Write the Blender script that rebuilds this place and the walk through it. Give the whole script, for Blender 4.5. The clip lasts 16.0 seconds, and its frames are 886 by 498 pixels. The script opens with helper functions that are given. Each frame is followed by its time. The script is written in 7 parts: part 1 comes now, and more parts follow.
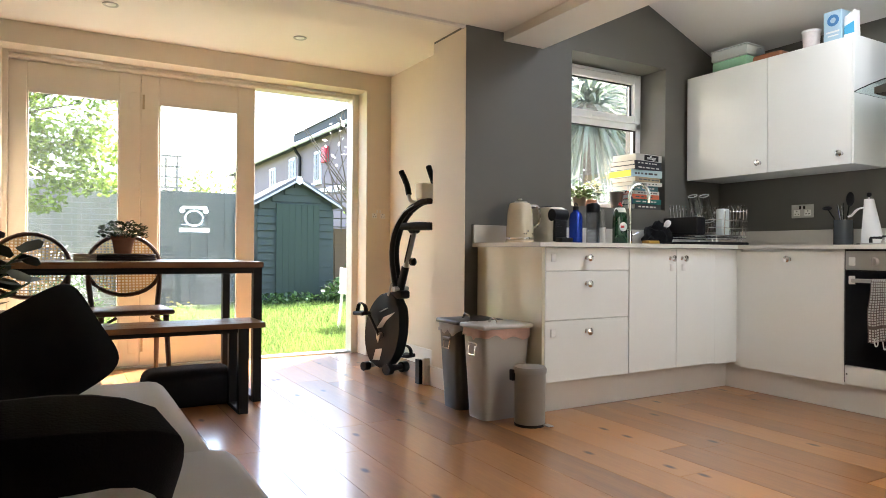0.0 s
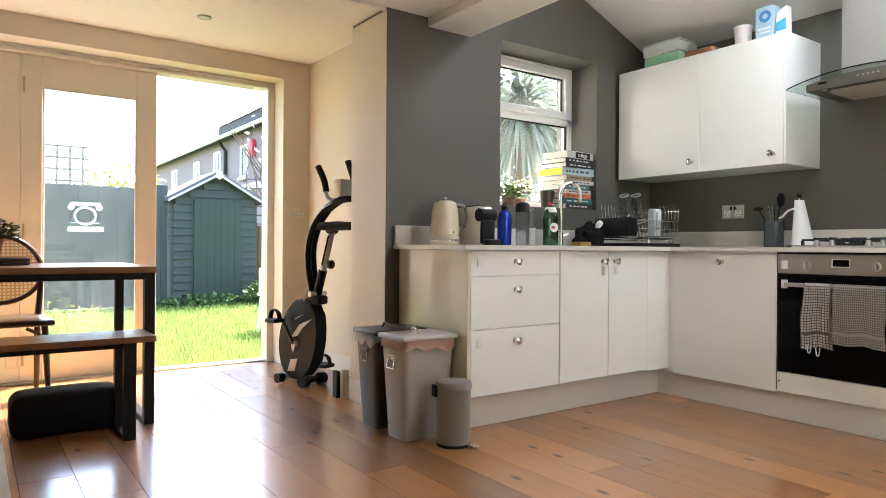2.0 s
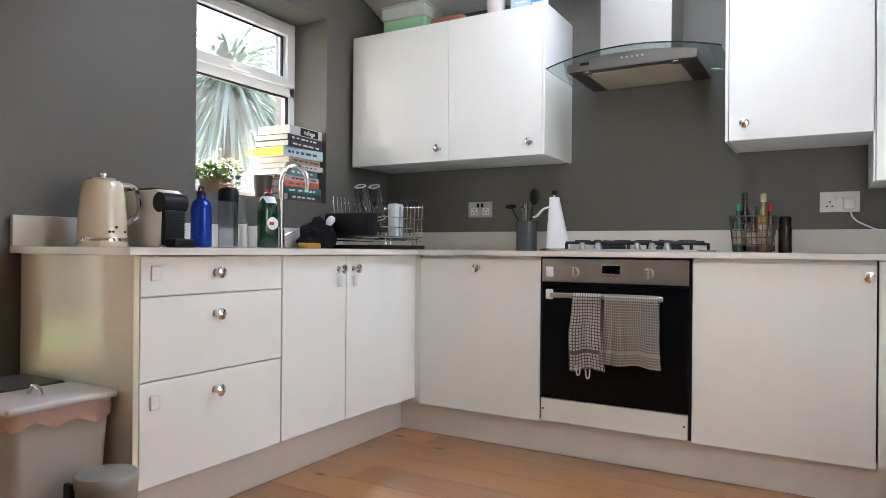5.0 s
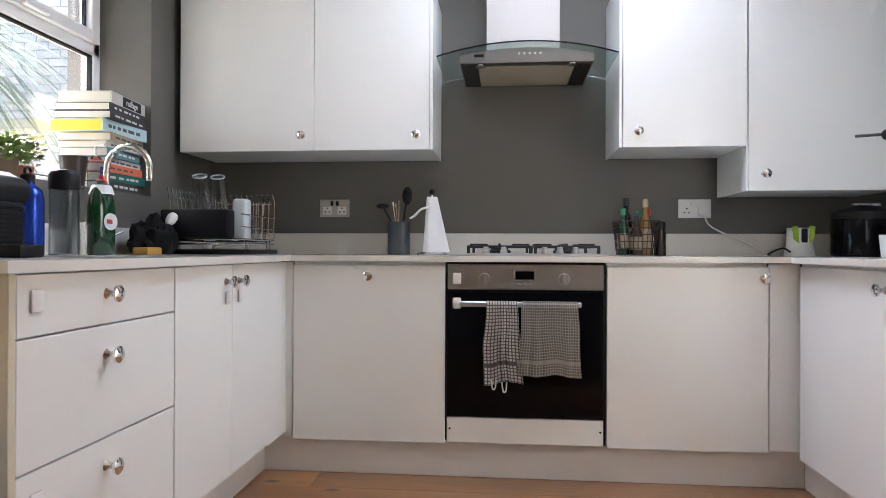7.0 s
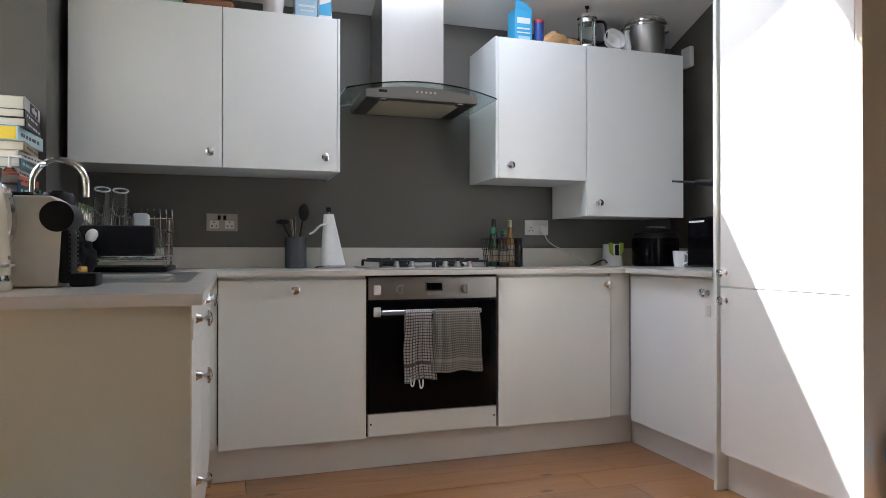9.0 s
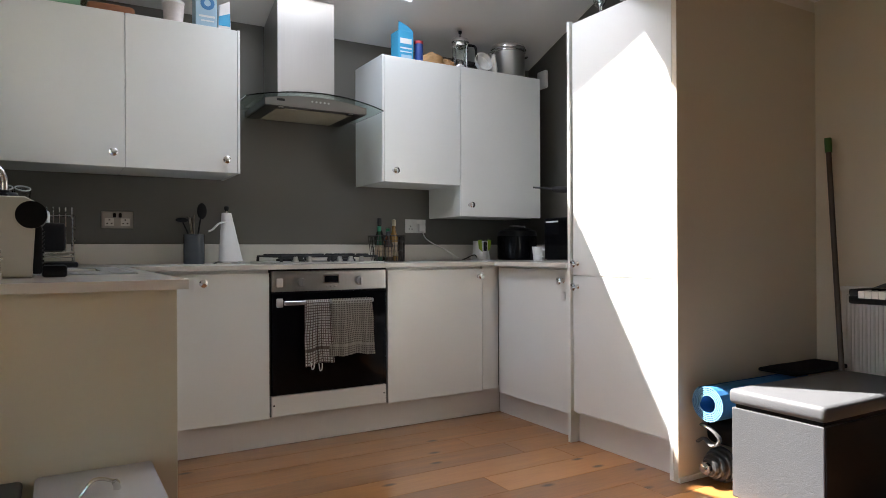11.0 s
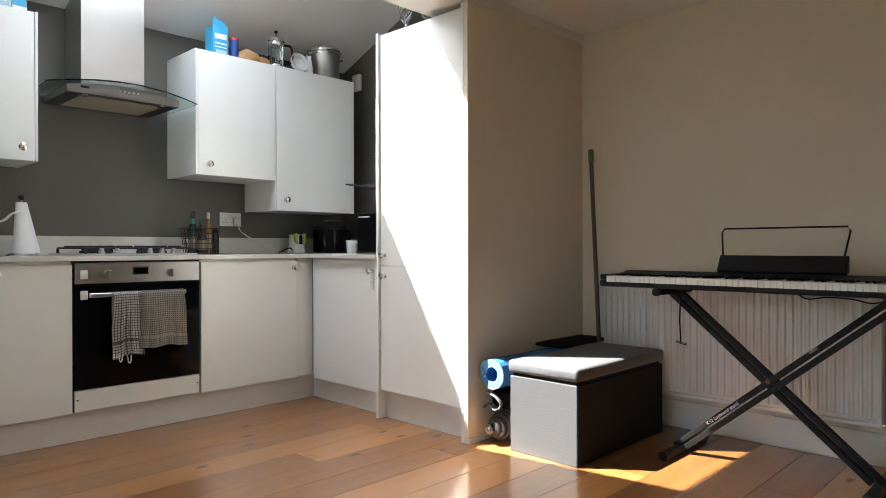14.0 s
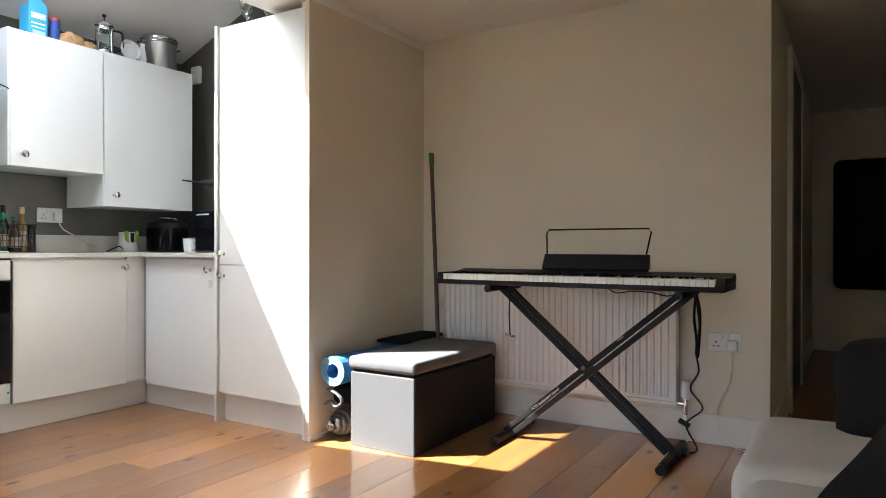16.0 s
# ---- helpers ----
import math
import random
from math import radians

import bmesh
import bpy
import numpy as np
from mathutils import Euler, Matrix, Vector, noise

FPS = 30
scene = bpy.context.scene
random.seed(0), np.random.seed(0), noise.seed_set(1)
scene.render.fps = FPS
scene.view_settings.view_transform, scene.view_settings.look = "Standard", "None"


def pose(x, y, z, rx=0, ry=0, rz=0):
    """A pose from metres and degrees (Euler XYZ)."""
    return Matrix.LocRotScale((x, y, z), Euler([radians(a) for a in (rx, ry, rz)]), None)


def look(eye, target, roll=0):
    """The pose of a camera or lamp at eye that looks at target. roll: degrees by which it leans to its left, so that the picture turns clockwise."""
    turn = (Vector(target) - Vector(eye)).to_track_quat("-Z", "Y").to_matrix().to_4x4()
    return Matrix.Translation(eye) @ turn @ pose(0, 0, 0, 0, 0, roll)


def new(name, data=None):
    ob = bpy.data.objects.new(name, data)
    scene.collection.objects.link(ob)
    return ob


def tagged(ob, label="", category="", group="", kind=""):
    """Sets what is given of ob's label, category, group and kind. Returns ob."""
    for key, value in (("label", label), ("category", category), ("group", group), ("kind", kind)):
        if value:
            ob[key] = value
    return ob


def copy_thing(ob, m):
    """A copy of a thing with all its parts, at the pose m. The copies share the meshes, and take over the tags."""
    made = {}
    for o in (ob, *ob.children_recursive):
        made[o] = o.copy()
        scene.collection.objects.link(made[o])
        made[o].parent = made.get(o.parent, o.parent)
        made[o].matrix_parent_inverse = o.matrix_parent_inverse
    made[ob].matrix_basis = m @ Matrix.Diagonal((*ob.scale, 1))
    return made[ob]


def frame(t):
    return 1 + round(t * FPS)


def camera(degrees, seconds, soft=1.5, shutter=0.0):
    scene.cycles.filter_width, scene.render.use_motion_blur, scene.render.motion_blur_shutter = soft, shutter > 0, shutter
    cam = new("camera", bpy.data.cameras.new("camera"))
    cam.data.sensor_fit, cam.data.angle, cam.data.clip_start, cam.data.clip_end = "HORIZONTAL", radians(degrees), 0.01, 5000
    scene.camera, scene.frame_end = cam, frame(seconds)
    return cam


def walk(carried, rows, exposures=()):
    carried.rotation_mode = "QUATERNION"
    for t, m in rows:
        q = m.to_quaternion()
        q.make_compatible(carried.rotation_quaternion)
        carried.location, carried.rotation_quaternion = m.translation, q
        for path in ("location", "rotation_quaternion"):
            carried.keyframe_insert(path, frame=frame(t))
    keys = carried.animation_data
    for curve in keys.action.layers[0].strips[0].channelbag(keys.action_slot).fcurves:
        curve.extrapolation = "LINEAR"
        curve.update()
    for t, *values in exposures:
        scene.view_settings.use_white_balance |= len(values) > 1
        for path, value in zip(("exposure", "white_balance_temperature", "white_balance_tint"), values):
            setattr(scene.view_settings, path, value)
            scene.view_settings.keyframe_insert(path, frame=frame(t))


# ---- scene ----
cam = camera(67.6, 16.0, soft=0.85)
PATH = [
    (0, (0.197, 0.169, 0.817), (1.193, 1.903, 0.823), 0.4),
    (0.5, (0.204, 0.22, 0.832), (1.229, 1.937, 0.829), 0.5),
    (1, (0.257, 0.272, 0.838), (1.317, 1.968, 0.833), 0.4),
    (1.5, (0.324, 0.324, 0.839), (1.425, 1.994, 0.834), 0.4),
    (2, (0.409, 0.377, 0.849), (1.572, 2.004, 0.846), 0.4),
    (2.5, (0.5, 0.453, 0.848), (1.754, 2.01, 0.846), 0.4),
    (3, (0.604, 0.536, 0.865), (2.013, 1.956, 0.86), 0.4),
    (3.5, (0.743, 0.65, 0.864), (2.26, 1.954, 0.863), 0.4),
    (4, (0.873, 0.761, 0.87), (2.423, 2.025, 0.872), 0.4),
    (4.5, (0.977, 0.902, 0.86), (2.572, 2.108, 0.864), 0.5),
    (5, (1.057, 1.051, 0.863), (2.787, 2.054, 0.867), 0.5),
    (5.2, (1.094, 1.109, 0.86), (2.857, 2.054, 0.865), 0.5),
    (7.3, (1.158, 2.006, 0.885), (3.155, 2.108, 0.899), 0.2),
    (7.5, (1.16, 2.093, 0.881), (3.159, 2.145, 0.901), 0.2),
    (8, (1.088, 2.299, 0.91), (3.077, 2.093, 0.913), 0.1),
    (8.5, (0.996, 2.477, 0.923), (2.951, 2.057, 0.932), 0.0),
    (9, (0.89, 2.661, 0.94), (2.794, 2.049, 0.951), -0.0),
    (9.5, (0.797, 2.78, 0.948), (2.637, 1.996, 0.959), -0.1),
    (12, (0.524, 3.046, 0.912), (2.197, 1.95, 0.913), -0.2),
    (12.5, (0.48, 3.068, 0.91), (2.106, 1.903, 0.91), -0.2),
    (13, (0.44, 3.061, 0.905), (2.003, 1.814, 0.904), -0.2),
    (13.5, (0.409, 3.067, 0.901), (1.904, 1.739, 0.9), -0.1),
    (14, (0.371, 3.082, 0.902), (1.77, 1.652, 0.897), -0.1),
    (14.5, (0.328, 3.076, 0.906), (1.621, 1.55, 0.9), -0.1),
    (15, (0.295, 3.088, 0.907), (1.474, 1.473, 0.9), -0.0),
    (15.5, (0.281, 3.091, 0.892), (1.386, 1.424, 0.893), 0.1),
    (16, (0.281, 3.104, 0.893), (1.333, 1.403, 0.89), 0.1),
]
EXPOSURES = [(0, 3.54, 6550, 12), (2.5, 3.71, 6530, 12), (3.5, 3.82, 6430, 13), (5, 3.7, 6100, 15), (7.5, 3.55, 6060, 18), (8.5, 3.43, 6020, 15), (9.5, 2.74, 6140, 14), (12, 3.02, 6330, 13), (13, 3.23, 6380, 12), (14.5, 3.34, 6230, 10), (16, 3.65, 6170, 10)]
walk(cam, [(t, look(eye, target, roll)) for t, eye, target, roll in PATH], EXPOSURES)

# ---- light ----
world = bpy.data.worlds.new("sky")
scene.world = world
world.use_nodes = True
wn = world.node_tree.nodes
sky = wn.new("ShaderNodeTexSky")
sky.sky_type = "NISHITA"
sky.sun_disc = False
SUN = Vector((1.0, 0.80, 1.62)).normalized()
sky.sun_elevation = math.asin(SUN.z)
sky.sun_rotation = math.atan2(SUN.x, SUN.y)
sky.air_density, sky.dust_density = 1.0, 2.0
wn["Background"].inputs[1].default_value = 0.15
world.node_tree.links.new(sky.outputs[0], wn["Background"].inputs[0])
sun = new("sun", bpy.data.lights.new("sun", "SUN"))
sun.data.energy, sun.data.angle, sun.data.color = 3.6, radians(0.5), (1.0, 0.95, 0.86)
sun.matrix_world = look(SUN * 30, (0, 0, 0))


def window_light(name, m, sx, sy, watts, color=(0.93, 0.97, 1.0)):
    """Sky light through an opening."""
    lamp = new(name, bpy.data.lights.new(name, "AREA"))
    lamp.data.shape, lamp.data.size, lamp.data.size_y = "RECTANGLE", sx, sy
    lamp.data.energy, lamp.data.color = watts, color
    lamp.matrix_world = m
    return lamp


window_light("rooflight_daylight", look((3.5, 1.72, 2.72), (3.32, 1.72, 0)), 0.7, 0.78, 1.75)

# ---- materials ----


def mat(name, color, rough=0.5, metal=0.0, var=0.12, scale=6.0, bump=0.0, fine=120.0, spec=0.5, coat=0.0, stretch=(1, 1, 1), rvar=0.1, coords="Object"):
    """A painted, stained or moulded surface with variation at two scales and fine relief."""
    m = bpy.data.materials.new(name)
    m.use_nodes = True
    nt = m.node_tree
    b = nt.nodes["Principled BSDF"]
    tc = nt.nodes.new("ShaderNodeTexCoord")
    mp = nt.nodes.new("ShaderNodeMapping")
    mp.inputs["Scale"].default_value = stretch
    nt.links.new(tc.outputs[coords], mp.inputs[0])
    n1 = nt.nodes.new("ShaderNodeTexNoise")
    n1.inputs["Scale"].default_value, n1.inputs["Detail"].default_value = scale, 5
    n2 = nt.nodes.new("ShaderNodeTexNoise")
    n2.inputs["Scale"].default_value, n2.inputs["Detail"].default_value = fine, 3
    nt.links.new(mp.outputs[0], n1.inputs[0])
    nt.links.new(mp.outputs[0], n2.inputs[0])
    mix = nt.nodes.new("ShaderNodeMix")
    mix.data_type = "RGBA"
    mix.inputs[6].default_value = (*[c * (1 - var) for c in color], 1)
    mix.inputs[7].default_value = (*[min(1, c * (1 + var)) for c in color], 1)
    av = nt.nodes.new("ShaderNodeMath")
    av.operation = "MULTIPLY_ADD"
    av.inputs[1].default_value, av.inputs[2].default_value = 0.4, 0.0
    nt.links.new(n2.outputs[0], av.inputs[0])
    ad = nt.nodes.new("ShaderNodeMath")
    ad.operation = "MULTIPLY_ADD"
    ad.inputs[1].default_value = 0.6
    nt.links.new(n1.outputs[0], ad.inputs[0])
    nt.links.new(av.outputs[0], ad.inputs[2])
    nt.links.new(ad.outputs[0], mix.inputs[0])
    nt.links.new(mix.outputs[2], b.inputs["Base Color"])
    rm = nt.nodes.new("ShaderNodeMapRange")
    rm.inputs[3].default_value, rm.inputs[4].default_value = max(0.02, rough - rvar * rough), min(1, rough + rvar * rough)
    nt.links.new(n1.outputs[0], rm.inputs[0])
    nt.links.new(rm.outputs[0], b.inputs["Roughness"])
    b.inputs["Metallic"].default_value = metal
    b.inputs["Specular IOR Level"].default_value = spec
    b.inputs["Coat Weight"].default_value = coat
    b.inputs["Coat Roughness"].default_value = 0.08
    if bump:
        bp = nt.nodes.new("ShaderNodeBump")
        bp.inputs["Strength"].default_value, bp.inputs["Distance"].default_value = bump, 0.004
        nt.links.new(n2.outputs[0], bp.inputs["Height"])
        nt.links.new(bp.outputs[0], b.inputs["Normal"])
    return m


def glass(name, color=(1, 1, 1), rough=0.0, ior=1.45):
    m = bpy.data.materials.new(name)
    m.use_nodes = True
    b = m.node_tree.nodes["Principled BSDF"]
    b.inputs["Base Color"].default_value = (*color, 1)
    b.inputs["Roughness"].default_value = rough
    b.inputs["IOR"].default_value = ior
    b.inputs["Transmission Weight"].default_value = 1
    return m


def wood(name, dark, light, rough=0.4, along=1, ring=9.0, island=True, knots=False, coat=0.0, vein=0.32):
    """Boards: grain along one axis, each board with its own tone."""
    m = bpy.data.materials.new(name)
    m.use_nodes = True
    nt = m.node_tree
    b = nt.nodes["Principled BSDF"]
    tc = nt.nodes.new("ShaderNodeTexCoord")
    info = nt.nodes.new("ShaderNodeObjectInfo")
    shift = nt.nodes.new("ShaderNodeVectorMath")
    shift.operation = "MULTIPLY_ADD"
    shift.inputs[1].default_value = (17.0, 31.0, 5.0)
    nt.links.new(info.outputs["Random"], shift.inputs[0])
    nt.links.new(tc.outputs["Object"], shift.inputs[2])
    mp = nt.nodes.new("ShaderNodeMapping")
    s = [1.0, 1.0, 1.0]
    s[along] = 0.09
    mp.inputs["Scale"].default_value = s
    nt.links.new(shift.outputs[0], mp.inputs[0])
    n1 = nt.nodes.new("ShaderNodeTexNoise")
    n1.inputs["Scale"].default_value, n1.inputs["Detail"].default_value, n1.inputs["Distortion"].default_value = ring, 6, 1.2
    n2 = nt.nodes.new("ShaderNodeTexNoise")
    n2.inputs["Scale"].default_value, n2.inputs["Detail"].default_value = ring * 14, 4
    nt.links.new(mp.outputs[0], n1.inputs[0])
    nt.links.new(mp.outputs[0], n2.inputs[0])
    ramp = nt.nodes.new("ShaderNodeValToRGB")
    ramp.color_ramp.elements[0].position, ramp.color_ramp.elements[1].position = 0.3, 0.72
    ramp.color_ramp.elements[0].color, ramp.color_ramp.elements[1].color = (*dark, 1), (*light, 1)
    f = nt.nodes.new("ShaderNodeMath")
    f.operation = "MULTIPLY_ADD"
    f.inputs[1].default_value = vein * 0.5
    nt.links.new(n2.outputs[0], f.inputs[0])
    g = nt.nodes.new("ShaderNodeMath")
    g.operation = "MULTIPLY_ADD"
    g.inputs[1].default_value, g.inputs[2].default_value = 0.4, 0.15
    nt.links.new(info.outputs["Random"], g.inputs[0])
    h = nt.nodes.new("ShaderNodeMath")
    h.operation = "MULTIPLY_ADD"
    h.inputs[1].default_value = vein
    nt.links.new(n1.outputs[0], h.inputs[0])
    nt.links.new(g.outputs[0], h.inputs[2])
    sub = nt.nodes.new("ShaderNodeMath")
    sub.operation = "SUBTRACT"
    sub.inputs[1].default_value = vein * 0.5 - 0.14
    nt.links.new(h.outputs[0], sub.inputs[0])
    nt.links.new(sub.outputs[0], f.inputs[2])
    nt.links.new(f.outputs[0], ramp.inputs[0])
    out = ramp.outputs[0]
    if knots:
        vo = nt.nodes.new("ShaderNodeTexVoronoi")
        vo.voronoi_dimensions = "2D"
        vo.inputs["Scale"].default_value = 3.4
        mk = nt.nodes.new("ShaderNodeMapping")
        mk.inputs["Scale"].default_value = (1.0, 0.45, 1.0)
        nt.links.new(shift.outputs[0], mk.inputs[0])
        nt.links.new(mk.outputs[0], vo.inputs[0])
        kr = nt.nodes.new("ShaderNodeMapRange")
        kr.inputs[1].default_value, kr.inputs[2].default_value = 0.02, 0.06
        kr.inputs[3].default_value, kr.inputs[4].default_value = 0.9, 0.0
        nt.links.new(vo.outputs["Distance"], kr.inputs[0])
        km = nt.nodes.new("ShaderNodeMix")
        km.data_type = "RGBA"
        km.inputs[7].default_value = (0.05, 0.022, 0.010, 1)
        nt.links.new(kr.outputs[0], km.inputs[0])
        nt.links.new(out, km.inputs[6])
        out = km.outputs[2]
    nt.links.new(out, b.inputs["Base Color"])
    rr = nt.nodes.new("ShaderNodeMapRange")
    rr.inputs[3].default_value, rr.inputs[4].default_value = rough * 0.9, rough * 1.12
    nt.links.new(n1.outputs[0], rr.inputs[0])
    nt.links.new(rr.outputs[0], b.inputs["Roughness"])
    b.inputs["Coat Weight"].default_value = coat
    b.inputs["Coat Roughness"].default_value = 0.17
    b.inputs["Coat IOR"].default_value = 1.6 if knots else 1.5
    bp = nt.nodes.new("ShaderNodeBump")
    bp.inputs["Strength"].default_value, bp.inputs["Distance"].default_value = (0.02 if knots else 0.15), 0.002
    nt.links.new(n2.outputs[0], bp.inputs["Height"])
    nt.links.new(bp.outputs[0], b.inputs["Normal"])
    return m


CREAM = mat("cream_wall_paint", (0.70, 0.625, 0.505), 0.6, var=0.05, scale=1.5, bump=0.08, fine=220)
CEIL = mat("ceiling_paint", (0.83, 0.795, 0.73), 0.75, var=0.04, scale=1.2, bump=0.05, fine=200)
CEILW = mat("vault_paint", (0.78, 0.775, 0.75), 0.75, var=0.03, scale=1.2, bump=0.05, fine=200)
DARK = mat("dark_grey_paint", (0.119, 0.1145, 0.098), 0.5, var=0.07, scale=2.5, bump=0.08, fine=240)
TRIM = mat("white_gloss_trim", (0.74, 0.71, 0.66), 0.35, var=0.04, scale=5)
DOORW = mat("cream_door_paint", (0.70, 0.66, 0.58), 0.4, var=0.04, scale=4)
UPVC = mat("white_upvc", (0.80, 0.80, 0.79), 0.3, var=0.02)
UNIT = mat("white_satin_unit", (0.795, 0.81, 0.78), 0.3, var=0.025, scale=3, coat=0.3, fine=60)
# Pane glass: translucent mix for dust, with the veiling reflection haze painted in.
DUST_HAZE = glass("dust_haze_window_glass", (0.97, 1.0, 0.98))
dn = DUST_HAZE.node_tree
dtr, dmx, dno, dmr = [dn.nodes.new("ShaderNode" + k) for k in ("BsdfTranslucent", "MixShader", "TexNoise", "MapRange")]
dtr.inputs["Color"].default_value = (0.85, 0.86, 0.86, 1)
dno.inputs["Scale"].default_value, dno.inputs["Detail"].default_value = 3.0, 6
dmr.inputs[1].default_value, dmr.inputs[2].default_value = 0.3, 0.7
dmr.inputs[3].default_value, dmr.inputs[4].default_value = 0.004, 0.017
dn.links.new(dno.outputs[0], dmr.inputs[0])
dn.links.new(dmr.outputs[0], dmx.inputs[0])
dn.links.new(dn.nodes["Principled BSDF"].outputs[0], dmx.inputs[1])
dn.links.new(dtr.outputs[0], dmx.inputs[2])
dn.links.new(dmx.outputs[0], dn.nodes["Material Output"].inputs["Surface"])
ENDPANEL = mat("cream_gloss_panel", (0.68, 0.635, 0.49), 0.11, var=0.03, scale=2, coat=0.3)
PLINTH = mat("plinth_white", (0.74, 0.72, 0.69), 0.35, var=0.04, scale=3)
TOP = mat("white_worktop", (0.68, 0.655, 0.60), 0.22, var=0.05, scale=14, fine=260, coat=0.2)
CHROME = mat("chrome", (0.75, 0.75, 0.75), 0.09, 1.0, var=0.03)
STEEL = mat("brushed_steel", (0.46, 0.455, 0.445), 0.3, 1.0, var=0.08, scale=5, fine=180, stretch=(1, 1, 0.03), rvar=0.2)
BLACK = mat("black_plastic", (0.008, 0.008, 0.009), 0.45, var=0.2, spec=0.25)
GBLACK = mat("black_glass", (0.004, 0.004, 0.005), 0.08, var=0.2, spec=0.13)
IRON = mat("cast_iron", (0.011, 0.011, 0.011), 0.7, var=0.3, bump=0.3)
WPLAST = mat("white_plastic", (0.75, 0.75, 0.73), 0.35, var=0.03)
FLOORW = wood("oak_floorboards", (0.18, 0.070, 0.019), (0.48, 0.215, 0.060), 0.40, 1, 7.0, knots=True, coat=1.0, vein=0.36)
CREV = mat("dark_joint", (0.03, 0.017, 0.01), 0.8)
CLEAR = glass("clear_glass", (0.97, 1.0, 0.98))
TINT = glass("green_edge_glass", (0.80, 0.93, 0.88), ior=1.45)

# ---- mesh helpers ----


def part(name, bm, material, parent=None, label="", smooth=False, world=False):
    """Link a bmesh as one mesh object under a thing or a part; world: its places are given in the world."""
    me = bpy.data.meshes.new(name)
    bmesh.ops.recalc_face_normals(bm, faces=bm.faces)
    if world and parent is not None:
        root = parent
        while root.parent is not None:
            root = root.parent
        bm.transform(root.matrix_basis.inverted())
    bm.to_mesh(me)
    bm.free()
    for m in material if isinstance(material, (list, tuple)) else [material]:
        me.materials.append(m)
    if smooth:
        me.polygons.foreach_set("use_smooth", [True] * len(me.polygons))
        me.set_sharp_from_angle(angle=radians(38))
    ob = new(name, me)
    if parent is not None:
        ob.parent = parent
    if label:
        ob["label"] = label
    return ob


def thing(name, label, category, at=(0, 0, 0), rz=0, group=""):
    ob = new(name)
    ob.empty_display_size = 0.1
    ob.matrix_basis = pose(*at, 0, 0, rz)
    return tagged(ob, label, category, group)


def struct(ob, label="", category=""):
    return tagged(ob, label, category, kind="structure")


def box(x0, x1, y0, y1, z0, z1, bevel=0.0, seg=2, bm=None):
    bm = bm or bmesh.new()
    r = bmesh.ops.create_cube(bm, size=1)
    vs = r["verts"]
    for v in vs:
        v.co = Vector((x0 + (v.co.x + 0.5) * (x1 - x0), y0 + (v.co.y + 0.5) * (y1 - y0), z0 + (v.co.z + 0.5) * (z1 - z0)))
    if bevel:
        es = list({e for v in vs for e in v.link_edges})
        bmesh.ops.bevel(bm, geom=es, offset=bevel, segments=seg, profile=0.5, affect="EDGES")
    return bm


def rod(a, b, r, seg=10, r2=None, bm=None):
    bm = bm or bmesh.new()
    a, b = Vector(a), Vector(b)
    d = b - a
    m = Matrix.Translation((a + b) / 2) @ d.to_track_quat("Z", "Y").to_matrix().to_4x4()
    bmesh.ops.create_cone(bm, cap_ends=True, segments=seg, radius1=r, radius2=r if r2 is None else r2, depth=d.length, matrix=m)
    return bm


def lathe(profile, seg=24, at=(0, 0, 0), axis="z", bm=None, cap=True):
    """A turned body: profile rows of (radius, height)."""
    bm = bm or bmesh.new()
    rings = []
    for r, h in profile:
        ring = []
        for i in range(seg):
            a = 2 * math.pi * i / seg
            p = Vector((r * math.cos(a), r * math.sin(a), h))
            if axis == "x":
                p = Vector((p.z, p.x, p.y))
            elif axis == "y":
                p = Vector((p.x, p.z, p.y))
            ring.append(bm.verts.new(p + Vector(at)))
        rings.append(ring)
    for A, B in zip(rings, rings[1:]):
        for i in range(seg):
            j = (i + 1) % seg
            bm.faces.new((A[i], A[j], B[j], B[i]))
    if cap:
        for ring in (rings[0], rings[-1]):
            if (ring[0].co - ring[seg // 2].co).length > 1e-4:
                bm.faces.new(ring)
    return bm


def tube(points, r, seg=8, closed=False, bm=None, flat=1.0):
    """A tube swept along a line of points; flat squashes it upright."""
    bm = bm or bmesh.new()
    P = [Vector(p) for p in points]
    n = len(P)
    rings = []
    up = Vector((0, 0, 1))
    for i, p in enumerate(P):
        if closed:
            d = P[(i + 1) % n] - P[i - 1]
        else:
            d = P[min(i + 1, n - 1)] - P[max(i - 1, 0)]
        d.normalize()
        ref = up if abs(d.z) < 0.95 else Vector((1, 0, 0))
        if i and abs(d.z) >= 0.6:
            ref = last
        sx = d.cross(ref).normalized()
        sy = sx.cross(d).normalized()
        last = sy
        rr = r[i] if isinstance(r, (list, tuple)) else r
        rings.append([bm.verts.new(p + sx * rr * math.cos(2 * math.pi * k / seg) + sy * rr * flat * math.sin(2 * math.pi * k / seg)) for k in range(seg)])
    pairs = list(zip(rings, rings[1:])) + ([(rings[-1], rings[0])] if closed else [])
    for A, B in pairs:
        for i in range(seg):
            j = (i + 1) % seg
            bm.faces.new((A[i], A[j], B[j], B[i]))
    if not closed:
        bm.faces.new(rings[0])
        bm.faces.new(rings[-1])
    return bm


def curve_points(ctrl, n=8):
    """A smooth line through control points."""
    P = [Vector(c) for c in ctrl]
    P = [2 * P[0] - P[1]] + P + [2 * P[-1] - P[-2]]
    out = []
    for a, b, c, d in zip(P, P[1:], P[2:], P[3:]):
        for i in range(n):
            t = i / n
            out.append(0.5 * (2 * b + (c - a) * t + (2 * a - 5 * b + 4 * c - d) * t * t + (3 * b - a - 3 * c + d) * t ** 3))
    out.append(P[-2])
    return out


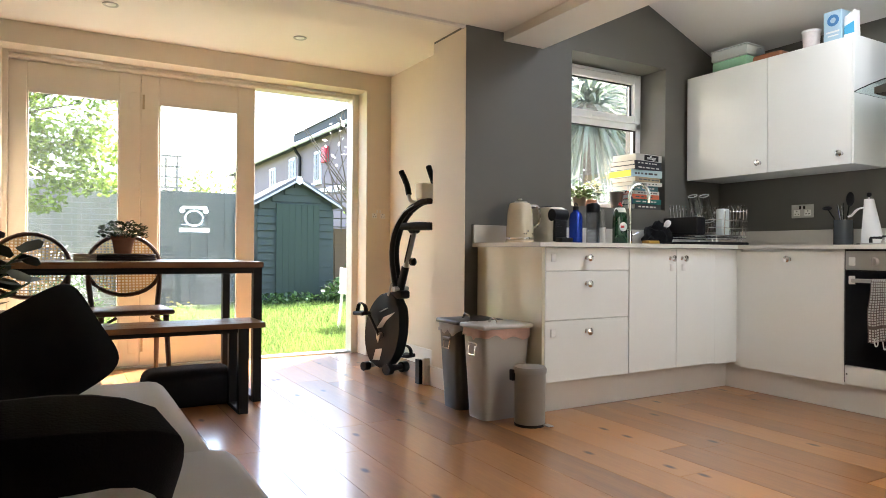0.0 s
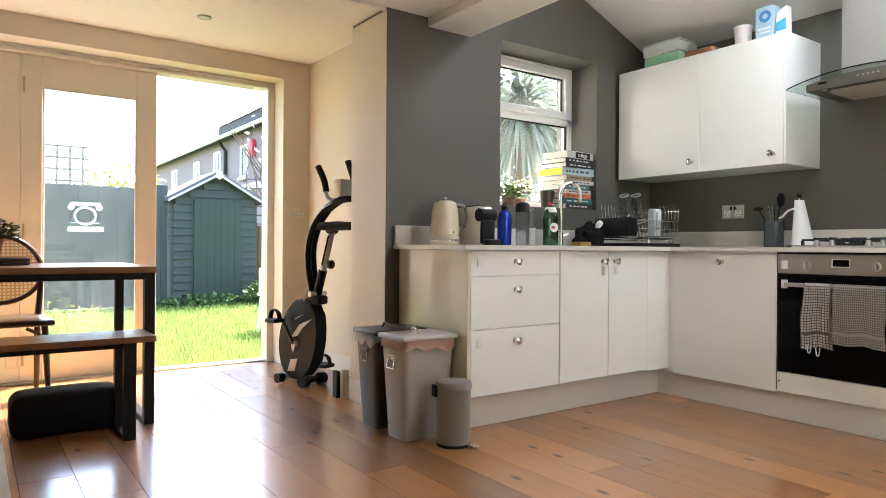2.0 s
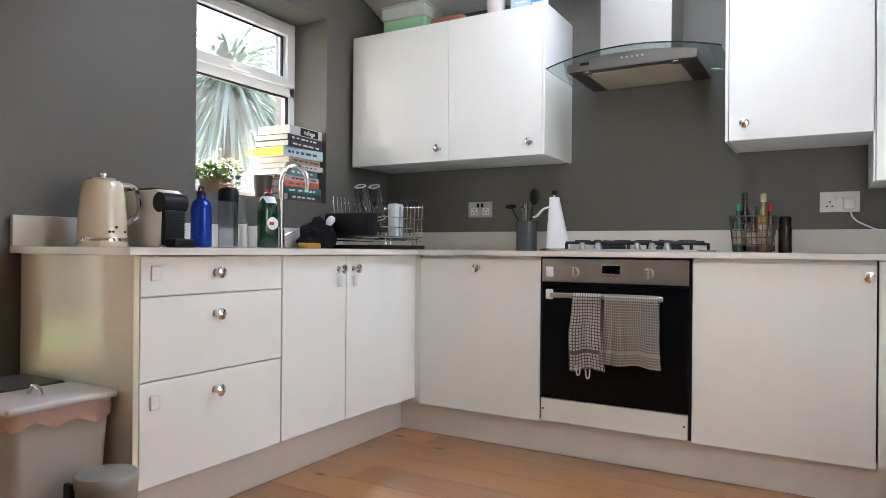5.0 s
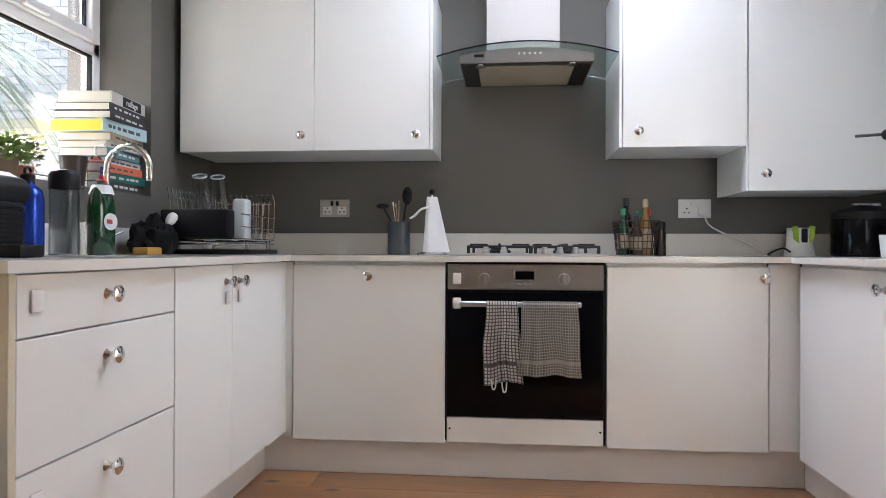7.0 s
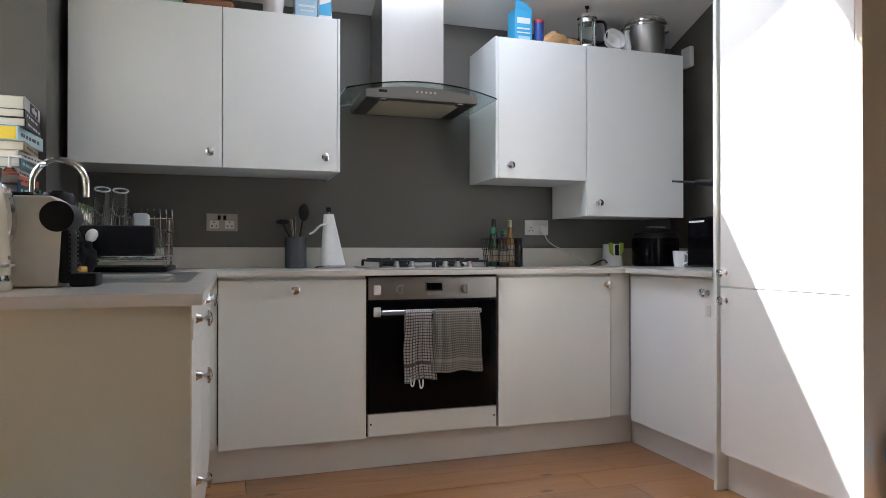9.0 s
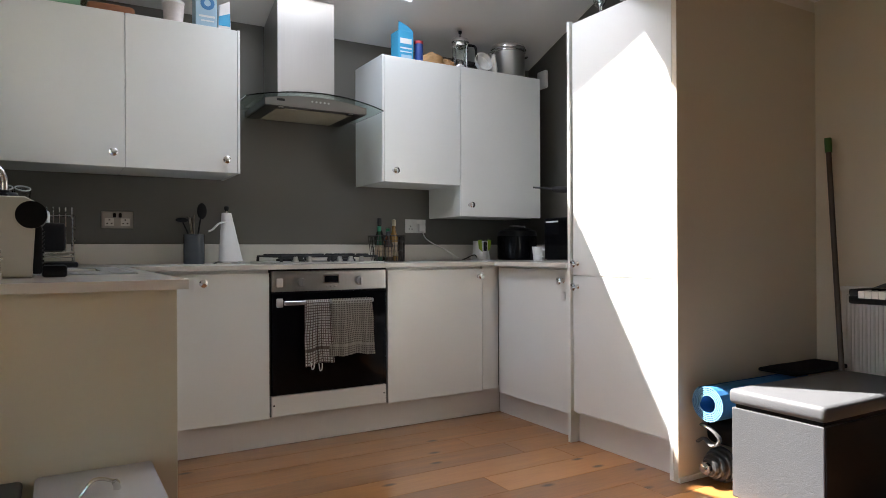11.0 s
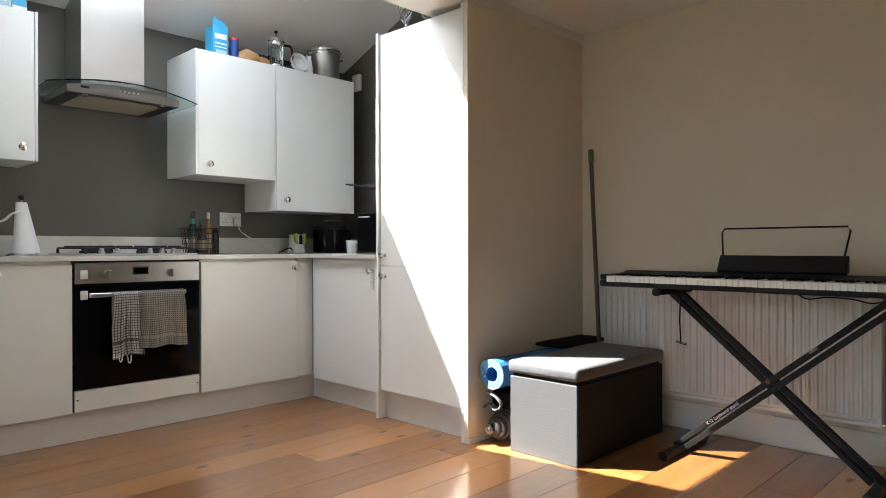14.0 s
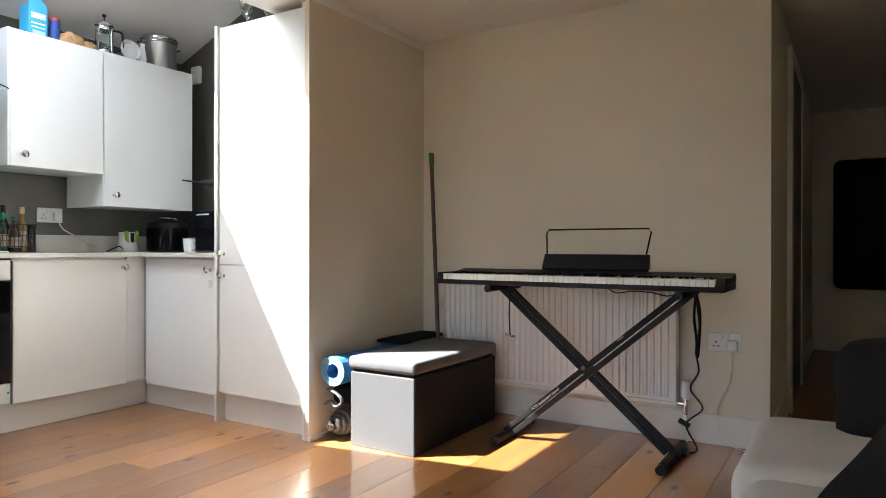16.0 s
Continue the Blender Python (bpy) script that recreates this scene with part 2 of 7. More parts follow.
def prism(outline, depth, axis="y", at=(0, 0, 0), bevel=0.0, bm=None):
    """An outline of (u, v) pushed along one axis."""
    bm = bm or bmesh.new()
    f = {"x": lambda u, v, d: (d, u, v), "y": lambda u, v, d: (u, d, v), "z": lambda u, v, d: (u, v, d)}[axis]
    A = [bm.verts.new(Vector(f(u, v, 0)) + Vector(at)) for u, v in outline]
    B = [bm.verts.new(Vector(f(u, v, depth)) + Vector(at)) for u, v in outline]
    n = len(A)
    faces = [bm.faces.new(A), bm.faces.new(B)]
    faces += [bm.faces.new((A[i], A[(i + 1) % n], B[(i + 1) % n], B[i])) for i in range(n)]
    if bevel:
        es = [e for e in bm.edges if e.verts[0] in A and e.verts[1] in A or e.verts[0] in B and e.verts[1] in B]
        bmesh.ops.bevel(bm, geom=es, offset=bevel, segments=2, profile=0.5, affect="EDGES")
    return bm


def words(name, text, size, m, material, parent, depth=0.0008):
    """Printed lettering in the built-in font, turned to a mesh."""
    cu = bpy.data.curves.new(name, "FONT")
    cu.body, cu.size, cu.extrude, cu.align_x, cu.align_y = text, size, depth, "CENTER", "CENTER"
    tmp = bpy.data.objects.new(name, cu)
    scene.collection.objects.link(tmp)
    me = bpy.data.meshes.new_from_object(tmp.evaluated_get(bpy.context.evaluated_depsgraph_get()))
    bpy.data.objects.remove(tmp)
    bpy.data.curves.remove(cu)
    me.materials.clear()
    me.materials.append(material)
    ob = new(name, me)
    ob.parent = parent
    ob.matrix_basis = m
    return ob


# ---- structure ----
FLOOR_BACK, LEFT = -3.6, -0.52
HOB, WIN, SIDE, PIANO = 4.31, 3.33, 0.10, -0.12
CH, EXT, GARDEN, GOUT = 2.09, 2.20, 4.95, 5.27


def vault(x):
    return 2.185 + 0.4 * (HOB - x)


floor = struct(part("floor", box(LEFT, HOB, FLOOR_BACK, 5.2, -0.12, -0.012), CREV), "warm oak engineered floorboards with knots", "floor")

# hob wall, window wall, side wall
struct(part("wall_east", box(HOB, HOB + 0.2, -0.5, WIN + 0.37, -0.05, 3.0), DARK), "dark grey painted kitchen wall behind the hob", "wall")
bm = bmesh.new()
WX0, WX1, WZ0, WZ1 = 2.925, 3.755, 1.10, 2.07
for x0, x1, z0, z1 in ((2.154, WX0, -0.05, 3.0), (WX1, HOB, -0.05, 3.0), (WX0, WX1, -0.05, WZ0), (WX0, WX1, WZ1, 3.0)):
    box(x0, x1, WIN, WIN + 0.37, z0, z1, bm=bm)
struct(part("wall_north", bm, DARK), "dark grey painted kitchen wall with a window", "wall")
struct(part("wall_pier", box(2.15, 2.154, WIN, WIN + 0.37, -0.05, 2.075), CREAM), "cream painted pier at the end of the dark wall", "wall")
struct(part("wall_south", box(2.44, HOB, PIANO + 0.004, SIDE, -0.05, 3.0), DARK), "dark grey painted kitchen side wall", "wall")
struct(part("wall_stub", box(2.408, 2.432, PIANO, 0.838, -0.05, 2.039), CREAM), "beige painted side of the tall unit recess", "wall")
struct(part("wall_piano", box(0.585, 2.44, PIANO - 0.2, PIANO, -0.05, 2.3), CREAM), "beige painted wall behind the keyboard", "wall")
struct(part("wall_hall", box(0.585, 0.785, FLOOR_BACK, PIANO - 0.2, -0.05, 2.3), CREAM), "beige painted hallway wall", "wall")
struct(part("wall_hall_end", box(LEFT - 0.2, 0.785, FLOOR_BACK - 0.2, FLOOR_BACK, -0.05, 2.3), CREAM), "plain hallway end wall", "wall")
struct(part("wall_west", box(LEFT - 0.2, LEFT, FLOOR_BACK, GOUT, -0.05, 2.5), CREAM), "plain cream wall beside the sofa", "wall")
struct(part("wall_extension", box(2.455, 2.66, WIN + 0.37, GOUT, -0.05, 2.5), CREAM), "cream painted side wall of the dining extension", "wall")

# garden wall with the wide door opening
DX0, DX1, DZ = -0.14, 2.25, 2.065
bm = bmesh.new()
for x0, x1, z0, z1 in ((LEFT, DX0, -0.05, 2.5), (DX1, 2.455, -0.05, 2.5), (DX0, DX1, DZ, 2.5)):
    box(x0, x1, GARDEN, GOUT, z0, z1, bm=bm)
struct(part("wall_garden", bm, CREAM), "cream painted wall round the garden doors", "wall")

# ceilings
struct(part("ceiling_room", box(LEFT, 2.41, FLOOR_BACK, WIN + 0.37, CH, CH + 0.3), CEIL), "flat cream ceiling", "ceiling")
struct(part("ceiling_extension", box(LEFT, 2.455, WIN + 0.37, GARDEN, EXT, EXT + 0.3), CEIL), "flat cream ceiling with recessed spotlights", "ceiling")
struct(part("ceiling_strip", box(LEFT, 2.15, WIN - 0.0, WIN + 0.03, CH - 0.014, CH), PLINTH), "narrow grey strip across the ceiling", "trim")
struct(part("ceiling_beam", box(2.41, 2.70, PIANO, WIN, 2.04, 2.9), CEIL), "boxed white beam along the kitchen ceiling", "beam")

# sloping kitchen ceiling with a rooflight
RX0, RX1, RY0, RY1 = 3.095, 3.93, 1.225, 2.12
bm = bmesh.new()


def slab(x0, x1, y0, y1):
    v = [bm.verts.new((x, y, vault(x) + dz)) for dz in (0, 0.2) for x, y in ((x0, y0), (x1, y0), (x1, y1), (x0, y1))]
    for q in ((0, 1, 2, 3), (7, 6, 5, 4), (0, 4, 5, 1), (1, 5, 6, 2), (2, 6, 7, 3), (3, 7, 4, 0)):
        bm.faces.new([v[i] for i in q])


for a in ((2.66, HOB + 0.1, -0.1, RY0), (2.66, HOB + 0.1, RY1, WIN + 0.1), (2.66, RX0, RY0, RY1), (RX1, HOB + 0.1, RY0, RY1)):
    slab(*a)
struct(part("ceiling_vault", bm, CEILW), "sloping white kitchen ceiling with a rooflight", "ceiling")

# ---- kitchen units ----
ZB, ZT = 0.152, 0.838


def knob(parent, at, axis):
    """A turned chrome knob; axis: the way it points out of the front."""
    bm = lathe([(0.011, 0), (0.008, 0.004), (0.006, 0.012), (0.010, 0.018), (0.0165, 0.022), (0.0165, 0.027), (0.010, 0.031), (0.0, 0.032)], 16, cap=False)
    q = Vector(axis).to_track_quat("Z", "Y").to_matrix().to_4x4()
    bm.transform(Matrix.Translation(at) @ q @ Matrix.Scale(1.12, 4))
    return part("knob", bm, CHROME, parent, "chrome knob", True, True)


def child_lock(parent, at, axis):
    bm = box(-0.016, 0.016, -0.021, 0.021, 0, 0.006, 0.004)
    q = Vector(axis).to_track_quat("Z", "Y").to_matrix().to_4x4()
    bm.transform(Matrix.Translation(at) @ q)
    return part("child_lock", bm, WPLAST, parent, "white plastic child lock", True, True)


def front(parent, name, x0, x1, y0, y1, z0, z1):
    return part(name, box(x0, x1, y0, y1, z0, z1, 0.0015, 1), UNIT, parent, "white slab front", world=True)


def unit(name, label, b, category="cabinet"):
    th = thing(name, label, category, ((b[0] + b[1]) / 2, (b[2] + b[3]) / 2, b[4]))
    part("body", box(*b), UNIT, th, world=True)
    return th


# run under the window: drawers, sink doors
FY = 2.735
u = unit("drawer_unit", "white three-drawer kitchen unit with chrome knobs", (2.25, 2.815, FY + 0.02, 3.3, 0.171, 0.84))
for z0, z1, kz in ((0.170, 0.473, 0.414), (0.477, 0.719, 0.656), (0.723, ZT, 0.788)):
    d = front(u, "drawer_front", 2.252, 2.814, FY, FY + 0.019, z0, z1)
    knob(d, (2.52, FY, kz), (0, -1, 0))
    if kz != 0.656:
        child_lock(d, (2.30, FY, kz), (0, -1, 0))
u = unit("sink_unit", "white two-door kitchen sink unit with chrome knobs", (2.82, 3.69, FY + 0.02, 3.3, 0.171, 0.84))
for x0, x1, kx in ((2.820, 3.181, 3.134), (3.185, 3.510, 3.230)):
    d = front(u, "door", x0, x1, FY, FY + 0.019, 0.172, ZT)
    knob(d, (kx, FY, 0.785), (0, -1, 0))
    child_lock(d, (kx + 0.008, FY, 0.735), (0, -1, 0))
front(u, "filler_panel", 3.514, 3.719, FY + 0.004, FY + 0.019, 0.164, ZT)
p = thing("end_panel", "cream gloss end panel of the kitchen units", "panel", (2.24, 3.03, 0))
part("board", box(2.228, 2.246, FY - 0.004, 3.312, 0.168, 0.841, 0.001, 1), ENDPANEL, p, world=True)

# hob run
FX = 3.703


def hob_front(y0, y1, ky, name, label):
    u = unit(name, label, (FX + 0.02, 4.29, y0 + 0.002, y1 - 0.002, 0.14, 0.84))
    d = front(u, "door", FX, FX + 0.019, y0 + 0.002, y1 - 0.002, 0.140, ZT - 0.012)
    knob(d, (FX, ky, 0.785), (-1, 0, 0))
    return u


u = hob_front(2.102, 2.709, 2.404, "integrated_dishwasher", "white integrated appliance front with one chrome knob")
part("shadow_gap", box(FX + 0.004, FX + 0.02, 2.098, 2.104, ZB, 0.84), BLACK, u, world=True)
hob_front(0.902, 1.492, 0.925, "base_unit", "white kitchen base unit with one chrome knob")
p = thing("corner_post", "white corner filler between kitchen units", "panel", (FX, 2.72, 0.14), group="corner fillers")
part("board", box(FX + 0.008, FX + 0.026, 2.712, FY + 0.015, ZB - 0.006, ZT), UNIT, p, world=True)
p = thing("corner_post", "white corner filler between kitchen units", "panel", (FX, 0.85, 0.14), group="corner fillers")
part("board", box(FX + 0.008, FX + 0.026, 0.79, 0.898, ZB - 0.006, ZT), UNIT, p, world=True)

# side run and tall unit
RY = 0.80
u = unit("base_unit", "white kitchen base unit beside the tall unit", (3.08, 3.72, 0.12, RY - 0.02, 0.14, 0.84))
d = front(u, "door", 3.085, 3.688, RY - 0.019, RY, 0.124, ZT - 0.008)
knob(d, (3.14, RY, 0.775), (0, 1, 0))
child_lock(d, (3.135, RY, 0.70), (0, 1, 0))
TY = 0.818
t_u = thing("tall_unit", "white tall fridge housing with two doors and chrome knobs", "cabinet", (2.75, 0.47, 0))
part("body", box(2.462, 3.048, 0.11, TY - 0.02, 0.14, 2.015), UNIT, t_u, world=True)
part("side_panel", box(3.052, 3.07, 0.11, TY + 0.012, 0, 2.03, 0.001, 1), UNIT, t_u, world=True)
part("side_panel", box(2.434, 2.452, 0.11, TY + 0.020, 0, 2.032, 0.001, 1), UNIT, t_u, world=True)
for z0, z1, kz in ((0.152, 0.803, 0.752), (0.807, 2.018, 0.862)):
    d = front(t_u, "door", 2.457, 3.045, TY - 0.018, TY, z0, z1)
    knob(d, (3.015, TY, kz), (0, 1, 0))

# plinths
for name, b in (("plinth", (2.262, 3.75, 2.838, 2.854, 0, 0.172)), ("plinth", (2.246, 2.262, 2.838, 3.31, 0, 0.172)), ("plinth", (3.745, 3.761, 0.758, 2.838, 0, 0.15)), ("plinth", (3.07, 3.745, 0.742, 0.758, 0, 0.15)), ("plinth", (2.452, 3.052, 0.76, 0.776, 0, 0.15))):
    struct(part(name, box(*b, 0.001, 1), PLINTH), "white kitchen plinth", "plinth")

# worktop
wt = thing("worktop", "continuous pale stone worktop with a low upstand", "worktop", (4.0, 1.7, 0.842))
SX0, SX1, SY0, SY1 = 2.98, 3.42, 2.84, 3.20
for b in ((2.2, SX0, 2.71, 3.326), (SX1, 4.305, 2.71, 3.326), (SX0, SX1, 2.71, SY0), (SX0, SX1, SY1, 3.326), (3.68, 4.305, 0.835, 2.71), (3.072, 4.305, 0.105, 0.835)):
    part("slab", box(*b, 0.842, 0.864), TOP, wt, world=True)
for b in ((2.2, 4.29, 3.309, 3.327), (4.289, 4.307, 0.122, 3.308), (3.072, 4.288, 0.103, 0.121)):
    part("upstand", box(*b, 0.8645, 0.966, 0.002, 1), TOP, wt, world=True)
sk = thing("sink", "stainless steel undermounted kitchen sink", "sink", (3.2, 3.02, 0.7))
bm = bmesh.new()
box(SX0 + 0.005, SX1 - 0.005, SY0 + 0.005, SY1 - 0.005, 0.70, 0.71, bm=bm)
for b in ((SX0, SX0 + 0.006, SY0, SY1), (SX1 - 0.006, SX1, SY0, SY1), (SX0, SX1, SY0, SY0 + 0.006), (SX0, SX1, SY1 - 0.006, SY1)):
    box(*b, 0.70, 0.858, bm=bm)
part("basin", bm, STEEL, sk, world=True)
bm = bmesh.new()
for b in ((2.70, SX0, 2.765, 3.255), (SX1, 3.60, 2.765, 3.255), (SX0, SX1, 2.765, SY0), (SX0, SX1, SY1, 3.255)):
    box(*b, 0.8642, 0.8662, bm=bm)
part("rim", bm, STEEL, sk, "flat steel rim and drainer", world=True)
for k in range(7):
    part("drain_groove", box(2.74, 2.95, 2.82 + 0.055 * k, 2.828 + 0.055 * k, 0.8660, 0.8675, 0.0006, 1), STEEL, sk, world=True)

# wall units
UX = 3.932


def wall_unit(y0, y1, z0, z1, ky, kz, sides=(), label="white kitchen wall unit with a chrome knob"):
    u = unit("wall_unit", label, (UX + 0.02, 4.308, y0 + 0.001, y1 - 0.001, z0, z1 - 0.005))
    tagged(u, group="kitchen wall units")
    d = front(u, "door", UX, UX + 0.018, y0 + 0.0015, y1 - 0.0015, z0 - 0.003, z1)
    knob(d, (UX, ky, kz), (-1, 0, 0))
    for a, b in sides:
        part("side_panel", box(UX, 4.308, a, b, z0 - 0.004, z1 + 0.002, 0.001, 1), UNIT, u, world=True)
    return u


wall_unit(2.695, 3.297, 1.315, 2.015, 2.745, 1.375)
wall_unit(2.194, 2.695, 1.315, 2.015, 2.25, 1.372, ((2.181, 2.193),))
wall_unit(0.898, 1.396, 1.315, 2.015, 1.335, 1.375, ((1.397, 1.409),))
wall_unit(0.30, 0.898, 1.134, 2.018, 0.835, 1.198, ((0.899, 0.905),), "white taller kitchen wall unit with a chrome knob")

# oven
ov = thing("oven", "built-in steel and black glass electric oven", "oven", (3.7, 1.8, 0.15))
part("cavity", box(FX + 0.012, 4.2, 1.494, 2.10, 0.145, 0.84), BLACK, ov, world=True)
part("control_panel", box(FX - 0.008, FX + 0.012, 1.504, 2.094, 0.735, 0.832, 0.002, 1), STEEL, ov, "brushed steel control panel", world=True)
part("door", box(FX - 0.010, FX + 0.012, 1.504, 2.094, 0.247, 0.728, 0.003, 1), GBLACK, ov, "black glass oven door", world=True)
part("lower_panel", box(FX - 0.006, FX + 0.012, 1.504, 2.096, 0.148, 0.243, 0.001, 1), UNIT, ov, "white strip below the oven", world=True)
for y in (1.952, 1.652):
    k = part("dial", lathe([(0.022, 0), (0.021, 0.012), (0.019, 0.02), (0, 0.021)], 18, axis="x", cap=False), STEEL, ov, "steel oven dial", True)
    k.data.transform(Matrix.Diagonal((-1, 1, 1, 1)))
    k.matrix_basis = Matrix.Translation(Vector((FX - 0.008, y, 0.778)) - ov.matrix_basis.translation)
    part("grip", box(FX - 0.040, FX - 0.026, y - 0.0045, y + 0.0045, 0.759, 0.797, 0.002, 1), STEEL, k, world=False).matrix_basis = Matrix.Translation((-FX + 0.008, -y, -0.778))
part("display", box(FX - 0.0095, FX - 0.006, 1.765, 1.835, 0.775, 0.806), GBLACK, ov, "dark clock display", world=True)
part("display_frame", box(FX - 0.0088, FX - 0.006, 1.759, 1.841, 0.770, 0.811), CHROME, ov, world=True)
for y in (1.778, 1.80, 1.822):
    part("button", box(FX - 0.012, FX - 0.006, y - 0.006, y + 0.006, 0.750, 0.759, 0.002, 1), STEEL, ov, world=True)
hd = part("handle", box(FX - 0.048, FX - 0.034, 1.59, 2.045, 0.672, 0.692, 0.003, 1), STEEL, ov, "flat steel handle bar", world=True)
for y in (1.62, 2.01):
    part("bracket", box(FX - 0.036, FX - 0.009, y - 0.012, y + 0.012, 0.675, 0.689), STEEL, hd, world=True)
for z in (0.778, 0.683):
    child_lock(ov, (FX - 0.010, 2.058, z), (-1, 0, 0))
for y in (1.515, 2.085):
    part("screw", rod((FX - 0.0075, y, 0.20), (FX - 0.005, y, 0.20), 0.004, 10), BLACK, ov, world=True)

# hob
hb = thing("gas_hob", "stainless steel gas hob with black cast iron grates", "hob", (4.0, 1.77, 0.864))
part("tray", box(3.76, 4.24, 1.48, 2.06, 0.8645, 0.874, 0.004), STEEL, hb, world=True)
for cx, cy, r in ((3.90, 1.63, 0.042), (4.11, 1.63, 0.034), (3.90, 1.90, 0.034), (4.11, 1.90, 0.05)):
    bn = part("burner", lathe([(r, 0.874), (r, 0.886), (r * 0.8, 0.889), (r * 0.8, 0.896), (0, 0.897)], 18, (cx, cy, 0)), IRON, hb, "black gas burner", True, True)
for y0, y1 in ((1.51, 1.755), (1.775, 2.02)):
    bm = bmesh.new()
    for y in (y0, y1):
        box(3.79, 4.22, y - 0.006, y + 0.006, 0.896, 0.906, 0.002, 1, bm)
    for x in (3.79, 4.0, 4.22):
        box(x - 0.006, x + 0.006, y0, y1, 0.896, 0.906, 0.002, 1, bm)
    ym = (y0 + y1) / 2
    for x0, x1 in ((3.80, 3.875), (3.93, 3.99), (4.01, 4.085), (4.135, 4.21)):
        box(x0, x1, ym - 0.005, ym + 0.005, 0.898, 0.914, 0.002, 1, bm)
    for x in (3.9, 4.11):
        box(x - 0.005, x + 0.005, y0, y0 + 0.07, 0.898, 0.914, 0.002, 1, bm)
        box(x - 0.005, x + 0.005, y1 - 0.07, y1, 0.898, 0.914, 0.002, 1, bm)
    for x in (3.79, 4.22):
        for y in (y0, y1):
            box(x - 0.006, x + 0.006, y - 0.006, y + 0.006, 0.874, 0.898, bm=bm)
    part("grate", bm, IRON, hb, "black cast iron pan grate", world=True)
for y in (1.60, 1.66, 1.72, 1.88, 1.95):
    part("knob", lathe([(0.016, 0.874), (0.015, 0.884), (0.012, 0.886), (0.011, 0.900), (0, 0.901)], 14, (3.785, y, 0)), STEEL, hb, "steel gas knob", True, True)

# cooker hood
hood = thing("cooker_hood", "stainless steel chimney hood with a curved glass canopy", "cooker hood", (4.15, 1.8, 1.66))
part("chimney", prism([(4.05, 1.725), (4.309, 1.725), (4.309, vault(4.309) - 0.005), (4.05, vault(4.05) - 0.005)], 0.315, "y", (0, 1.643, 0)), STEEL, hood, "brushed steel chimney", world=True)
HC, HH = 1.79, 0.275


def arch(y, half, rise):
    return rise * (1 - ((y - HC) / half) ** 2)


bm = bmesh.new()
ys = [HC - HH + 2 * HH * i / 14 for i in range(15)]
prof = [(y, 1.664) for y in ys[::-1]] + [(y, 1.697 + arch(y, HH, 0.028)) for y in ys]
prism([(y, z) for y, z in prof], 0.40, "x", (3.905, 0, 0), bm=bm)
part("canopy_body", bm, mat("dark_brushed_steel", (0.20, 0.19, 0.175), 0.35, 1.0, var=0.08, scale=6), hood, "brushed steel canopy", world=True)
part("filter", box(3.95, 4.27, HC - 0.20, HC + 0.20, 1.658, 1.6635, 0.002, 1), mat("filter_mesh", (0.40, 0.36, 0.26), 0.5, 0.2, var=0.3, fine=400, bump=0.5), hood, "metal grease filter", world=True)
for y in (HC - 0.235, HC + 0.235):
    part("dark_rim", box(3.949, 4.29, y - 0.034, y + 0.034, 1.660, 1.6638), mat("hood_rim", (0.035, 0.030, 0.027), 0.45, 0.2), hood, world=True)
part("dark_rim", box(3.908, 3.948, HC - 0.27, HC + 0.27, 1.6605, 1.6638), mat("hood_rim", (0.035, 0.030, 0.027), 0.45, 0.2), hood, world=True)
for y in (HC - 0.19, HC + 0.19):
    part("lamp", lathe([(0.024, 1.655), (0.024, 1.6605), (0.018, 1.6605)], 16, (3.93, y, 0)), CHROME, hood, "small round hood lamp", True, True)
for i in range(5):
    y = HC + 0.03 - i * 0.022
    part("button", rod((3.900, y, 1.700), (3.906, y, 1.700), 0.005, 10), STEEL, hood, world=True)
part("brand_plate", box(3.9035, 3.906, HC + 0.175, HC + 0.215, 1.688, 1.700), BLACK, hood, world=True)
G2 = 0.372
bm = bmesh.new()
n = 20
rows = []
for i in range(n + 1):
    y = HC - G2 + 2 * G2 * i / n
    z = 1.690 + arch(y, G2, 0.040)
    xf = 3.845 + 0.05 * ((y - HC) / G2) ** 2
    rows.append([bm.verts.new(p) for p in ((xf, y, z), (4.30, y, z), (4.30, y, z + 0.006), (xf, y, z + 0.006))])
for A, B in zip(rows, rows[1:]):
    for i in range(4):
        bm.faces.new((A[i], A[(i + 1) % 4], B[(i + 1) % 4], B[i]))
bm.faces.new(rows[0])
bm.faces.new(rows[-1])
part("glass_canopy", bm, TINT, hood, "curved greenish glass canopy", True, True)

# ---- window over the sink ----
w = struct(new("window_1"), "white upvc casement window with a top-hung vent", "window")
FY0, FY1 = 3.555, 3.615


def ring(x0, x1, y0, y1, z0, z1, t, bm=None):
    bm = bm or bmesh.new()
    for b in ((x0, x0 + t, z0, z1), (x1 - t, x1, z0, z1), (x0 + t, x1 - t, z0, z0 + t), (x0 + t, x1 - t, z1 - t, z1)):
        box(b[0], b[1], y0, y1, b[2], b[3], 0.004, 1, bm)
    return bm


part("window_frame", ring(WX0 - 0.02, WX1 + 0.02, FY0, FY1, WZ0 - 0.01, WZ1 + 0.02, 0.062), UPVC, w, "white window frame")
part("transom", box(WX0, WX1, FY0, FY1, 1.678, 1.732, 0.004, 1), UPVC, w)
part("vent_sash", ring(WX0 + 0.03, WX1 - 0.03, FY0 - 0.02, FY1 - 0.03, 1.722, 2.045, 0.05), UPVC, w, "white top-hung vent sash")
part("gasket", ring(WX0 + 0.084, WX1 - 0.084, FY0 + 0.002, FY0 + 0.022, 1.771, 1.996, 0.008), BLACK, w)
part("gasket", ring(WX0 + 0.041, WX1 - 0.041, FY0 + 0.004, FY0 + 0.03, 1.151, 1.679, 0.008), BLACK, w)
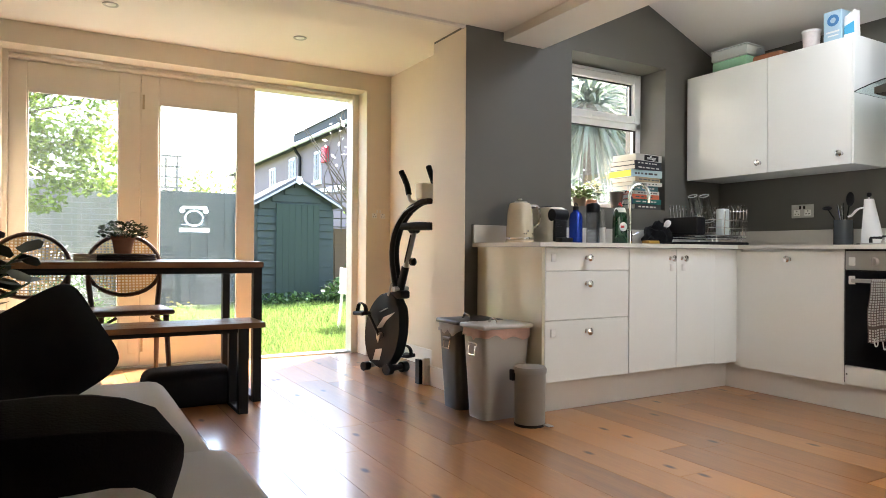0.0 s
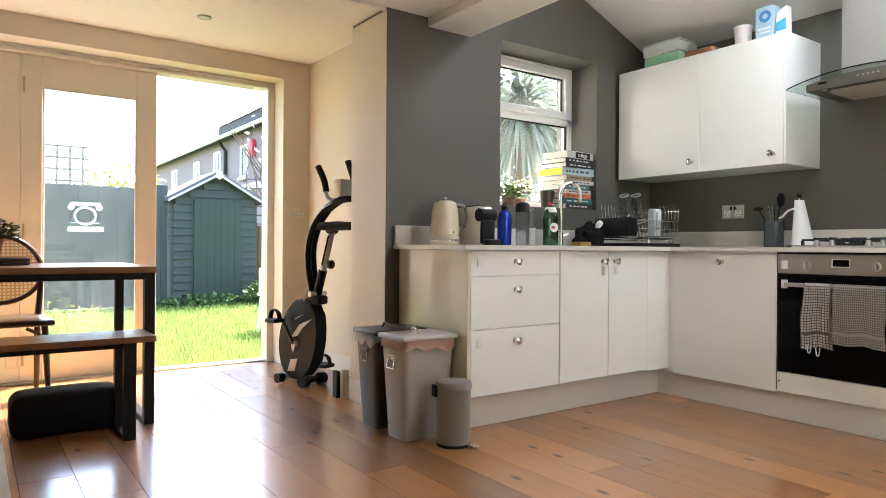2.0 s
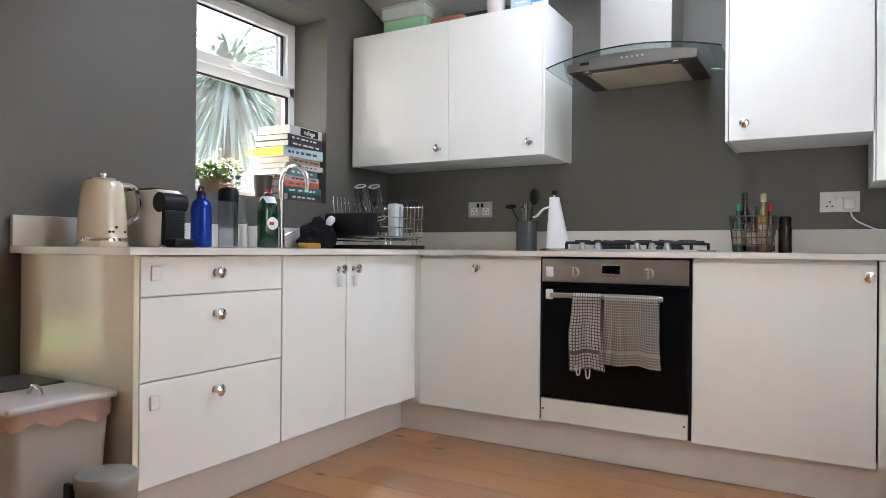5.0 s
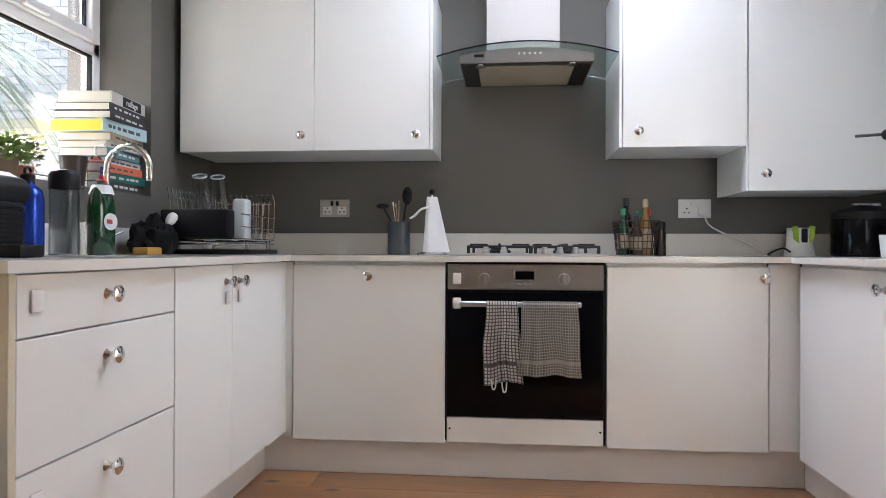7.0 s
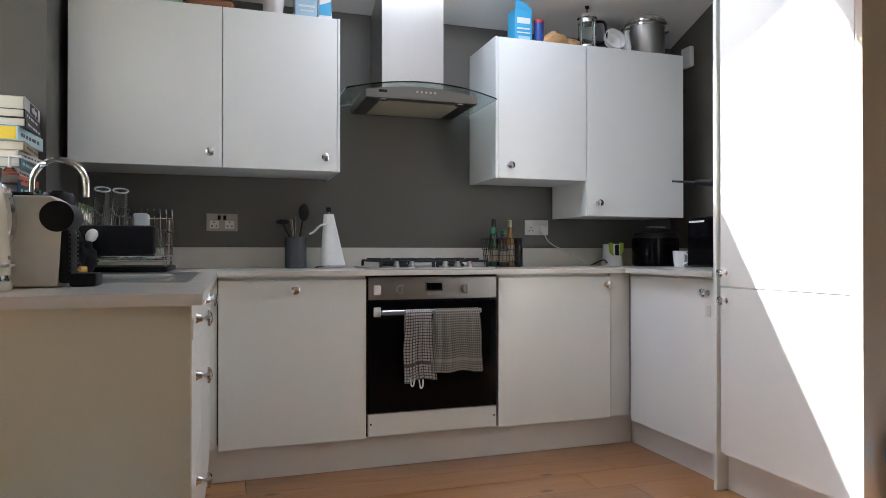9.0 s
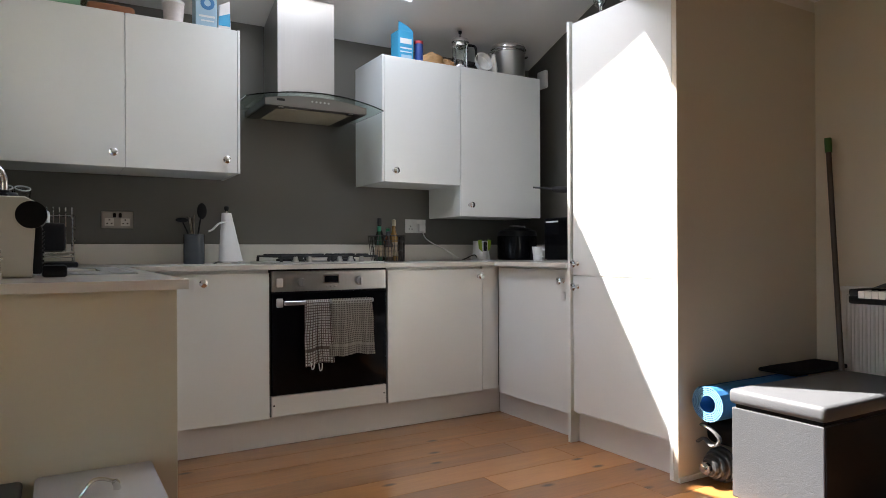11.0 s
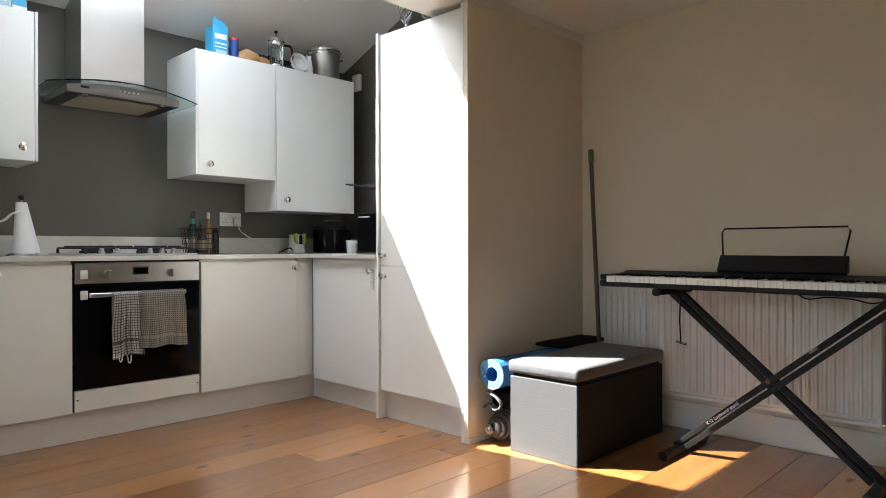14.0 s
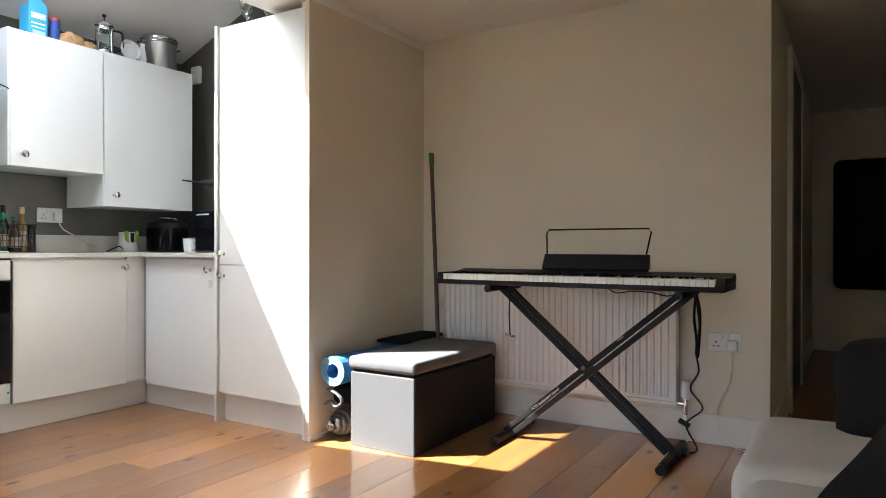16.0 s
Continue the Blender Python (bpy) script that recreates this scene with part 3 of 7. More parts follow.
part("trickle_vent", box(3.06, 3.55, FY0 - 0.014, FY0 - 0.001, 2.05, 2.066, 0.003, 1), UPVC, w)
part("vent_handle", box(3.28, 3.40, FY0 - 0.045, FY0 - 0.02, 1.728, 1.744, 0.005), UPVC, w, "white window handle")
for z0, z1 in ((1.765, 1.998), (1.155, 1.682)):
    g = part("pane", box(WX0 + 0.045 if z0 < 1.5 else WX0 + 0.09, WX1 - 0.045 if z0 < 1.5 else WX1 - 0.09, FY0 + 0.024, FY0 + 0.030, z0, z1), DUST_HAZE, w)
    g.visible_shadow = False
struct(part("window_sill", box(WX0, WX1, WIN + 0.003, FY0, WZ0 - 0.02, WZ0 + 0.004), DARK), "dark painted window sill", "sill")

# rooflight
rl = struct(new("window_2"), "white framed rooflight in the sloping ceiling", "window")
bm = bmesh.new()
for x0, x1, y0, y1 in ((RX0 - 0.08, RX0, RY0 - 0.08, RY1 + 0.08), (RX1, RX1 + 0.08, RY0 - 0.08, RY1 + 0.08), (RX0, RX1, RY0 - 0.08, RY0), (RX0, RX1, RY1, RY1 + 0.08)):
    v = [bm.verts.new((x, y, vault(x) + dz)) for dz in (0.201, 0.22) for x, y in ((x0, y0), (x1, y0), (x1, y1), (x0, y1))]
    for q in ((0, 1, 2, 3), (7, 6, 5, 4), (0, 4, 5, 1), (1, 5, 6, 2), (2, 6, 7, 3), (3, 7, 4, 0)):
        bm.faces.new([v[i] for i in q])
part("window_frame", bm, UPVC, rl)

# garden doors
dr = struct(new("door_1"), "cream painted folding garden doors, one leaf folded open", "door")
part("door_frame", box(DX0, DX0 + 0.03, 5.12, 5.24, 0, DZ), DOORW, dr)
part("door_frame", box(DX1 - 0.05, DX1, 5.12, 5.24, 0, DZ), DOORW, dr)
part("door_frame", box(DX0 + 0.03, DX1 - 0.05, 5.12, 5.24, DZ - 0.045, DZ), DOORW, dr)
part("track", box(DX0 + 0.03, DX1 - 0.05, 5.105, 5.12, DZ - 0.02, DZ - 0.004), DOORW, dr)
part("track", box(DX0 + 0.03, DX1 - 0.05, 5.108, 5.12, DZ - 0.042, DZ - 0.026), DOORW, dr)
for x0, x1 in ((0.12, 0.42), (1.66, 2.05)):
    part("trickle_vent", box(x0, x1, 5.10, 5.12, DZ - 0.023, DZ - 0.006, 0.003, 1), WPLAST, dr)
part("threshold", box(DX0, DX1, 5.13, 5.25, -0.02, 0.012, 0.003, 1), STEEL, dr, "metal threshold")


def leaf(x0, x1, z0=0.014, z1=2.018, s0=0.13, s1=0.13):
    l = part("door_leaf", box(x0, x0 + s0, 5.165, 5.215, z0, z1, 0.003, 1), DOORW, dr, "cream glazed door leaf")
    bm = box(x1 - s1, x1, 5.165, 5.215, z0, z1, 0.003, 1)
    part("stile", bm, DOORW, l)
    part("rail", box(x0 + s0, x1 - s1, 5.165, 5.215, z1 - 0.19, z1, 0.003, 1), DOORW, l)
    part("rail", box(x0 + s0, x1 - s1, 5.165, 5.215, z0, z0 + 0.185, 0.003, 1), DOORW, l)
    part("bead", ring(x0 + s0, x1 - s1, 5.158, 5.17, z0 + 0.185, z1 - 0.19, 0.012), DOORW, l)
    g = part("pane", box(x0 + s0, x1 - s1, 5.187, 5.193, z0 + 0.185, z1 - 0.19), DUST_HAZE, l)
    g.visible_shadow = False
    return l


leaf(-0.11, 0.6555, s0=0.10)
leaf(0.657, 1.437, s0=0.115, s1=0.125)
for z in (0.16, 0.93, 1.83):
    part("hinge", rod((0.672, 5.155, z - 0.05), (0.672, 5.155, z + 0.05), 0.007, 10), mat("painted_brass", (0.42, 0.36, 0.25), 0.4, 0.4), dr, "painted hinge")
    part("hinge_plate", box(0.585, 0.645, 5.158, 5.166, z - 0.06, z + 0.06, 0.003, 1), DOORW, dr)

fd = thing("window_feeder", "clear and white bird feeder stuck on the glass", "bird feeder", (1.01, 5.150, 0.94))
FEED = glass("milky_plastic", (0.93, 0.95, 0.95), 0.5, 1.2)
part("back_plate", box(-0.085, 0.085, 0.02, 0.028, 0.05, 0.17, 0.004, 1), glass("feeder_plastic", (0.95, 0.97, 0.97), 0.05), fd)
part("ring", tube([(0.06 * math.cos(a), 0.012, 0.10 + 0.055 * math.sin(a)) for a in [2 * math.pi * i / 24 for i in range(24)]], 0.007, 8, True), FEED, fd, "white ring", True)
part("tray", box(-0.10, 0.10, -0.03, 0.028, 0.0, 0.03, 0.006, 2), FEED, fd, "white seed tray", True)
part("roof", box(-0.085, 0.085, -0.02, 0.028, 0.165, 0.185, 0.005, 2), FEED, fd, "", True)
for x in (-0.08, 0.08):
    part("suction_cup", lathe([(0.02, 0), (0.012, 0.008), (0, 0.009)], 14, (x, 0.018, 0.155), "y", cap=False), FEED, fd, "", True)

# skirting
for b in ((2.138, 2.15, WIN, WIN + 0.37, 0, 0.12), (2.443, 2.455, WIN + 0.37, GARDEN, 0, 0.12), (2.25, 2.443, GARDEN - 0.012, GARDEN, 0, 0.12), (0.573, 2.41, PIANO, PIANO + 0.014, 0, 0.135), (0.571, 0.585, FLOOR_BACK, PIANO, 0, 0.135), (2.398, 2.41, PIANO + 0.014, 0.838, 0, 0.02), (2.128, 2.15, WIN + 0.37, WIN + 0.382, 0, 0.12), (LEFT, LEFT + 0.012, FLOOR_BACK, GARDEN, 0, 0.12)):
    struct(part("baseboard", box(*b, 0.002, 1), TRIM), "white painted skirting board", "skirting")

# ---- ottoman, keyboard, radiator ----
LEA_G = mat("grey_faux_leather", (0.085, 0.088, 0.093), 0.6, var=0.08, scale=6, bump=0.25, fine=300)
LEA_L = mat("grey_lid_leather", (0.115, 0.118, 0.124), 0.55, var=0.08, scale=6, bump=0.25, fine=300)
# Same leather, darkened to hold the shade of the ottoman's unlit side.
LEA_SHADE = mat("shaded_faux_leather", (0.012, 0.011, 0.011), 0.65, spec=0.2, var=0.2, scale=6, bump=0.3, fine=300)
ot = thing("storage_ottoman", "grey faux leather storage ottoman with a padded lid", "ottoman", (2.03, 0.45, 0))
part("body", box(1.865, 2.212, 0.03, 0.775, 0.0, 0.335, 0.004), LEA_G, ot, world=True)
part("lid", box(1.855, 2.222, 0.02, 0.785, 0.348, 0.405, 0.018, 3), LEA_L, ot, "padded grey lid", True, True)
part("lid_gap", box(1.875, 2.202, 0.04, 0.765, 0.334, 0.350), BLACK, ot, world=True)
# Thin sheet that paints the shade onto the side turned from the sun.
part("side_shade", box(1.861, 1.8652, 0.035, 0.770, 0.004, 0.333), LEA_SHADE, ot, "side of the ottoman coloured as in shade", world=True)

rad = thing("radiator", "white panel radiator with a thermostatic valve", "radiator", (1.6, -0.07, 0.17))
RADM = mat("radiator_enamel", (0.80, 0.78, 0.74), 0.35, var=0.04, scale=5)
part("back_panel", box(0.975, 2.260, -0.085, -0.055, 0.17, 0.755, 0.004), RADM, rad, world=True)
bm = bmesh.new()
N = 38
for i in range(N):
    x = 0.995 + (2.240 - 0.995) * (i + 0.5) / N
    box(x - 0.010, x + 0.010, -0.056, -0.044, 0.20, 0.73, 0.005, 1, bm)
part("ribs", bm, RADM, rad, world=True)
part("top_rim", box(0.972, 2.263, -0.100, -0.050, 0.742, 0.762, 0.004), RADM, rad, world=True)
part("bottom_rim", box(0.972, 2.263, -0.09, -0.046, 0.168, 0.186, 0.004), RADM, rad, world=True)
part("side_rim", box(0.968, 0.978, -0.10, -0.048, 0.17, 0.76, 0.003), RADM, rad, world=True)
v = part("valve", rod((0.93, -0.07, 0.13), (0.93, -0.07, 0.20), 0.010, 10), CHROME, rad, "chrome valve with white thermostat head", True, True)
part("thermostat_head", lathe([(0.012, 0.20), (0.021, 0.21), (0.023, 0.26), (0.018, 0.285), (0, 0.287)], 16, (0.93, -0.07, 0)), WPLAST, v, "", True, True)
part("tail_pipe", rod((0.93, -0.07, 0.175), (0.975, -0.07, 0.18), 0.009, 10), CHROME, v, "", True, True)
part("pipe", rod((0.93, -0.07, 0.0), (0.93, -0.07, 0.14), 0.0085, 10), TRIM, rad, "white heating pipe", True, True)

# ---- living corner: sofa, cushions, throw ----
SOFA = mat("grey_linen", (0.52, 0.505, 0.475), 0.9, var=0.08, scale=8, bump=0.35, fine=500)
BLKF = mat("black_fabric", (0.010, 0.010, 0.011), 0.95, var=0.25, scale=12, bump=0.4, fine=350, spec=0.2)
THROW = mat("beige_throw", (0.20, 0.15, 0.105), 0.95, var=0.15, scale=20, bump=0.5, fine=400)


def soft(x0, x1, y0, y1, z0, z1, r, puff=0.015):
    """An upholstered block with rounded edges and a slight crown."""
    bm = box(x0, x1, y0, y1, z0, z1, r, 4)
    bmesh.ops.subdivide_edges(bm, edges=[e for e in bm.edges if e.calc_length() > 0.12], cuts=5, use_grid_fill=True)
    cx, cy = (x0 + x1) / 2, (y0 + y1) / 2
    for v in bm.verts:
        if v.co.z > (z0 + z1) / 2:
            u, w = (v.co.x - cx) / (x1 - x0) * 2, (v.co.y - cy) / (y1 - y0) * 2
            v.co.z += puff * max(0, 1 - u * u) * max(0, 1 - w * w) + 0.003 * noise.noise(v.co * 7)
    return bm


def pillow(w, h, t):
    bm = bmesh.new()
    n = 14
    grid = {}
    for s in (1, -1):
        for i in range(n + 1):
            for j in range(n + 1):
                u, v = i / n * 2 - 1, j / n * 2 - 1
                if s == -1 and (i in (0, n) or j in (0, n)):
                    grid[s, i, j] = grid[1, i, j]
                    continue
                d = t / 2 * ((1 - u ** 4) * (1 - v ** 4)) ** 0.55
                pinch = 1 - 0.06 * (1 - abs(u)) * abs(v) ** 3
                k = 1 - 0.13 * (u * v) ** 4
                p = k * Vector((u * w / 2 * (1 - 0.05 * (1 - v * v) * abs(u) ** 3), s * d + 0.01 * noise.noise((u * 2, v * 2, s)), v * h / 2 * pinch))
                grid[s, i, j] = bm.verts.new(p)
    for s in (1, -1):
        for i in range(n):
            for j in range(n):
                bm.faces.new((grid[s, i, j], grid[s, i + 1, j], grid[s, i + 1, j + 1], grid[s, i, j + 1]))
    return bm


sf = thing("sofa", "grey linen sofa with loose seat cushions and low arms", "sofa", (-0.05, 1.65, 0))
part("base", box(-0.46, 0.40, 0.84, 2.44, 0.05, 0.27, 0.02, 3), SOFA, sf, "", True, True)
for y0, y1, x1 in ((0.99, 1.56, 0.51), (1.565, 2.35, 0.475)):
    part("seat_cushion", soft(-0.40, x1, y0, y1, 0.255, 0.425, 0.055), SOFA, sf, "grey seat cushion", True, True)
part("arm", soft(-0.48, 0.30, 0.82, 0.985, 0.06, 0.575, 0.06, 0.0), SOFA, sf, "rounded grey arm", True, True)
part("arm", soft(-0.48, 0.30, 2.355, 2.50, 0.06, 0.575, 0.06, 0.0), SOFA, sf, "rounded grey arm", True, True)
part("backrest", soft(-0.505, -0.33, 0.84, 2.48, 0.2, 0.80, 0.06, 0.0), SOFA, sf, "", True, True)
for x in (-0.40, 0.33):
    for y in (0.90, 2.40):
        part("foot", rod((x, y, 0), (x, y, 0.06), 0.02, 12), BLACK, sf, "", True, True)

for w, h, t, m in ((0.48, 0.31, 0.13, pose(0.085, 2.14, 0.510, -27, -32, -4)), (0.50, 0.36, 0.18, pose(0.080, 1.055, 0.512, 45, 2, 0))):
    th = new("cushion", None)
    th.matrix_basis = m
    tagged(th, "plump black fabric cushion on the grey sofa", "cushion", "sofa cushions")
    part("cover", pillow(w, h, t), BLKF, th, "", True)

th = thing("throw_blanket", "brown fringed throw lying on the sofa seat", "blanket", (0.05, 1.65, 0.43))
bm = bmesh.new()
n = 18
vs = [[bm.verts.new((-0.30 + 0.5 * i / n, 1.58 + 0.42 * j / n + 0.02 * math.sin(i * 0.7), 0.446 + 0.012 * abs(math.sin(i * 0.9 + j * 0.4)) + 0.004 * noise.noise((i, j, 0)))) for j in range(n + 1)] for i in range(n + 1)]
for i in range(n):
    for j in range(n):
        bm.faces.new((vs[i][j], vs[i + 1][j], vs[i + 1][j + 1], vs[i][j + 1]))
bmesh.ops.solidify(bm, geom=bm.faces[:], thickness=0.006)
part("cloth", bm, THROW, th, "", True, True)
bm = bmesh.new()
for i in range(26):
    y = 1.59 + 0.4 * i / 25
    k = random.uniform(-0.03, 0.03)
    tube([(0.20, y, 0.450), (0.23, y + k * 0.4, 0.446), (0.27, y + k, 0.441), (0.29, y + k * 1.3, 0.442)], 0.0028, 5, bm=bm)
part("fringe", bm, THROW, th, "twisted fringe", True, True)

# ---- dining table, bench, chairs ----
TAB = wood("walnut_table", (0.10, 0.042, 0.018), (0.26, 0.115, 0.045), 0.28, 0, 8.0)
BSTEEL = mat("black_steel", (0.009, 0.0085, 0.0085), 0.5, 0.0, var=0.2, scale=20, spec=0.25)
tb = thing("dining_table", "dark wood dining table on black steel loop legs", "table", (0.34, 4.18, 0))
TX0, TX1, TYa, TYb = -0.46, 1.135, 3.735, 4.60
for i in range(5):
    y0 = TYa + (TYb - TYa) * i / 5
    part("board", box(TX0, TX1, y0 + 0.0005, y0 + (TYb - TYa) / 5 - 0.0005, 0.722, 0.752, 0.002, 1), TAB, tb, world=True)
part("apron", box(TX0 + 0.03, TX1 - 0.01, TYa + 0.02, TYa + 0.06, 0.69, 0.7215, 0.002, 1), BSTEEL, tb, "black steel rail", world=True)
part("apron", box(TX0 + 0.03, TX1 - 0.01, TYb - 0.06, TYb - 0.02, 0.69, 0.7215, 0.002, 1), BSTEEL, tb, "black steel rail", world=True)


def loop_leg(parent, x0, x1, y0, y1, z1, t):
    l = part("leg", box(x0, x1, y0, y0 + t, 0, z1, 0.002, 1), BSTEEL, parent, "black steel loop leg", world=True)
    part("upright", box(x0, x1, y1 - t, y1, 0, z1, 0.002, 1), BSTEEL, l, world=True)
    part("foot_bar", box(x0, x1, y0 + t, y1 - t, 0, t * 0.5, 0.002, 1), BSTEEL, l, world=True)
    part("top_bar", box(x0, x1, y0 + t, y1 - t, z1 - t * 0.5, z1, 0.002, 1), BSTEEL, l, world=True)


loop_leg(tb, 1.085, 1.13, TYa + 0.015, TYb - 0.015, 0.7215, 0.05)
loop_leg(tb, -0.44, -0.395, TYa + 0.015, TYb - 0.015, 0.7215, 0.05)
bn = thing("bench", "dark wood bench on black steel legs beside the table", "bench", (0.4, 3.62, 0))
for i in range(2):
    part("board", box(-0.30, 1.085, 3.50 + i * 0.1405, 3.639 + i * 0.141, 0.425, 0.452, 0.002, 1), TAB, bn, world=True)
part("apron", box(-0.26, 1.0, 3.53, 3.56, 0.402, 0.4245), BSTEEL, bn, world=True)
loop_leg(bn, 0.955, 1.005, 3.51, 3.77, 0.4245, 0.04)
loop_leg(bn, -0.26, -0.21, 3.51, 3.77, 0.4245, 0.04)

th = thing("storage_bag", "black soft storage bag on the floor under the bench", "bag", (0.78, 3.95, 0))
part("bag", soft(0.55, 1.0, 3.74, 3.98, 0.0, 0.19, 0.05, 0.01), BLKF, th, "", True, True)

CANE = mat("woven_cane", (0.50, 0.31, 0.13), 0.6, var=0.15, scale=40)
DWOOD = wood("dark_bentwood", (0.022, 0.010, 0.006), (0.06, 0.026, 0.014), 0.35, 2, 10.0)


def cane_chair():
    c = thing("dining_chair", "dark bentwood dining chair with an oval cane back", "chair", (0, 0, 0), group="chairs round the table")
    part("seat", soft(-0.215, 0.215, -0.21, 0.22, 0.435, 0.465, 0.014, 0.004), DWOOD, c, "dark wooden seat", True)
    lean = 0.14
    for s in (-1, 1):
        part("leg", rod((s * 0.17, -0.17, 0.44), (s * 0.19, -0.20, 0), 0.017, 10, 0.012), DWOOD, c, "", True)
        part("leg", tube([(s * 0.19, 0.27, 0), (s * 0.185, 0.22, 0.25), (s * 0.185, 0.20, 0.46), (s * 0.20, 0.225, 0.60), (s * 0.205, 0.25, 0.70)], [0.013, 0.016, 0.017, 0.016, 0.014], 10), DWOOD, c, "rear leg", True)
        part("bracket", tube(curve_points([(s * 0.17, -0.17, 0.30), (s * 0.155, -0.165, 0.38), (s * 0.09, -0.16, 0.425)], 5), 0.009, 8), DWOOD, c, "", True)
    ov = [(0.21 * math.cos(a) * (1 - 0.06 * math.sin(a)), 0.215 + lean * (0.5 + 0.5 * math.sin(a)) * 0.5, 0.715 + 0.185 * math.sin(a)) for a in [2 * math.pi * i / 36 for i in range(36)]]
    back = part("backrest", tube(ov, 0.013, 8, True), DWOOD, c, "oval bentwood back frame", True)
    bm = bmesh.new()

    def strip(p, q, t):
        a, b = Vector(p), Vector(q)
        d = (b - a).normalized()
        s = d.cross(Vector((0, 1, 0))).normalized() * t
        o = Vector((0, 0.0008, 0))
        v = [bm.verts.new(k) for k in (a - s - o, b - s - o, b + s - o, a + s - o, a - s + o, b - s + o, b + s + o, a + s + o)]
        for f in ((0, 1, 2, 3), (7, 6, 5, 4), (0, 4, 5, 1), (2, 6, 7, 3)):
            bm.faces.new([v[i] for i in f])

    def by(z):
        return 0.215 + lean * 0.5 * (z - 0.53) / 0.37

    N = 20
    for i in range(1, N):
        u = -1 + 2 * i / N
        h = math.sqrt(1 - u * u)
        x = 0.2 * u
        strip((x, by(0.715 - 0.178 * h), 0.715 - 0.178 * h), (x, by(0.715 + 0.178 * h), 0.715 + 0.178 * h), 0.0036)
        z = 0.715 + 0.178 * u
        strip((-0.2 * h, by(z), z), (0.2 * h, by(z), z), 0.0036)
    part("cane_weave", bm, CANE, back, "woven cane panel")
    return c


ch = cane_chair()
ch.matrix_basis = pose(0.545, 4.50, 0, 0, 0, 3)
copy_thing(ch, pose(0.0, 4.47, 0, 0, 0, -6))

# things on the table
TERRA = mat("terracotta", (0.30, 0.13, 0.075), 0.85, var=0.2, scale=20, bump=0.3)
LEAF_D = mat("dark_leaf", (0.04, 0.065, 0.022), 0.55, var=0.4, scale=30)


def leafy(bm, base, n, spread, height, size, seed):
    """Small thin leaves on short stems round a base."""
    rnd = random.Random(seed)
    for _ in range(n):
        a, r, h = rnd.uniform(0, 6.283), spread * math.sqrt(rnd.random()), height * rnd.uniform(0.1, 1)
        c = Vector(base) + Vector((r * math.cos(a), r * math.sin(a), h * (1 - 0.4 * (r / spread) ** 2)))
        d = Vector((math.cos(a) + rnd.uniform(-0.6, 0.6), math.sin(a) + rnd.uniform(-0.6, 0.6), rnd.uniform(-0.4, 0.8))).normalized()
        s = d.cross(Vector((rnd.uniform(-1, 1), rnd.uniform(-1, 1), 1))).normalized()
        L = size * rnd.uniform(0.6, 1.3)
        v = [bm.verts.new(c + k) for k in (-d * L / 2, s * L * 0.28, d * L / 2, -s * L * 0.28)]
        bm.faces.new(v)
    return bm


pp = thing("potted_plant", "small bushy plant in a terracotta pot on the table", "plant", (0.485, 4.22, 0.79))
part("pot", lathe([(0.042, 0.0), (0.056, 0.075), (0.062, 0.077), (0.063, 0.098), (0.055, 0.1), (0.05, 0.09), (0, 0.088)], 22, cap=False), TERRA, pp, "terracotta pot", True)
part("leaves", leafy(bmesh.new(), (0, 0, 0.08), 520, 0.125, 0.11, 0.026, 3), LEAF_D, pp, "small dark green leaves")
pl = thing("place_mats", "stack of dark round place mats on the table", "place mats", (0.49, 4.22, 0.753))
for i in range(3):
    part("mat", lathe([(0.158, 0), (0.162, 0.004), (0.162, 0.008), (0.157, 0.0115), (0, 0.0117)], 32, (0, 0, i * 0.0122)), mat("dark_mat", (0.035, 0.018, 0.014), 0.7, var=0.2), pl, "", True)
ct = thing("coasters", "small stack of pale square coasters on the table", "coasters", (0.30, 4.19, 0.753))
for i in range(4):
    part("coaster", box(-0.055, 0.055, -0.055, 0.055, i * 0.009, i * 0.009 + 0.008, 0.002, 1), mat("pale_coaster", (0.42, 0.36, 0.27), 0.7), ct)

# tall plant beside the sofa
tp = thing("house_plant", "dark leafy house plant in a black pot beside the sofa", "plant", (-0.28, 2.82, 0))
part("pot", lathe([(0.09, 0), (0.12, 0.22), (0.125, 0.23), (0.11, 0.23), (0.10, 0.2), (0, 0.2)], 22, cap=False), BLACK, tp, "black pot", True)
bm = bmesh.new()
bl = bmesh.new()
rnd = random.Random(5)
for tip in ((0.36, -0.05, 0.80), (0.32, 0.08, 0.74), (0.27, 0.0, 0.84), (0.24, -0.05, 1.0), (0.05, 0.1, 0.9), (-0.1, -0.08, 0.85), (0.38, 0.02, 0.70)):
    pts = curve_points([(0, 0, 0.2), (tip[0] * 0.3, tip[1] * 0.3, 0.2 + tip[2] * 0.45), tip], 6)
    tube(pts, 0.004, 5, bm=bm)
    thin = tip[2] > 0.9
    for k in range(7 if not thin else 12):
        c = Vector(pts[-1 - k // (2 if not thin else 1)]) if not thin else Vector(tip) - Vector((0.004 * k, 0, 0.02 * k))
        d = Vector((rnd.uniform(-1, 1), rnd.uniform(-1, 1), rnd.uniform(-0.6, 0.5) if not thin else 0.25)).normalized()
        s = d.cross(Vector((0, 0, 1))).normalized()
        L, w = (rnd.uniform(0.075, 0.11), 0.4) if not thin else (0.09, 0.08)
        o = [c, c + d * L * 0.35 + s * L * w, c + d * L * 0.8 + s * L * w * 0.7, c + d * L, c + d * L * 0.8 - s * L * w * 0.7, c + d * L * 0.35 - s * L * w]
        bl.faces.new([bl.verts.new(p) for p in o])
part("stems", bm, LEAF_D, tp, "", True)
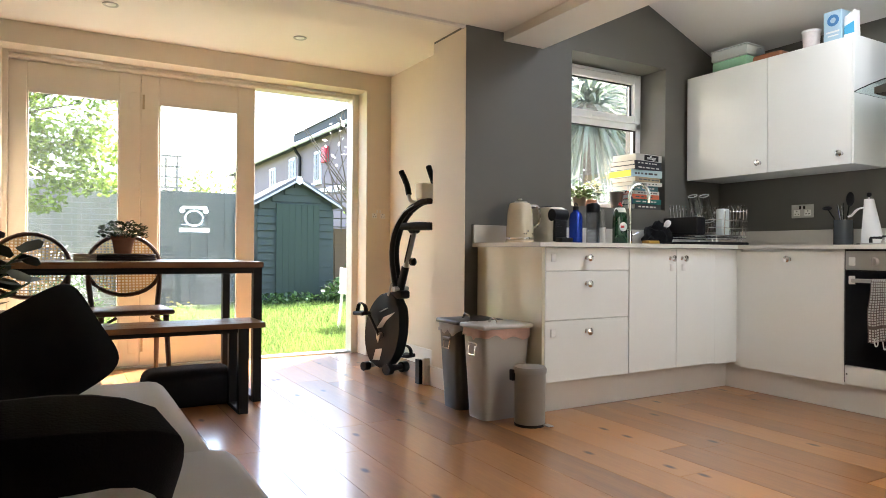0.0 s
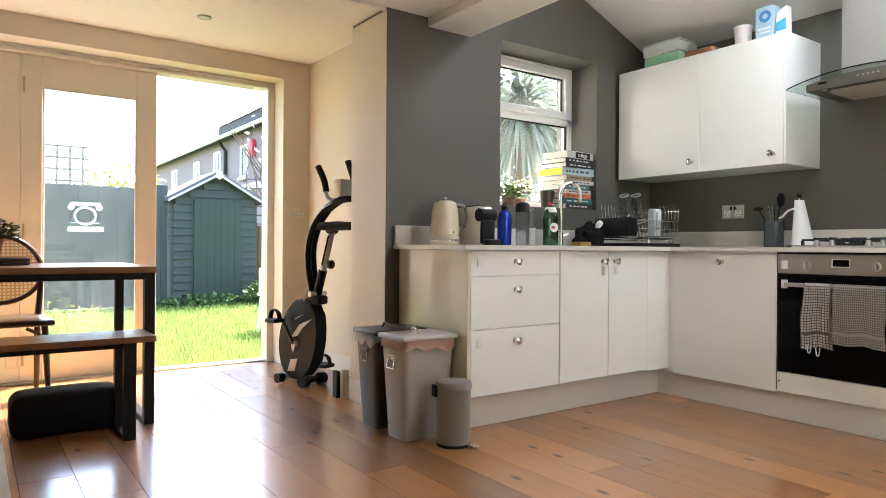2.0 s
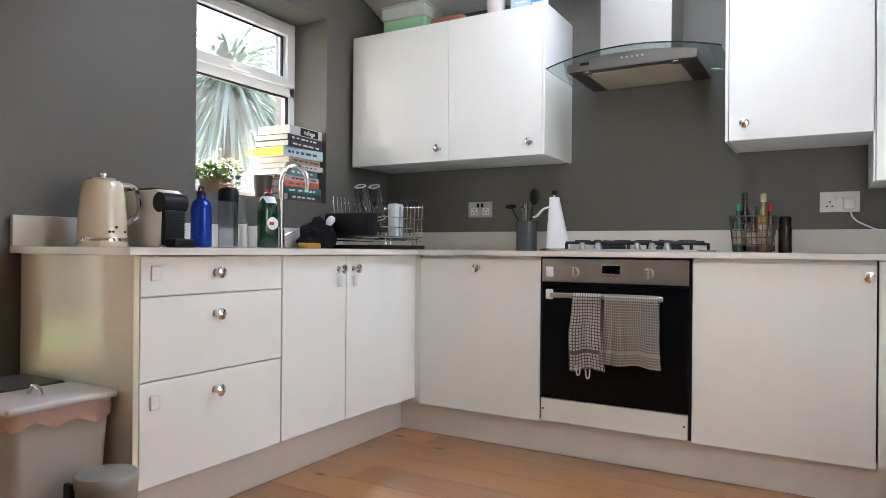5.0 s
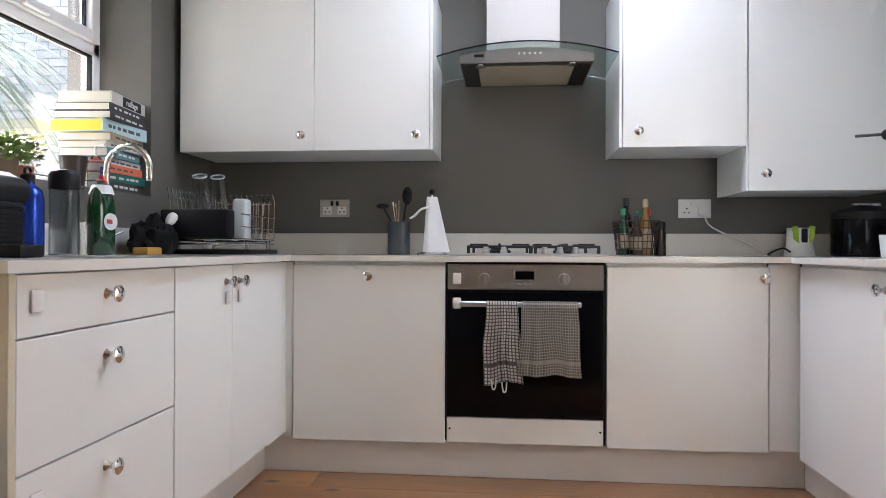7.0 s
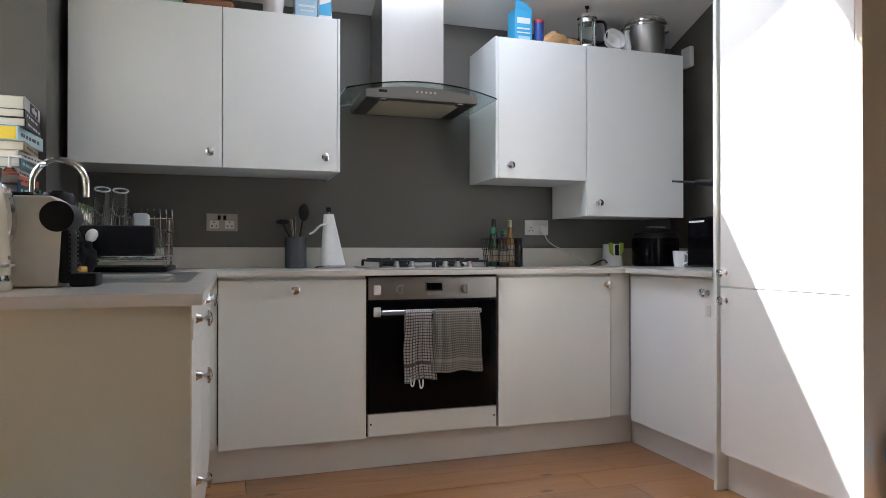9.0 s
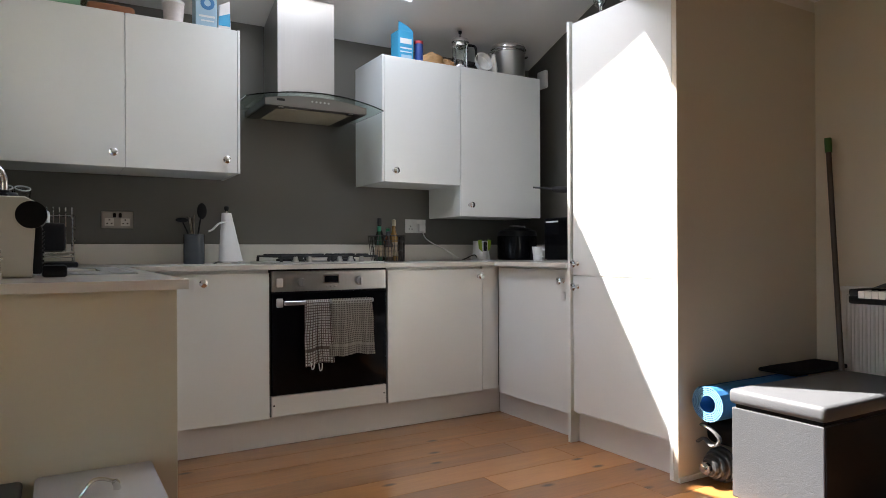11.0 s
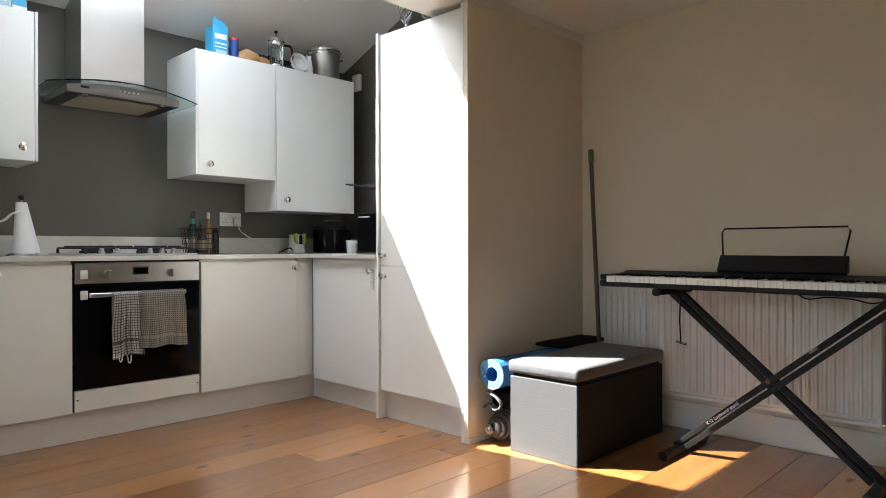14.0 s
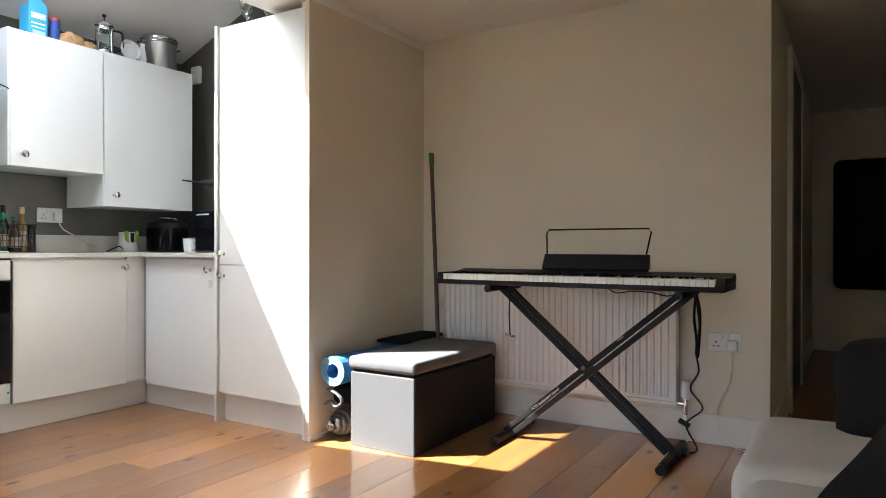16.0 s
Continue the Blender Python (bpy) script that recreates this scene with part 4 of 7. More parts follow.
part("leaves", bl, mat("dark_foliage", (0.02, 0.028, 0.014), 0.5, var=0.3), tp, "broad dark leaves")

# ---- bins ----
GREYP = mat("grey_plastic", (0.40, 0.37, 0.33), 0.35, var=0.05, scale=5)
CHARC = mat("charcoal_plastic", (0.06, 0.062, 0.06), 0.4, var=0.1, scale=5)
LINER = mat("pink_bin_liner", (0.72, 0.46, 0.36), 0.45, var=0.15, scale=30)
LINERW = mat("clear_bin_liner", (0.62, 0.61, 0.59), 0.3, var=0.25, scale=40)
LINERW.node_tree.nodes["Principled BSDF"].inputs["Alpha"].default_value = 0.6


def bin_body(x0, x1, y0, y1, z1, taper):
    bm = box(x0, x1, y0, y1, 0, z1)
    cx, cy = (x0 + x1) / 2, (y0 + y1) / 2
    for v in bm.verts:
        if v.co.z < 0.01:
            v.co.x += math.copysign(taper, cx - v.co.x)
            v.co.y += math.copysign(taper, cy - v.co.y)
    bmesh.ops.bevel(bm, geom=[e for e in bm.edges if abs(e.verts[0].co.z - e.verts[1].co.z) > 0.1], offset=0.03, segments=4, profile=0.5, affect="EDGES")
    return bm


def liner(x0, x1, y0, y1, z0, z1, seed):
    bm = bmesh.new()
    rnd = random.Random(seed)
    n = 64
    rings = []
    for k in range(5):
        f = k / 4
        ring_ = []
        for i in range(n):
            a = 2 * math.pi * i / n
            c, s = math.cos(a), math.sin(a)
            q = 1 / (abs(c) ** 7 + abs(s) ** 7) ** (1 / 7)
            j = 0.004 + 0.010 * f * abs(noise.noise((c * 5 + seed, s * 5, f * 2))) * 1.6
            zz = z1 - (z1 - z0) * f * (0.75 + 0.5 * noise.noise((c * 3, s * 3 + seed, 1)))
            ring_.append(bm.verts.new(((x0 + x1) / 2 + c * q * ((x1 - x0) / 2 + j), (y0 + y1) / 2 + s * q * ((y1 - y0) / 2 + j), zz)))
        rings.append(ring_)
    for A, B in zip(rings, rings[1:]):
        for i in range(n):
            bm.faces.new((A[i], A[(i + 1) % n], B[(i + 1) % n], B[i]))
    bmesh.ops.solidify(bm, geom=bm.faces[:], thickness=0.001)
    return bm


def kitchen_bin(name, label, x0, x1, y0, y1, body, lid, lin, seed):
    b = thing(name, label, "bin", ((x0 + x1) / 2, (y0 + y1) / 2, 0), group="kitchen bins")
    part("body", bin_body(x0 + 0.01, x1 - 0.01, y0 + 0.01, y1 - 0.01, 0.435, 0.022), body, b, "", True, True)
    part("bin_liner", liner(x0 + 0.008, x1 - 0.008, y0 + 0.008, y1 - 0.008, 0.385, 0.442, seed), lin, b, "crumpled plastic liner over the rim", True, True)
    l = part("lid", box(x0, x1, y0, y1, 0.440, 0.462, 0.009, 3), lid, b, "flat lid with rounded edges", True, True)
    yc, xc = (y0 + y1) / 2, (x0 + x1) / 2
    part("lid_handle", tube(curve_points([(xc - 0.02, yc - 0.03, 0.460), (xc - 0.02, yc - 0.025, 0.478), (xc - 0.02, yc + 0.01, 0.488), (xc - 0.02, yc + 0.035, 0.460)], 5), 0.007, 8, flat=0.5), CHROME, l, "chrome lid handle", True, True)
    part("clip", tube([(x0 + 0.008, yc - 0.03, 0.36), (x0 + 0.002, yc - 0.028, 0.315), (x0 + 0.002, yc + 0.028, 0.315), (x0 + 0.008, yc + 0.03, 0.36)], 0.004, 6), CHROME, b, "wire side handle", True, True)
    part("clip_plate", box(x0 + 0.002, x0 + 0.012, yc - 0.035, yc + 0.035, 0.355, 0.372, 0.003, 1), body, b, world=True)


kitchen_bin("recycling_bin", "charcoal plastic kitchen bin with a clear liner", 1.925, 2.215, 3.03, 3.255, CHARC, CHARC, LINERW, 2)
kitchen_bin("waste_bin", "light grey plastic kitchen bin with a pink liner", 1.925, 2.222, 2.785, 3.01, GREYP, mat("pale_grey_lid", (0.52, 0.50, 0.48), 0.3, var=0.03), LINER, 8)
pb = thing("pedal_bin", "small grey metal pedal bin on the floor", "bin", (2.115, 2.675, 0))
PBM = mat("grey_enamel", (0.26, 0.25, 0.235), 0.4, var=0.05)
part("body", lathe([(0.070, 0), (0.072, 0.004), (0.074, 0.245), (0.076, 0.25), (0.072, 0.251), (0, 0.251)], 32, cap=False), PBM, pb, "", True)
part("lid", lathe([(0.078, 0.247), (0.079, 0.266), (0.073, 0.275), (0.04, 0.280), (0, 0.281)], 32, cap=False), PBM, pb, "slightly domed lid", True)
part("base_ring", lathe([(0.073, 0), (0.074, 0.012), (0.070, 0.013)], 32), BLACK, pb, "", True)
part("pedal", box(0.02, 0.055, -0.115, -0.065, 0.008, 0.014, 0.003, 1), CHROME, pb, "chrome foot pedal")
part("hinge", box(-0.085, -0.070, 0.02, 0.05, 0.21, 0.262, 0.003, 1), BLACK, pb)

# ---- folding exercise bike ----
# Built in its own upright plane: first number along the bike, second number sideways.
eb = thing("exercise_bike", "black folded exercise bike with silver edge band", "exercise bike", (0, 0, 0))
SILV = mat("silver_plastic", (0.50, 0.50, 0.49), 0.3, 0.5, var=0.05)
FSOFT = mat("black_foam_grip", (0.012, 0.012, 0.012), 0.75, var=0.2, bump=0.3, fine=300, spec=0.2)


def leaf(grow, n=44):
    """Leaf-shaped outline, pointed at its upper right and rounded below."""
    out = []
    for i in range(n):
        a = 2 * math.pi * i / n
        r = 1.0 + 0.16 * max(0.0, math.cos(a - 1.1)) ** 4
        p, q = 0.158 * math.cos(a) * r, (0.240 + grow) * math.sin(a) * r
        out.append((0.035 + p * (1 + grow / 0.158) + 0.10 * q, 0.272 + q))
    return out


shell = part("flywheel_shell", prism([(x, z) for x, z in leaf(0.0)], 0.09, "y", (0, -0.055, 0), 0.016), BLACK, eb, "black leaf-shaped flywheel cover", True)
ring = [(x, 0.0, z) for x, z in leaf(0.012)]
part("rim", tube(ring[14:31], 0.036, 8, flat=0.25), SILV, shell, "polished silver edge band", True)
part("stripe", prism([(0.165, 0.415), (0.06, 0.375), (-0.012, 0.292), (0.045, 0.306), (0.085, 0.355)], 0.003, "y", (0, -0.0585, 0)), SILV, shell, "silver stripe")
part("stripe", prism([(-0.012, 0.288), (0.03, 0.255), (0.005, 0.20), (-0.01, 0.23)], 0.003, "y", (0, -0.0585, 0)), SILV, shell, "silver stripe")
part("stripe", prism([(-0.015, 0.155), (0.045, 0.165), (0.02, 0.085), (-0.042, 0.082)], 0.003, "y", (0, -0.0585, 0)), SILV, shell, "silver stripe")
for i in range(7):
    part("lettering_bar", box(0.02 + i * 0.011, 0.028 + i * 0.011, -0.0585, -0.055, 0.405 + i * 0.0045, 0.413 + i * 0.0045), SILV, shell)
for yy in (-0.022, 0.022):
    part("frame_tube", tube(curve_points([(0.14, yy, 0.50), (0.125, yy, 0.60), (0.098, yy, 0.74), (0.10, yy, 0.86), (0.145, yy, 0.98), (0.225, yy * 0.9, 1.07), (0.33, yy * 0.6, 1.125), (0.41, yy * 0.5, 1.135)], 6), 0.019, 10), BLACK, eb, "curved black frame tube", True)
    part("edge_strip", tube(curve_points([(0.118, yy * 1.9, 0.60), (0.092, yy * 1.9, 0.74), (0.094, yy * 1.9, 0.86), (0.138, yy * 1.9, 0.98), (0.218, yy * 1.75, 1.07), (0.30, yy * 1.5, 1.112)], 6), 0.003, 5), SILV, eb, "thin silver strip", True)
sp = part("seat_post", tube([(0.160, 0, 0.56), (0.192, 0, 0.68), (0.272, 0, 0.94)], 0.020, 12), SILV, eb, "grey seat post", True)
part("sleeve", tube([(0.150, 0, 0.55), (0.178, 0, 0.64), (0.20, 0, 0.71)], 0.027, 12), BLACK, sp, "black sleeve", True)
part("scale_strip", tube([(0.21, -0.0205, 0.74), (0.265, -0.0205, 0.92)], 0.005, 6), BLACK, sp, "", True)
part("saddle", soft(0.20, 0.48, -0.065, 0.065, 0.95, 0.995, 0.02, 0.01), FSOFT, eb, "folded black saddle", True)
part("saddle_clamp", rod((0.275, -0.03, 0.955), (0.275, 0.03, 0.955), 0.026, 14), BLACK, eb, "", True)
part("pivot_block", box(0.115, 0.205, -0.045, 0.045, 0.50, 0.555, 0.014, 2), BLACK, eb, "", True)
part("pivot_bolt", rod((0.155, -0.066, 0.565), (0.155, 0.066, 0.565), 0.016, 12), SILV, eb, "", True)
part("lock_lever", tube([(0.10, -0.06, 0.52), (0.115, -0.062, 0.55), (0.135, -0.062, 0.60)], 0.007, 6), SILV, eb, "", True)
kn = part("adjuster_knob", rod((0.205, 0, 0.745), (0.262, 0, 0.745), 0.008, 8), SILV, eb, "", True)
part("grip", lathe([(0.012, 0), (0.026, 0.006), (0.026, 0.028), (0.018, 0.034), (0, 0.034)], 14, (0.248, 0, 0.745), "x", cap=False), BLACK, kn, "", True)
for y0, tip in ((-0.035, (0.19, 1.335)), (0.07, (0.33, 1.37))):
    h0 = part("handlebar", tube(curve_points([(0.36, 0, 1.135), (0.31, y0 * 0.5, 1.13), (tip[0] + 0.075, y0, 1.15), (tip[0] + 0.05, y0 * 1.05, 1.25), tip[:1] + (y0 * 1.05,) + tip[1:]], 6), 0.0125, 10), SILV, eb, "bent handlebar", True)
    part("grip", tube(curve_points([(tip[0] + 0.069, y0 * 1.02, 1.18), (tip[0] + 0.05, y0 * 1.05, 1.25), tip[:1] + (y0 * 1.05,) + tip[1:]], 6), 0.019, 12), FSOFT, h0, "black foam grip", True)
cs = part("console", box(0.33, 0.40, -0.06, 0.06, 1.15, 1.25, 0.012, 2), mat("pale_grey_plastic", (0.82, 0.80, 0.76), 0.4), eb, "pale grey display console", True)
part("screen", box(0.3285, 0.33, -0.045, 0.045, 1.18, 1.235), BLACK, cs)
part("crank", rod((0.035, -0.085, 0.255), (0.035, 0.085, 0.255), 0.016, 12), SILV, eb, "", True)
for s_, (dx, dz) in ((-1, (-0.095, 0.145)), (1, (0.045, -0.155))):
    part("crank_arm", rod((0.035, s_ * 0.078, 0.255), (0.035 + dx, s_ * 0.088, 0.255 + dz), 0.011, 8), BLACK if s_ < 0 else SILV, eb, "", True)
    px_, pz_ = 0.035 + dx, 0.255 + dz
    pd = part("pedal", box(px_ - 0.045, px_ + 0.045, s_ * 0.10 - 0.0 if s_ > 0 else -0.19, 0.19 if s_ > 0 else -0.10, pz_ - 0.012, pz_ + 0.012, 0.006, 1), BLACK, eb, "black strapped pedal")
    part("strap", tube(curve_points([(px_ - 0.045, s_ * 0.145, pz_), (px_ - 0.02, s_ * 0.145, pz_ + 0.065), (px_ + 0.03, s_ * 0.145, pz_ + 0.05), (px_ + 0.045, s_ * 0.145, pz_)], 5), 0.018, 6, flat=0.25), BLACK, pd, "", True)
for x, w in ((-0.09, 0.055), (0.12, 0.05)):
    f = part("foot_bar", rod((x, -w, 0.040), (x, w, 0.040), 0.020, 12), SILV if x < 0 else BLACK, eb, "stabiliser bar", True)
    for s_ in (-1, 1):
        part("rubber_foot", rod((x, s_ * w, 0.036), (x, s_ * (w + 0.045), 0.036), 0.036 if x > 0 else 0.030, 14), BLACK, f, "", True)
part("base_rail", box(-0.13, 0.13, -0.022, 0.022, 0.03, 0.058, 0.006, 1), SILV, eb, "silver base rail", True)
eb.matrix_basis = pose(2.083, 4.253, 0, 0, 0, -70)

ds = thing("door_stop", "small black and white wedge beside the pier", "wedge", (2.13, 3.78, 0))
part("wedge", prism([(0, 0), (0.07, 0), (0.02, 0.15), (0.0, 0.15)], 0.05, "y", (-0.04, -0.03, 0), 0.002), BLACK, ds)
part("board", box(-0.02, 0.02, -0.062, -0.034, 0, 0.16, 0.002, 1), TRIM, ds, "white offcut")

# ---- keyboard on its stand, broom, mat, dumbbell ----
kb = thing("digital_piano", "black digital piano with white keys", "keyboard", (1.33, 0.26, 0.722))
KX0, KX1, KY0, KY1, KZ = 0.69, 1.985, 0.125, 0.405, 0.7225
part("case", box(KX0, KX1, KY0, KY1, KZ, KZ + 0.032, 0.008, 2), BLACK, kb, "black plastic case", True, True)
part("control_panel", prism([(KY0, KZ + 0.03), (KY0 + 0.13, KZ + 0.03), (KY0 + 0.13, KZ + 0.050), (KY0 + 0.02, KZ + 0.068), (KY0, KZ + 0.06)], KX1 - KX0, "x", (KX0, 0, 0), 0.002), BLACK, kb, "", False, True)
for x0, x1 in ((KX0, KX0 + 0.035), (KX1 - 0.035, KX1)):
    part("end_block", box(x0, x1, KY0 + 0.02, KY1 - 0.004, KZ + 0.03, KZ + 0.055, 0.006, 2), BLACK, kb, "", True, True)
WKEY = mat("white_keys", (0.80, 0.79, 0.75), 0.25, var=0.02)
NW = 52
kw = (KX1 - KX0 - 0.074) / NW
kme = None
for i in range(NW):
    x = KX0 + 0.037 + kw * (i + 0.5)
    if kme is None:
        k0 = part("white_key", box(-kw / 2 + 0.0006, kw / 2 - 0.0006, -0.145, 0.0015, 0.022, 0.049, 0.001, 1), WKEY, kb)
        kme = k0.data
    else:
        k0 = new("white_key", kme)
        k0.parent = kb
    k0.matrix_basis = Matrix.Translation(Vector((x, KY1, KZ)) - kb.matrix_basis.translation)
bme = None
for i in range(NW - 1):
    if i % 7 in (2, 6):
        continue
    x = KX0 + 0.037 + kw * (i + 1)
    if bme is None:
        k0 = part("black_key", box(-0.0055, 0.0055, -0.145, -0.055, 0.046, 0.058, 0.002, 1), GBLACK, kb)
        bme = k0.data
    else:
        k0 = new("black_key", bme)
        k0.parent = kb
    k0.matrix_basis = Matrix.Translation(Vector((x, KY1, KZ)) - kb.matrix_basis.translation)
mr = thing("music_rest", "black wire music rest on the keyboard", "music rest", (1.29, 0.135, 0.785))
part("tray", prism([(0.115, 0.80), (0.155, 0.79), (0.162, 0.80), (0.125, 0.865), (0.115, 0.865)], 0.50, "x", (1.045, 0, 0), 0.002), BLACK, mr, "black plastic ledge", world=True)
part("wire_frame", tube([(1.06, 0.13, 0.86), (1.045, 0.10, 0.965), (1.055, 0.098, 0.982), (1.535, 0.098, 0.982), (1.545, 0.10, 0.965), (1.53, 0.13, 0.86)], 0.004, 8), BLACK, mr, "bent black wire", True, True)
for x in (1.06, 1.53):
    part("peg", rod((x, 0.14, 0.775), (x, 0.135, 0.81), 0.005, 8), BLACK, mr, "", True, True)

ks = thing("keyboard_stand", "black double-braced folding keyboard stand", "stand", (1.30, 0.22, 0))
WHITEINK = mat("white_print", (0.75, 0.75, 0.75), 0.6)
PIV = (1.305, 0.345)


def stand_bar(xa, za, xb, zb, y):
    a, b = Vector((xa, 0, za)), Vector((xb, 0, zb))
    d = (b - a).normalized()
    n_ = Vector((-d.z, 0, d.x)) * 0.0115
    out = [(p.x, p.z) for p in (a - n_, b - n_, b + n_, a + n_)]
    return prism(out, 0.028, "y", (0, y, 0), 0.003)


top_r, top_l, bot_l, bot_r = (0.86, 0.705), (1.70, 0.705), (1.655, 0.03), (0.92, 0.03)
for off in (-0.024, 0.024):
    part("brace", stand_bar(top_r[0] + off, top_r[1], bot_l[0] + off, bot_l[1], 0.262), BSTEEL, ks, "flat black steel brace", False, True)
    part("brace", stand_bar(top_l[0] + off, top_l[1], bot_r[0] + off, bot_r[1], 0.226), BSTEEL, ks, "flat black steel brace", False, True)
part("pivot", rod((1.288, 0.215, 0.365), (1.288, 0.30, 0.365), 0.010, 16), CHROME, ks, "chrome pivot bolt", True, True)
for x, z in (top_r, top_l):
    part("arm", box(x - 0.02, x + 0.02, 0.10, 0.40, 0.695, 0.7215, 0.006, 2), BSTEEL, ks, "padded support arm", True, True)
    part("end_cap", rod((x, 0.40, 0.708), (x, 0.425, 0.708), 0.017, 12), BLACK, ks, "", True, True)
for x, _ in (bot_l, bot_r):
    part("foot", box(x - 0.018, x + 0.018, 0.04, 0.43, 0.006, 0.036, 0.006, 2), BSTEEL, ks, "black foot bar", True, True)
    for y in (0.03, 0.42):
        part("rubber_foot", rod((x, y, 0.02), (x, y + 0.03, 0.02), 0.02, 12), BLACK, ks, "", True, True)
part("strap", tube([(1.66, 0.27, 0.70), (1.662, 0.275, 0.58), (1.658, 0.272, 0.48)], 0.006, 6, flat=0.4), BLACK, ks, "hanging locking strap", True, True)
part("strap_pin", rod((1.63, 0.27, 0.475), (1.68, 0.275, 0.485), 0.005, 8), CHROME, ks, "", True, True)
words("print", "KS2 keyboard stand", 0.021, pose(1.47 - 1.30, 0.2915 - 0.22, 0.205, 90, -40.5, 180), WHITEINK, ks)
words("brand_mark", "|||||||", 0.020, pose(1.13 - 1.30, 0.2915 - 0.22, 0.51, 90, -40.5, 180), WHITEINK, ks)
cb = thing("cable", "black power cable hanging from the keyboard", "cable", (0.86, 0.13, 0))
part("wire", tube(curve_points([(0.84, 0.14, 0.72), (0.85, 0.10, 0.66), (0.842, 0.09, 0.55), (0.856, 0.09, 0.45), (0.845, 0.09, 0.36), (0.88, 0.08, 0.28), (0.83, 0.08, 0.20), (0.90, 0.07, 0.12), (0.85, 0.09, 0.02), (0.92, 0.12, 0.006)], 6), 0.004, 6), BLACK, cb, "", True, True)
part("looped_wire", tube(curve_points([(0.85, 0.12, 0.70), (0.862, 0.10, 0.60), (0.852, 0.10, 0.50), (0.848, 0.1, 0.42), (0.840, 0.1, 0.50), (0.838, 0.1, 0.62), (0.85, 0.12, 0.70)], 6), 0.006, 6), BLACK, cb, "coiled cable bundle", True, True)
part("adapter", box(0.88, 0.94, 0.10, 0.15, 0.0, 0.035, 0.008, 2), BLACK, cb, "small black adapter", True, True)
part("ferrite", rod((0.885, 0.075, 0.115), (0.93, 0.07, 0.135), 0.012, 10), BLACK, cb, "", True, True)
part("wire", tube(curve_points([(1.22, 0.18, 0.715), (1.17, 0.2, 0.695), (1.10, 0.2, 0.705), (1.02, 0.18, 0.70), (0.95, 0.2, 0.69), (0.88, 0.2, 0.71)], 6), 0.003, 6), BLACK, cb, "", True, True)

br = thing("broom_handle", "dark metal broom handle leaning in the corner", "broom", (2.25, 0.0, 0))
part("pole", rod((2.16, 0.085, 0.0), (2.312, -0.055, 1.37), 0.0115, 12), mat("bronze_tube", (0.11, 0.085, 0.07), 0.4, 0.6, var=0.1), br, "", True, True)
part("grip", rod((2.311, -0.054, 1.365), (2.317, -0.059, 1.43), 0.015, 12), mat("green_plastic", (0.05, 0.14, 0.03), 0.5), br, "green plastic cap", True, True)

BLUEM = mat("blue_foam", (0.03, 0.17, 0.42), 0.8, var=0.1, scale=20, bump=0.2)
BLUEL = mat("pale_blue_foam", (0.20, 0.45, 0.70), 0.8, var=0.1, scale=20)
ym = thing("yoga_mat", "rolled blue yoga mat stored beside the ottoman", "yoga mat", (2.315, 0.45, 0.326))
sp = []
for i in range(110):
    a = i / 110 * 5.2 * 2 * math.pi
    r = 0.036 + 0.038 * i / 110
    sp.append((r * math.cos(a), r * math.sin(a)))
bm = bmesh.new()
prev = None
for (u, v), i in zip(sp, range(110)):
    r = math.hypot(u, v)
    k = (r - 0.0055) / r
    row = [bm.verts.new((u * q, y, v * q)) for q, y in ((1, 0.33), (k, 0.33), (k, -0.28), (1, -0.28))]
    if prev:
        for j in range(4):
            f = bm.faces.new((prev[j], prev[(j + 1) % 4], row[(j + 1) % 4], row[j]))
            f.material_index = 1 if j == 0 else 0
    prev = row
part("roll", bm, [BLUEM, BLUEL], ym, "spiral roll of foam")
db = thing("dumbbell", "black and steel dumbbell with stacked plates on the floor", "dumbbell", (2.325, 0.70, 0.072))
part("bar", rod((-0.0, -0.28, 0), (0.0, 0.10, 0), 0.0125, 12), CHROME, db, "steel bar", True)
for y, r in ((0.06, 0.036), (0.04, 0.050), (0.016, 0.062), (-0.008, 0.070), (-0.20, 0.070), (-0.225, 0.062)):
    part("plate", lathe([(0.014, 0), (r - 0.01, 0.0), (r - 0.004, 0.003), (r, 0.008), (r, 0.014), (r - 0.004, 0.02), (r - 0.01, 0.021), (0.014, 0.021)], 28, (0, y - 0.02, 0), "y", cap=False), mat("grey_iron", (0.10, 0.10, 0.10), 0.4, 0.5, var=0.1), db, "iron weight plate", True)
part("collar", lathe([(0.013, 0), (0.024, 0.002), (0.024, 0.016), (0.013, 0.018)], 14, (0, 0.072, 0), "y", cap=False), CHROME, db, "", True)
bg = thing("resistance_band", "grey looped band on a black sports bag", "band", (2.34, 0.60, 0.16))
part("band", tube(curve_points([(0.02, 0.16, 0.075), (-0.03, 0.165, 0.065), (-0.065, 0.16, 0.03), (-0.03, 0.16, 0.0), (0.01, 0.155, 0.02), (0.045, 0.15, 0.0)], 8), 0.012, 8, flat=0.5), mat("grey_band", (0.13, 0.13, 0.13), 0.6), bg, "", True)
sb = thing("sports_bag", "black fabric bag squeezed behind the ottoman", "bag", (2.31, 0.2, 0))
part("bag", soft(2.225, 2.40, -0.09, 0.41, 0.0, 0.25, 0.04, 0.0), BLKF, sb, "", True, True)
part("side_pocket", soft(2.228, 2.398, 0.395, 0.70, 0.147, 0.248, 0.035, 0.0), BLKF, sb, "", True, True)
sb2 = thing("folded_cover", "black folded fabric on top of the stored mat", "cloth", (2.30, 0.2, 0.38))
part("cloth", soft(2.228, 2.40, -0.08, 0.34, 0.400, 0.417, 0.007, 0.003), BLKF, sb2, "", True, True)

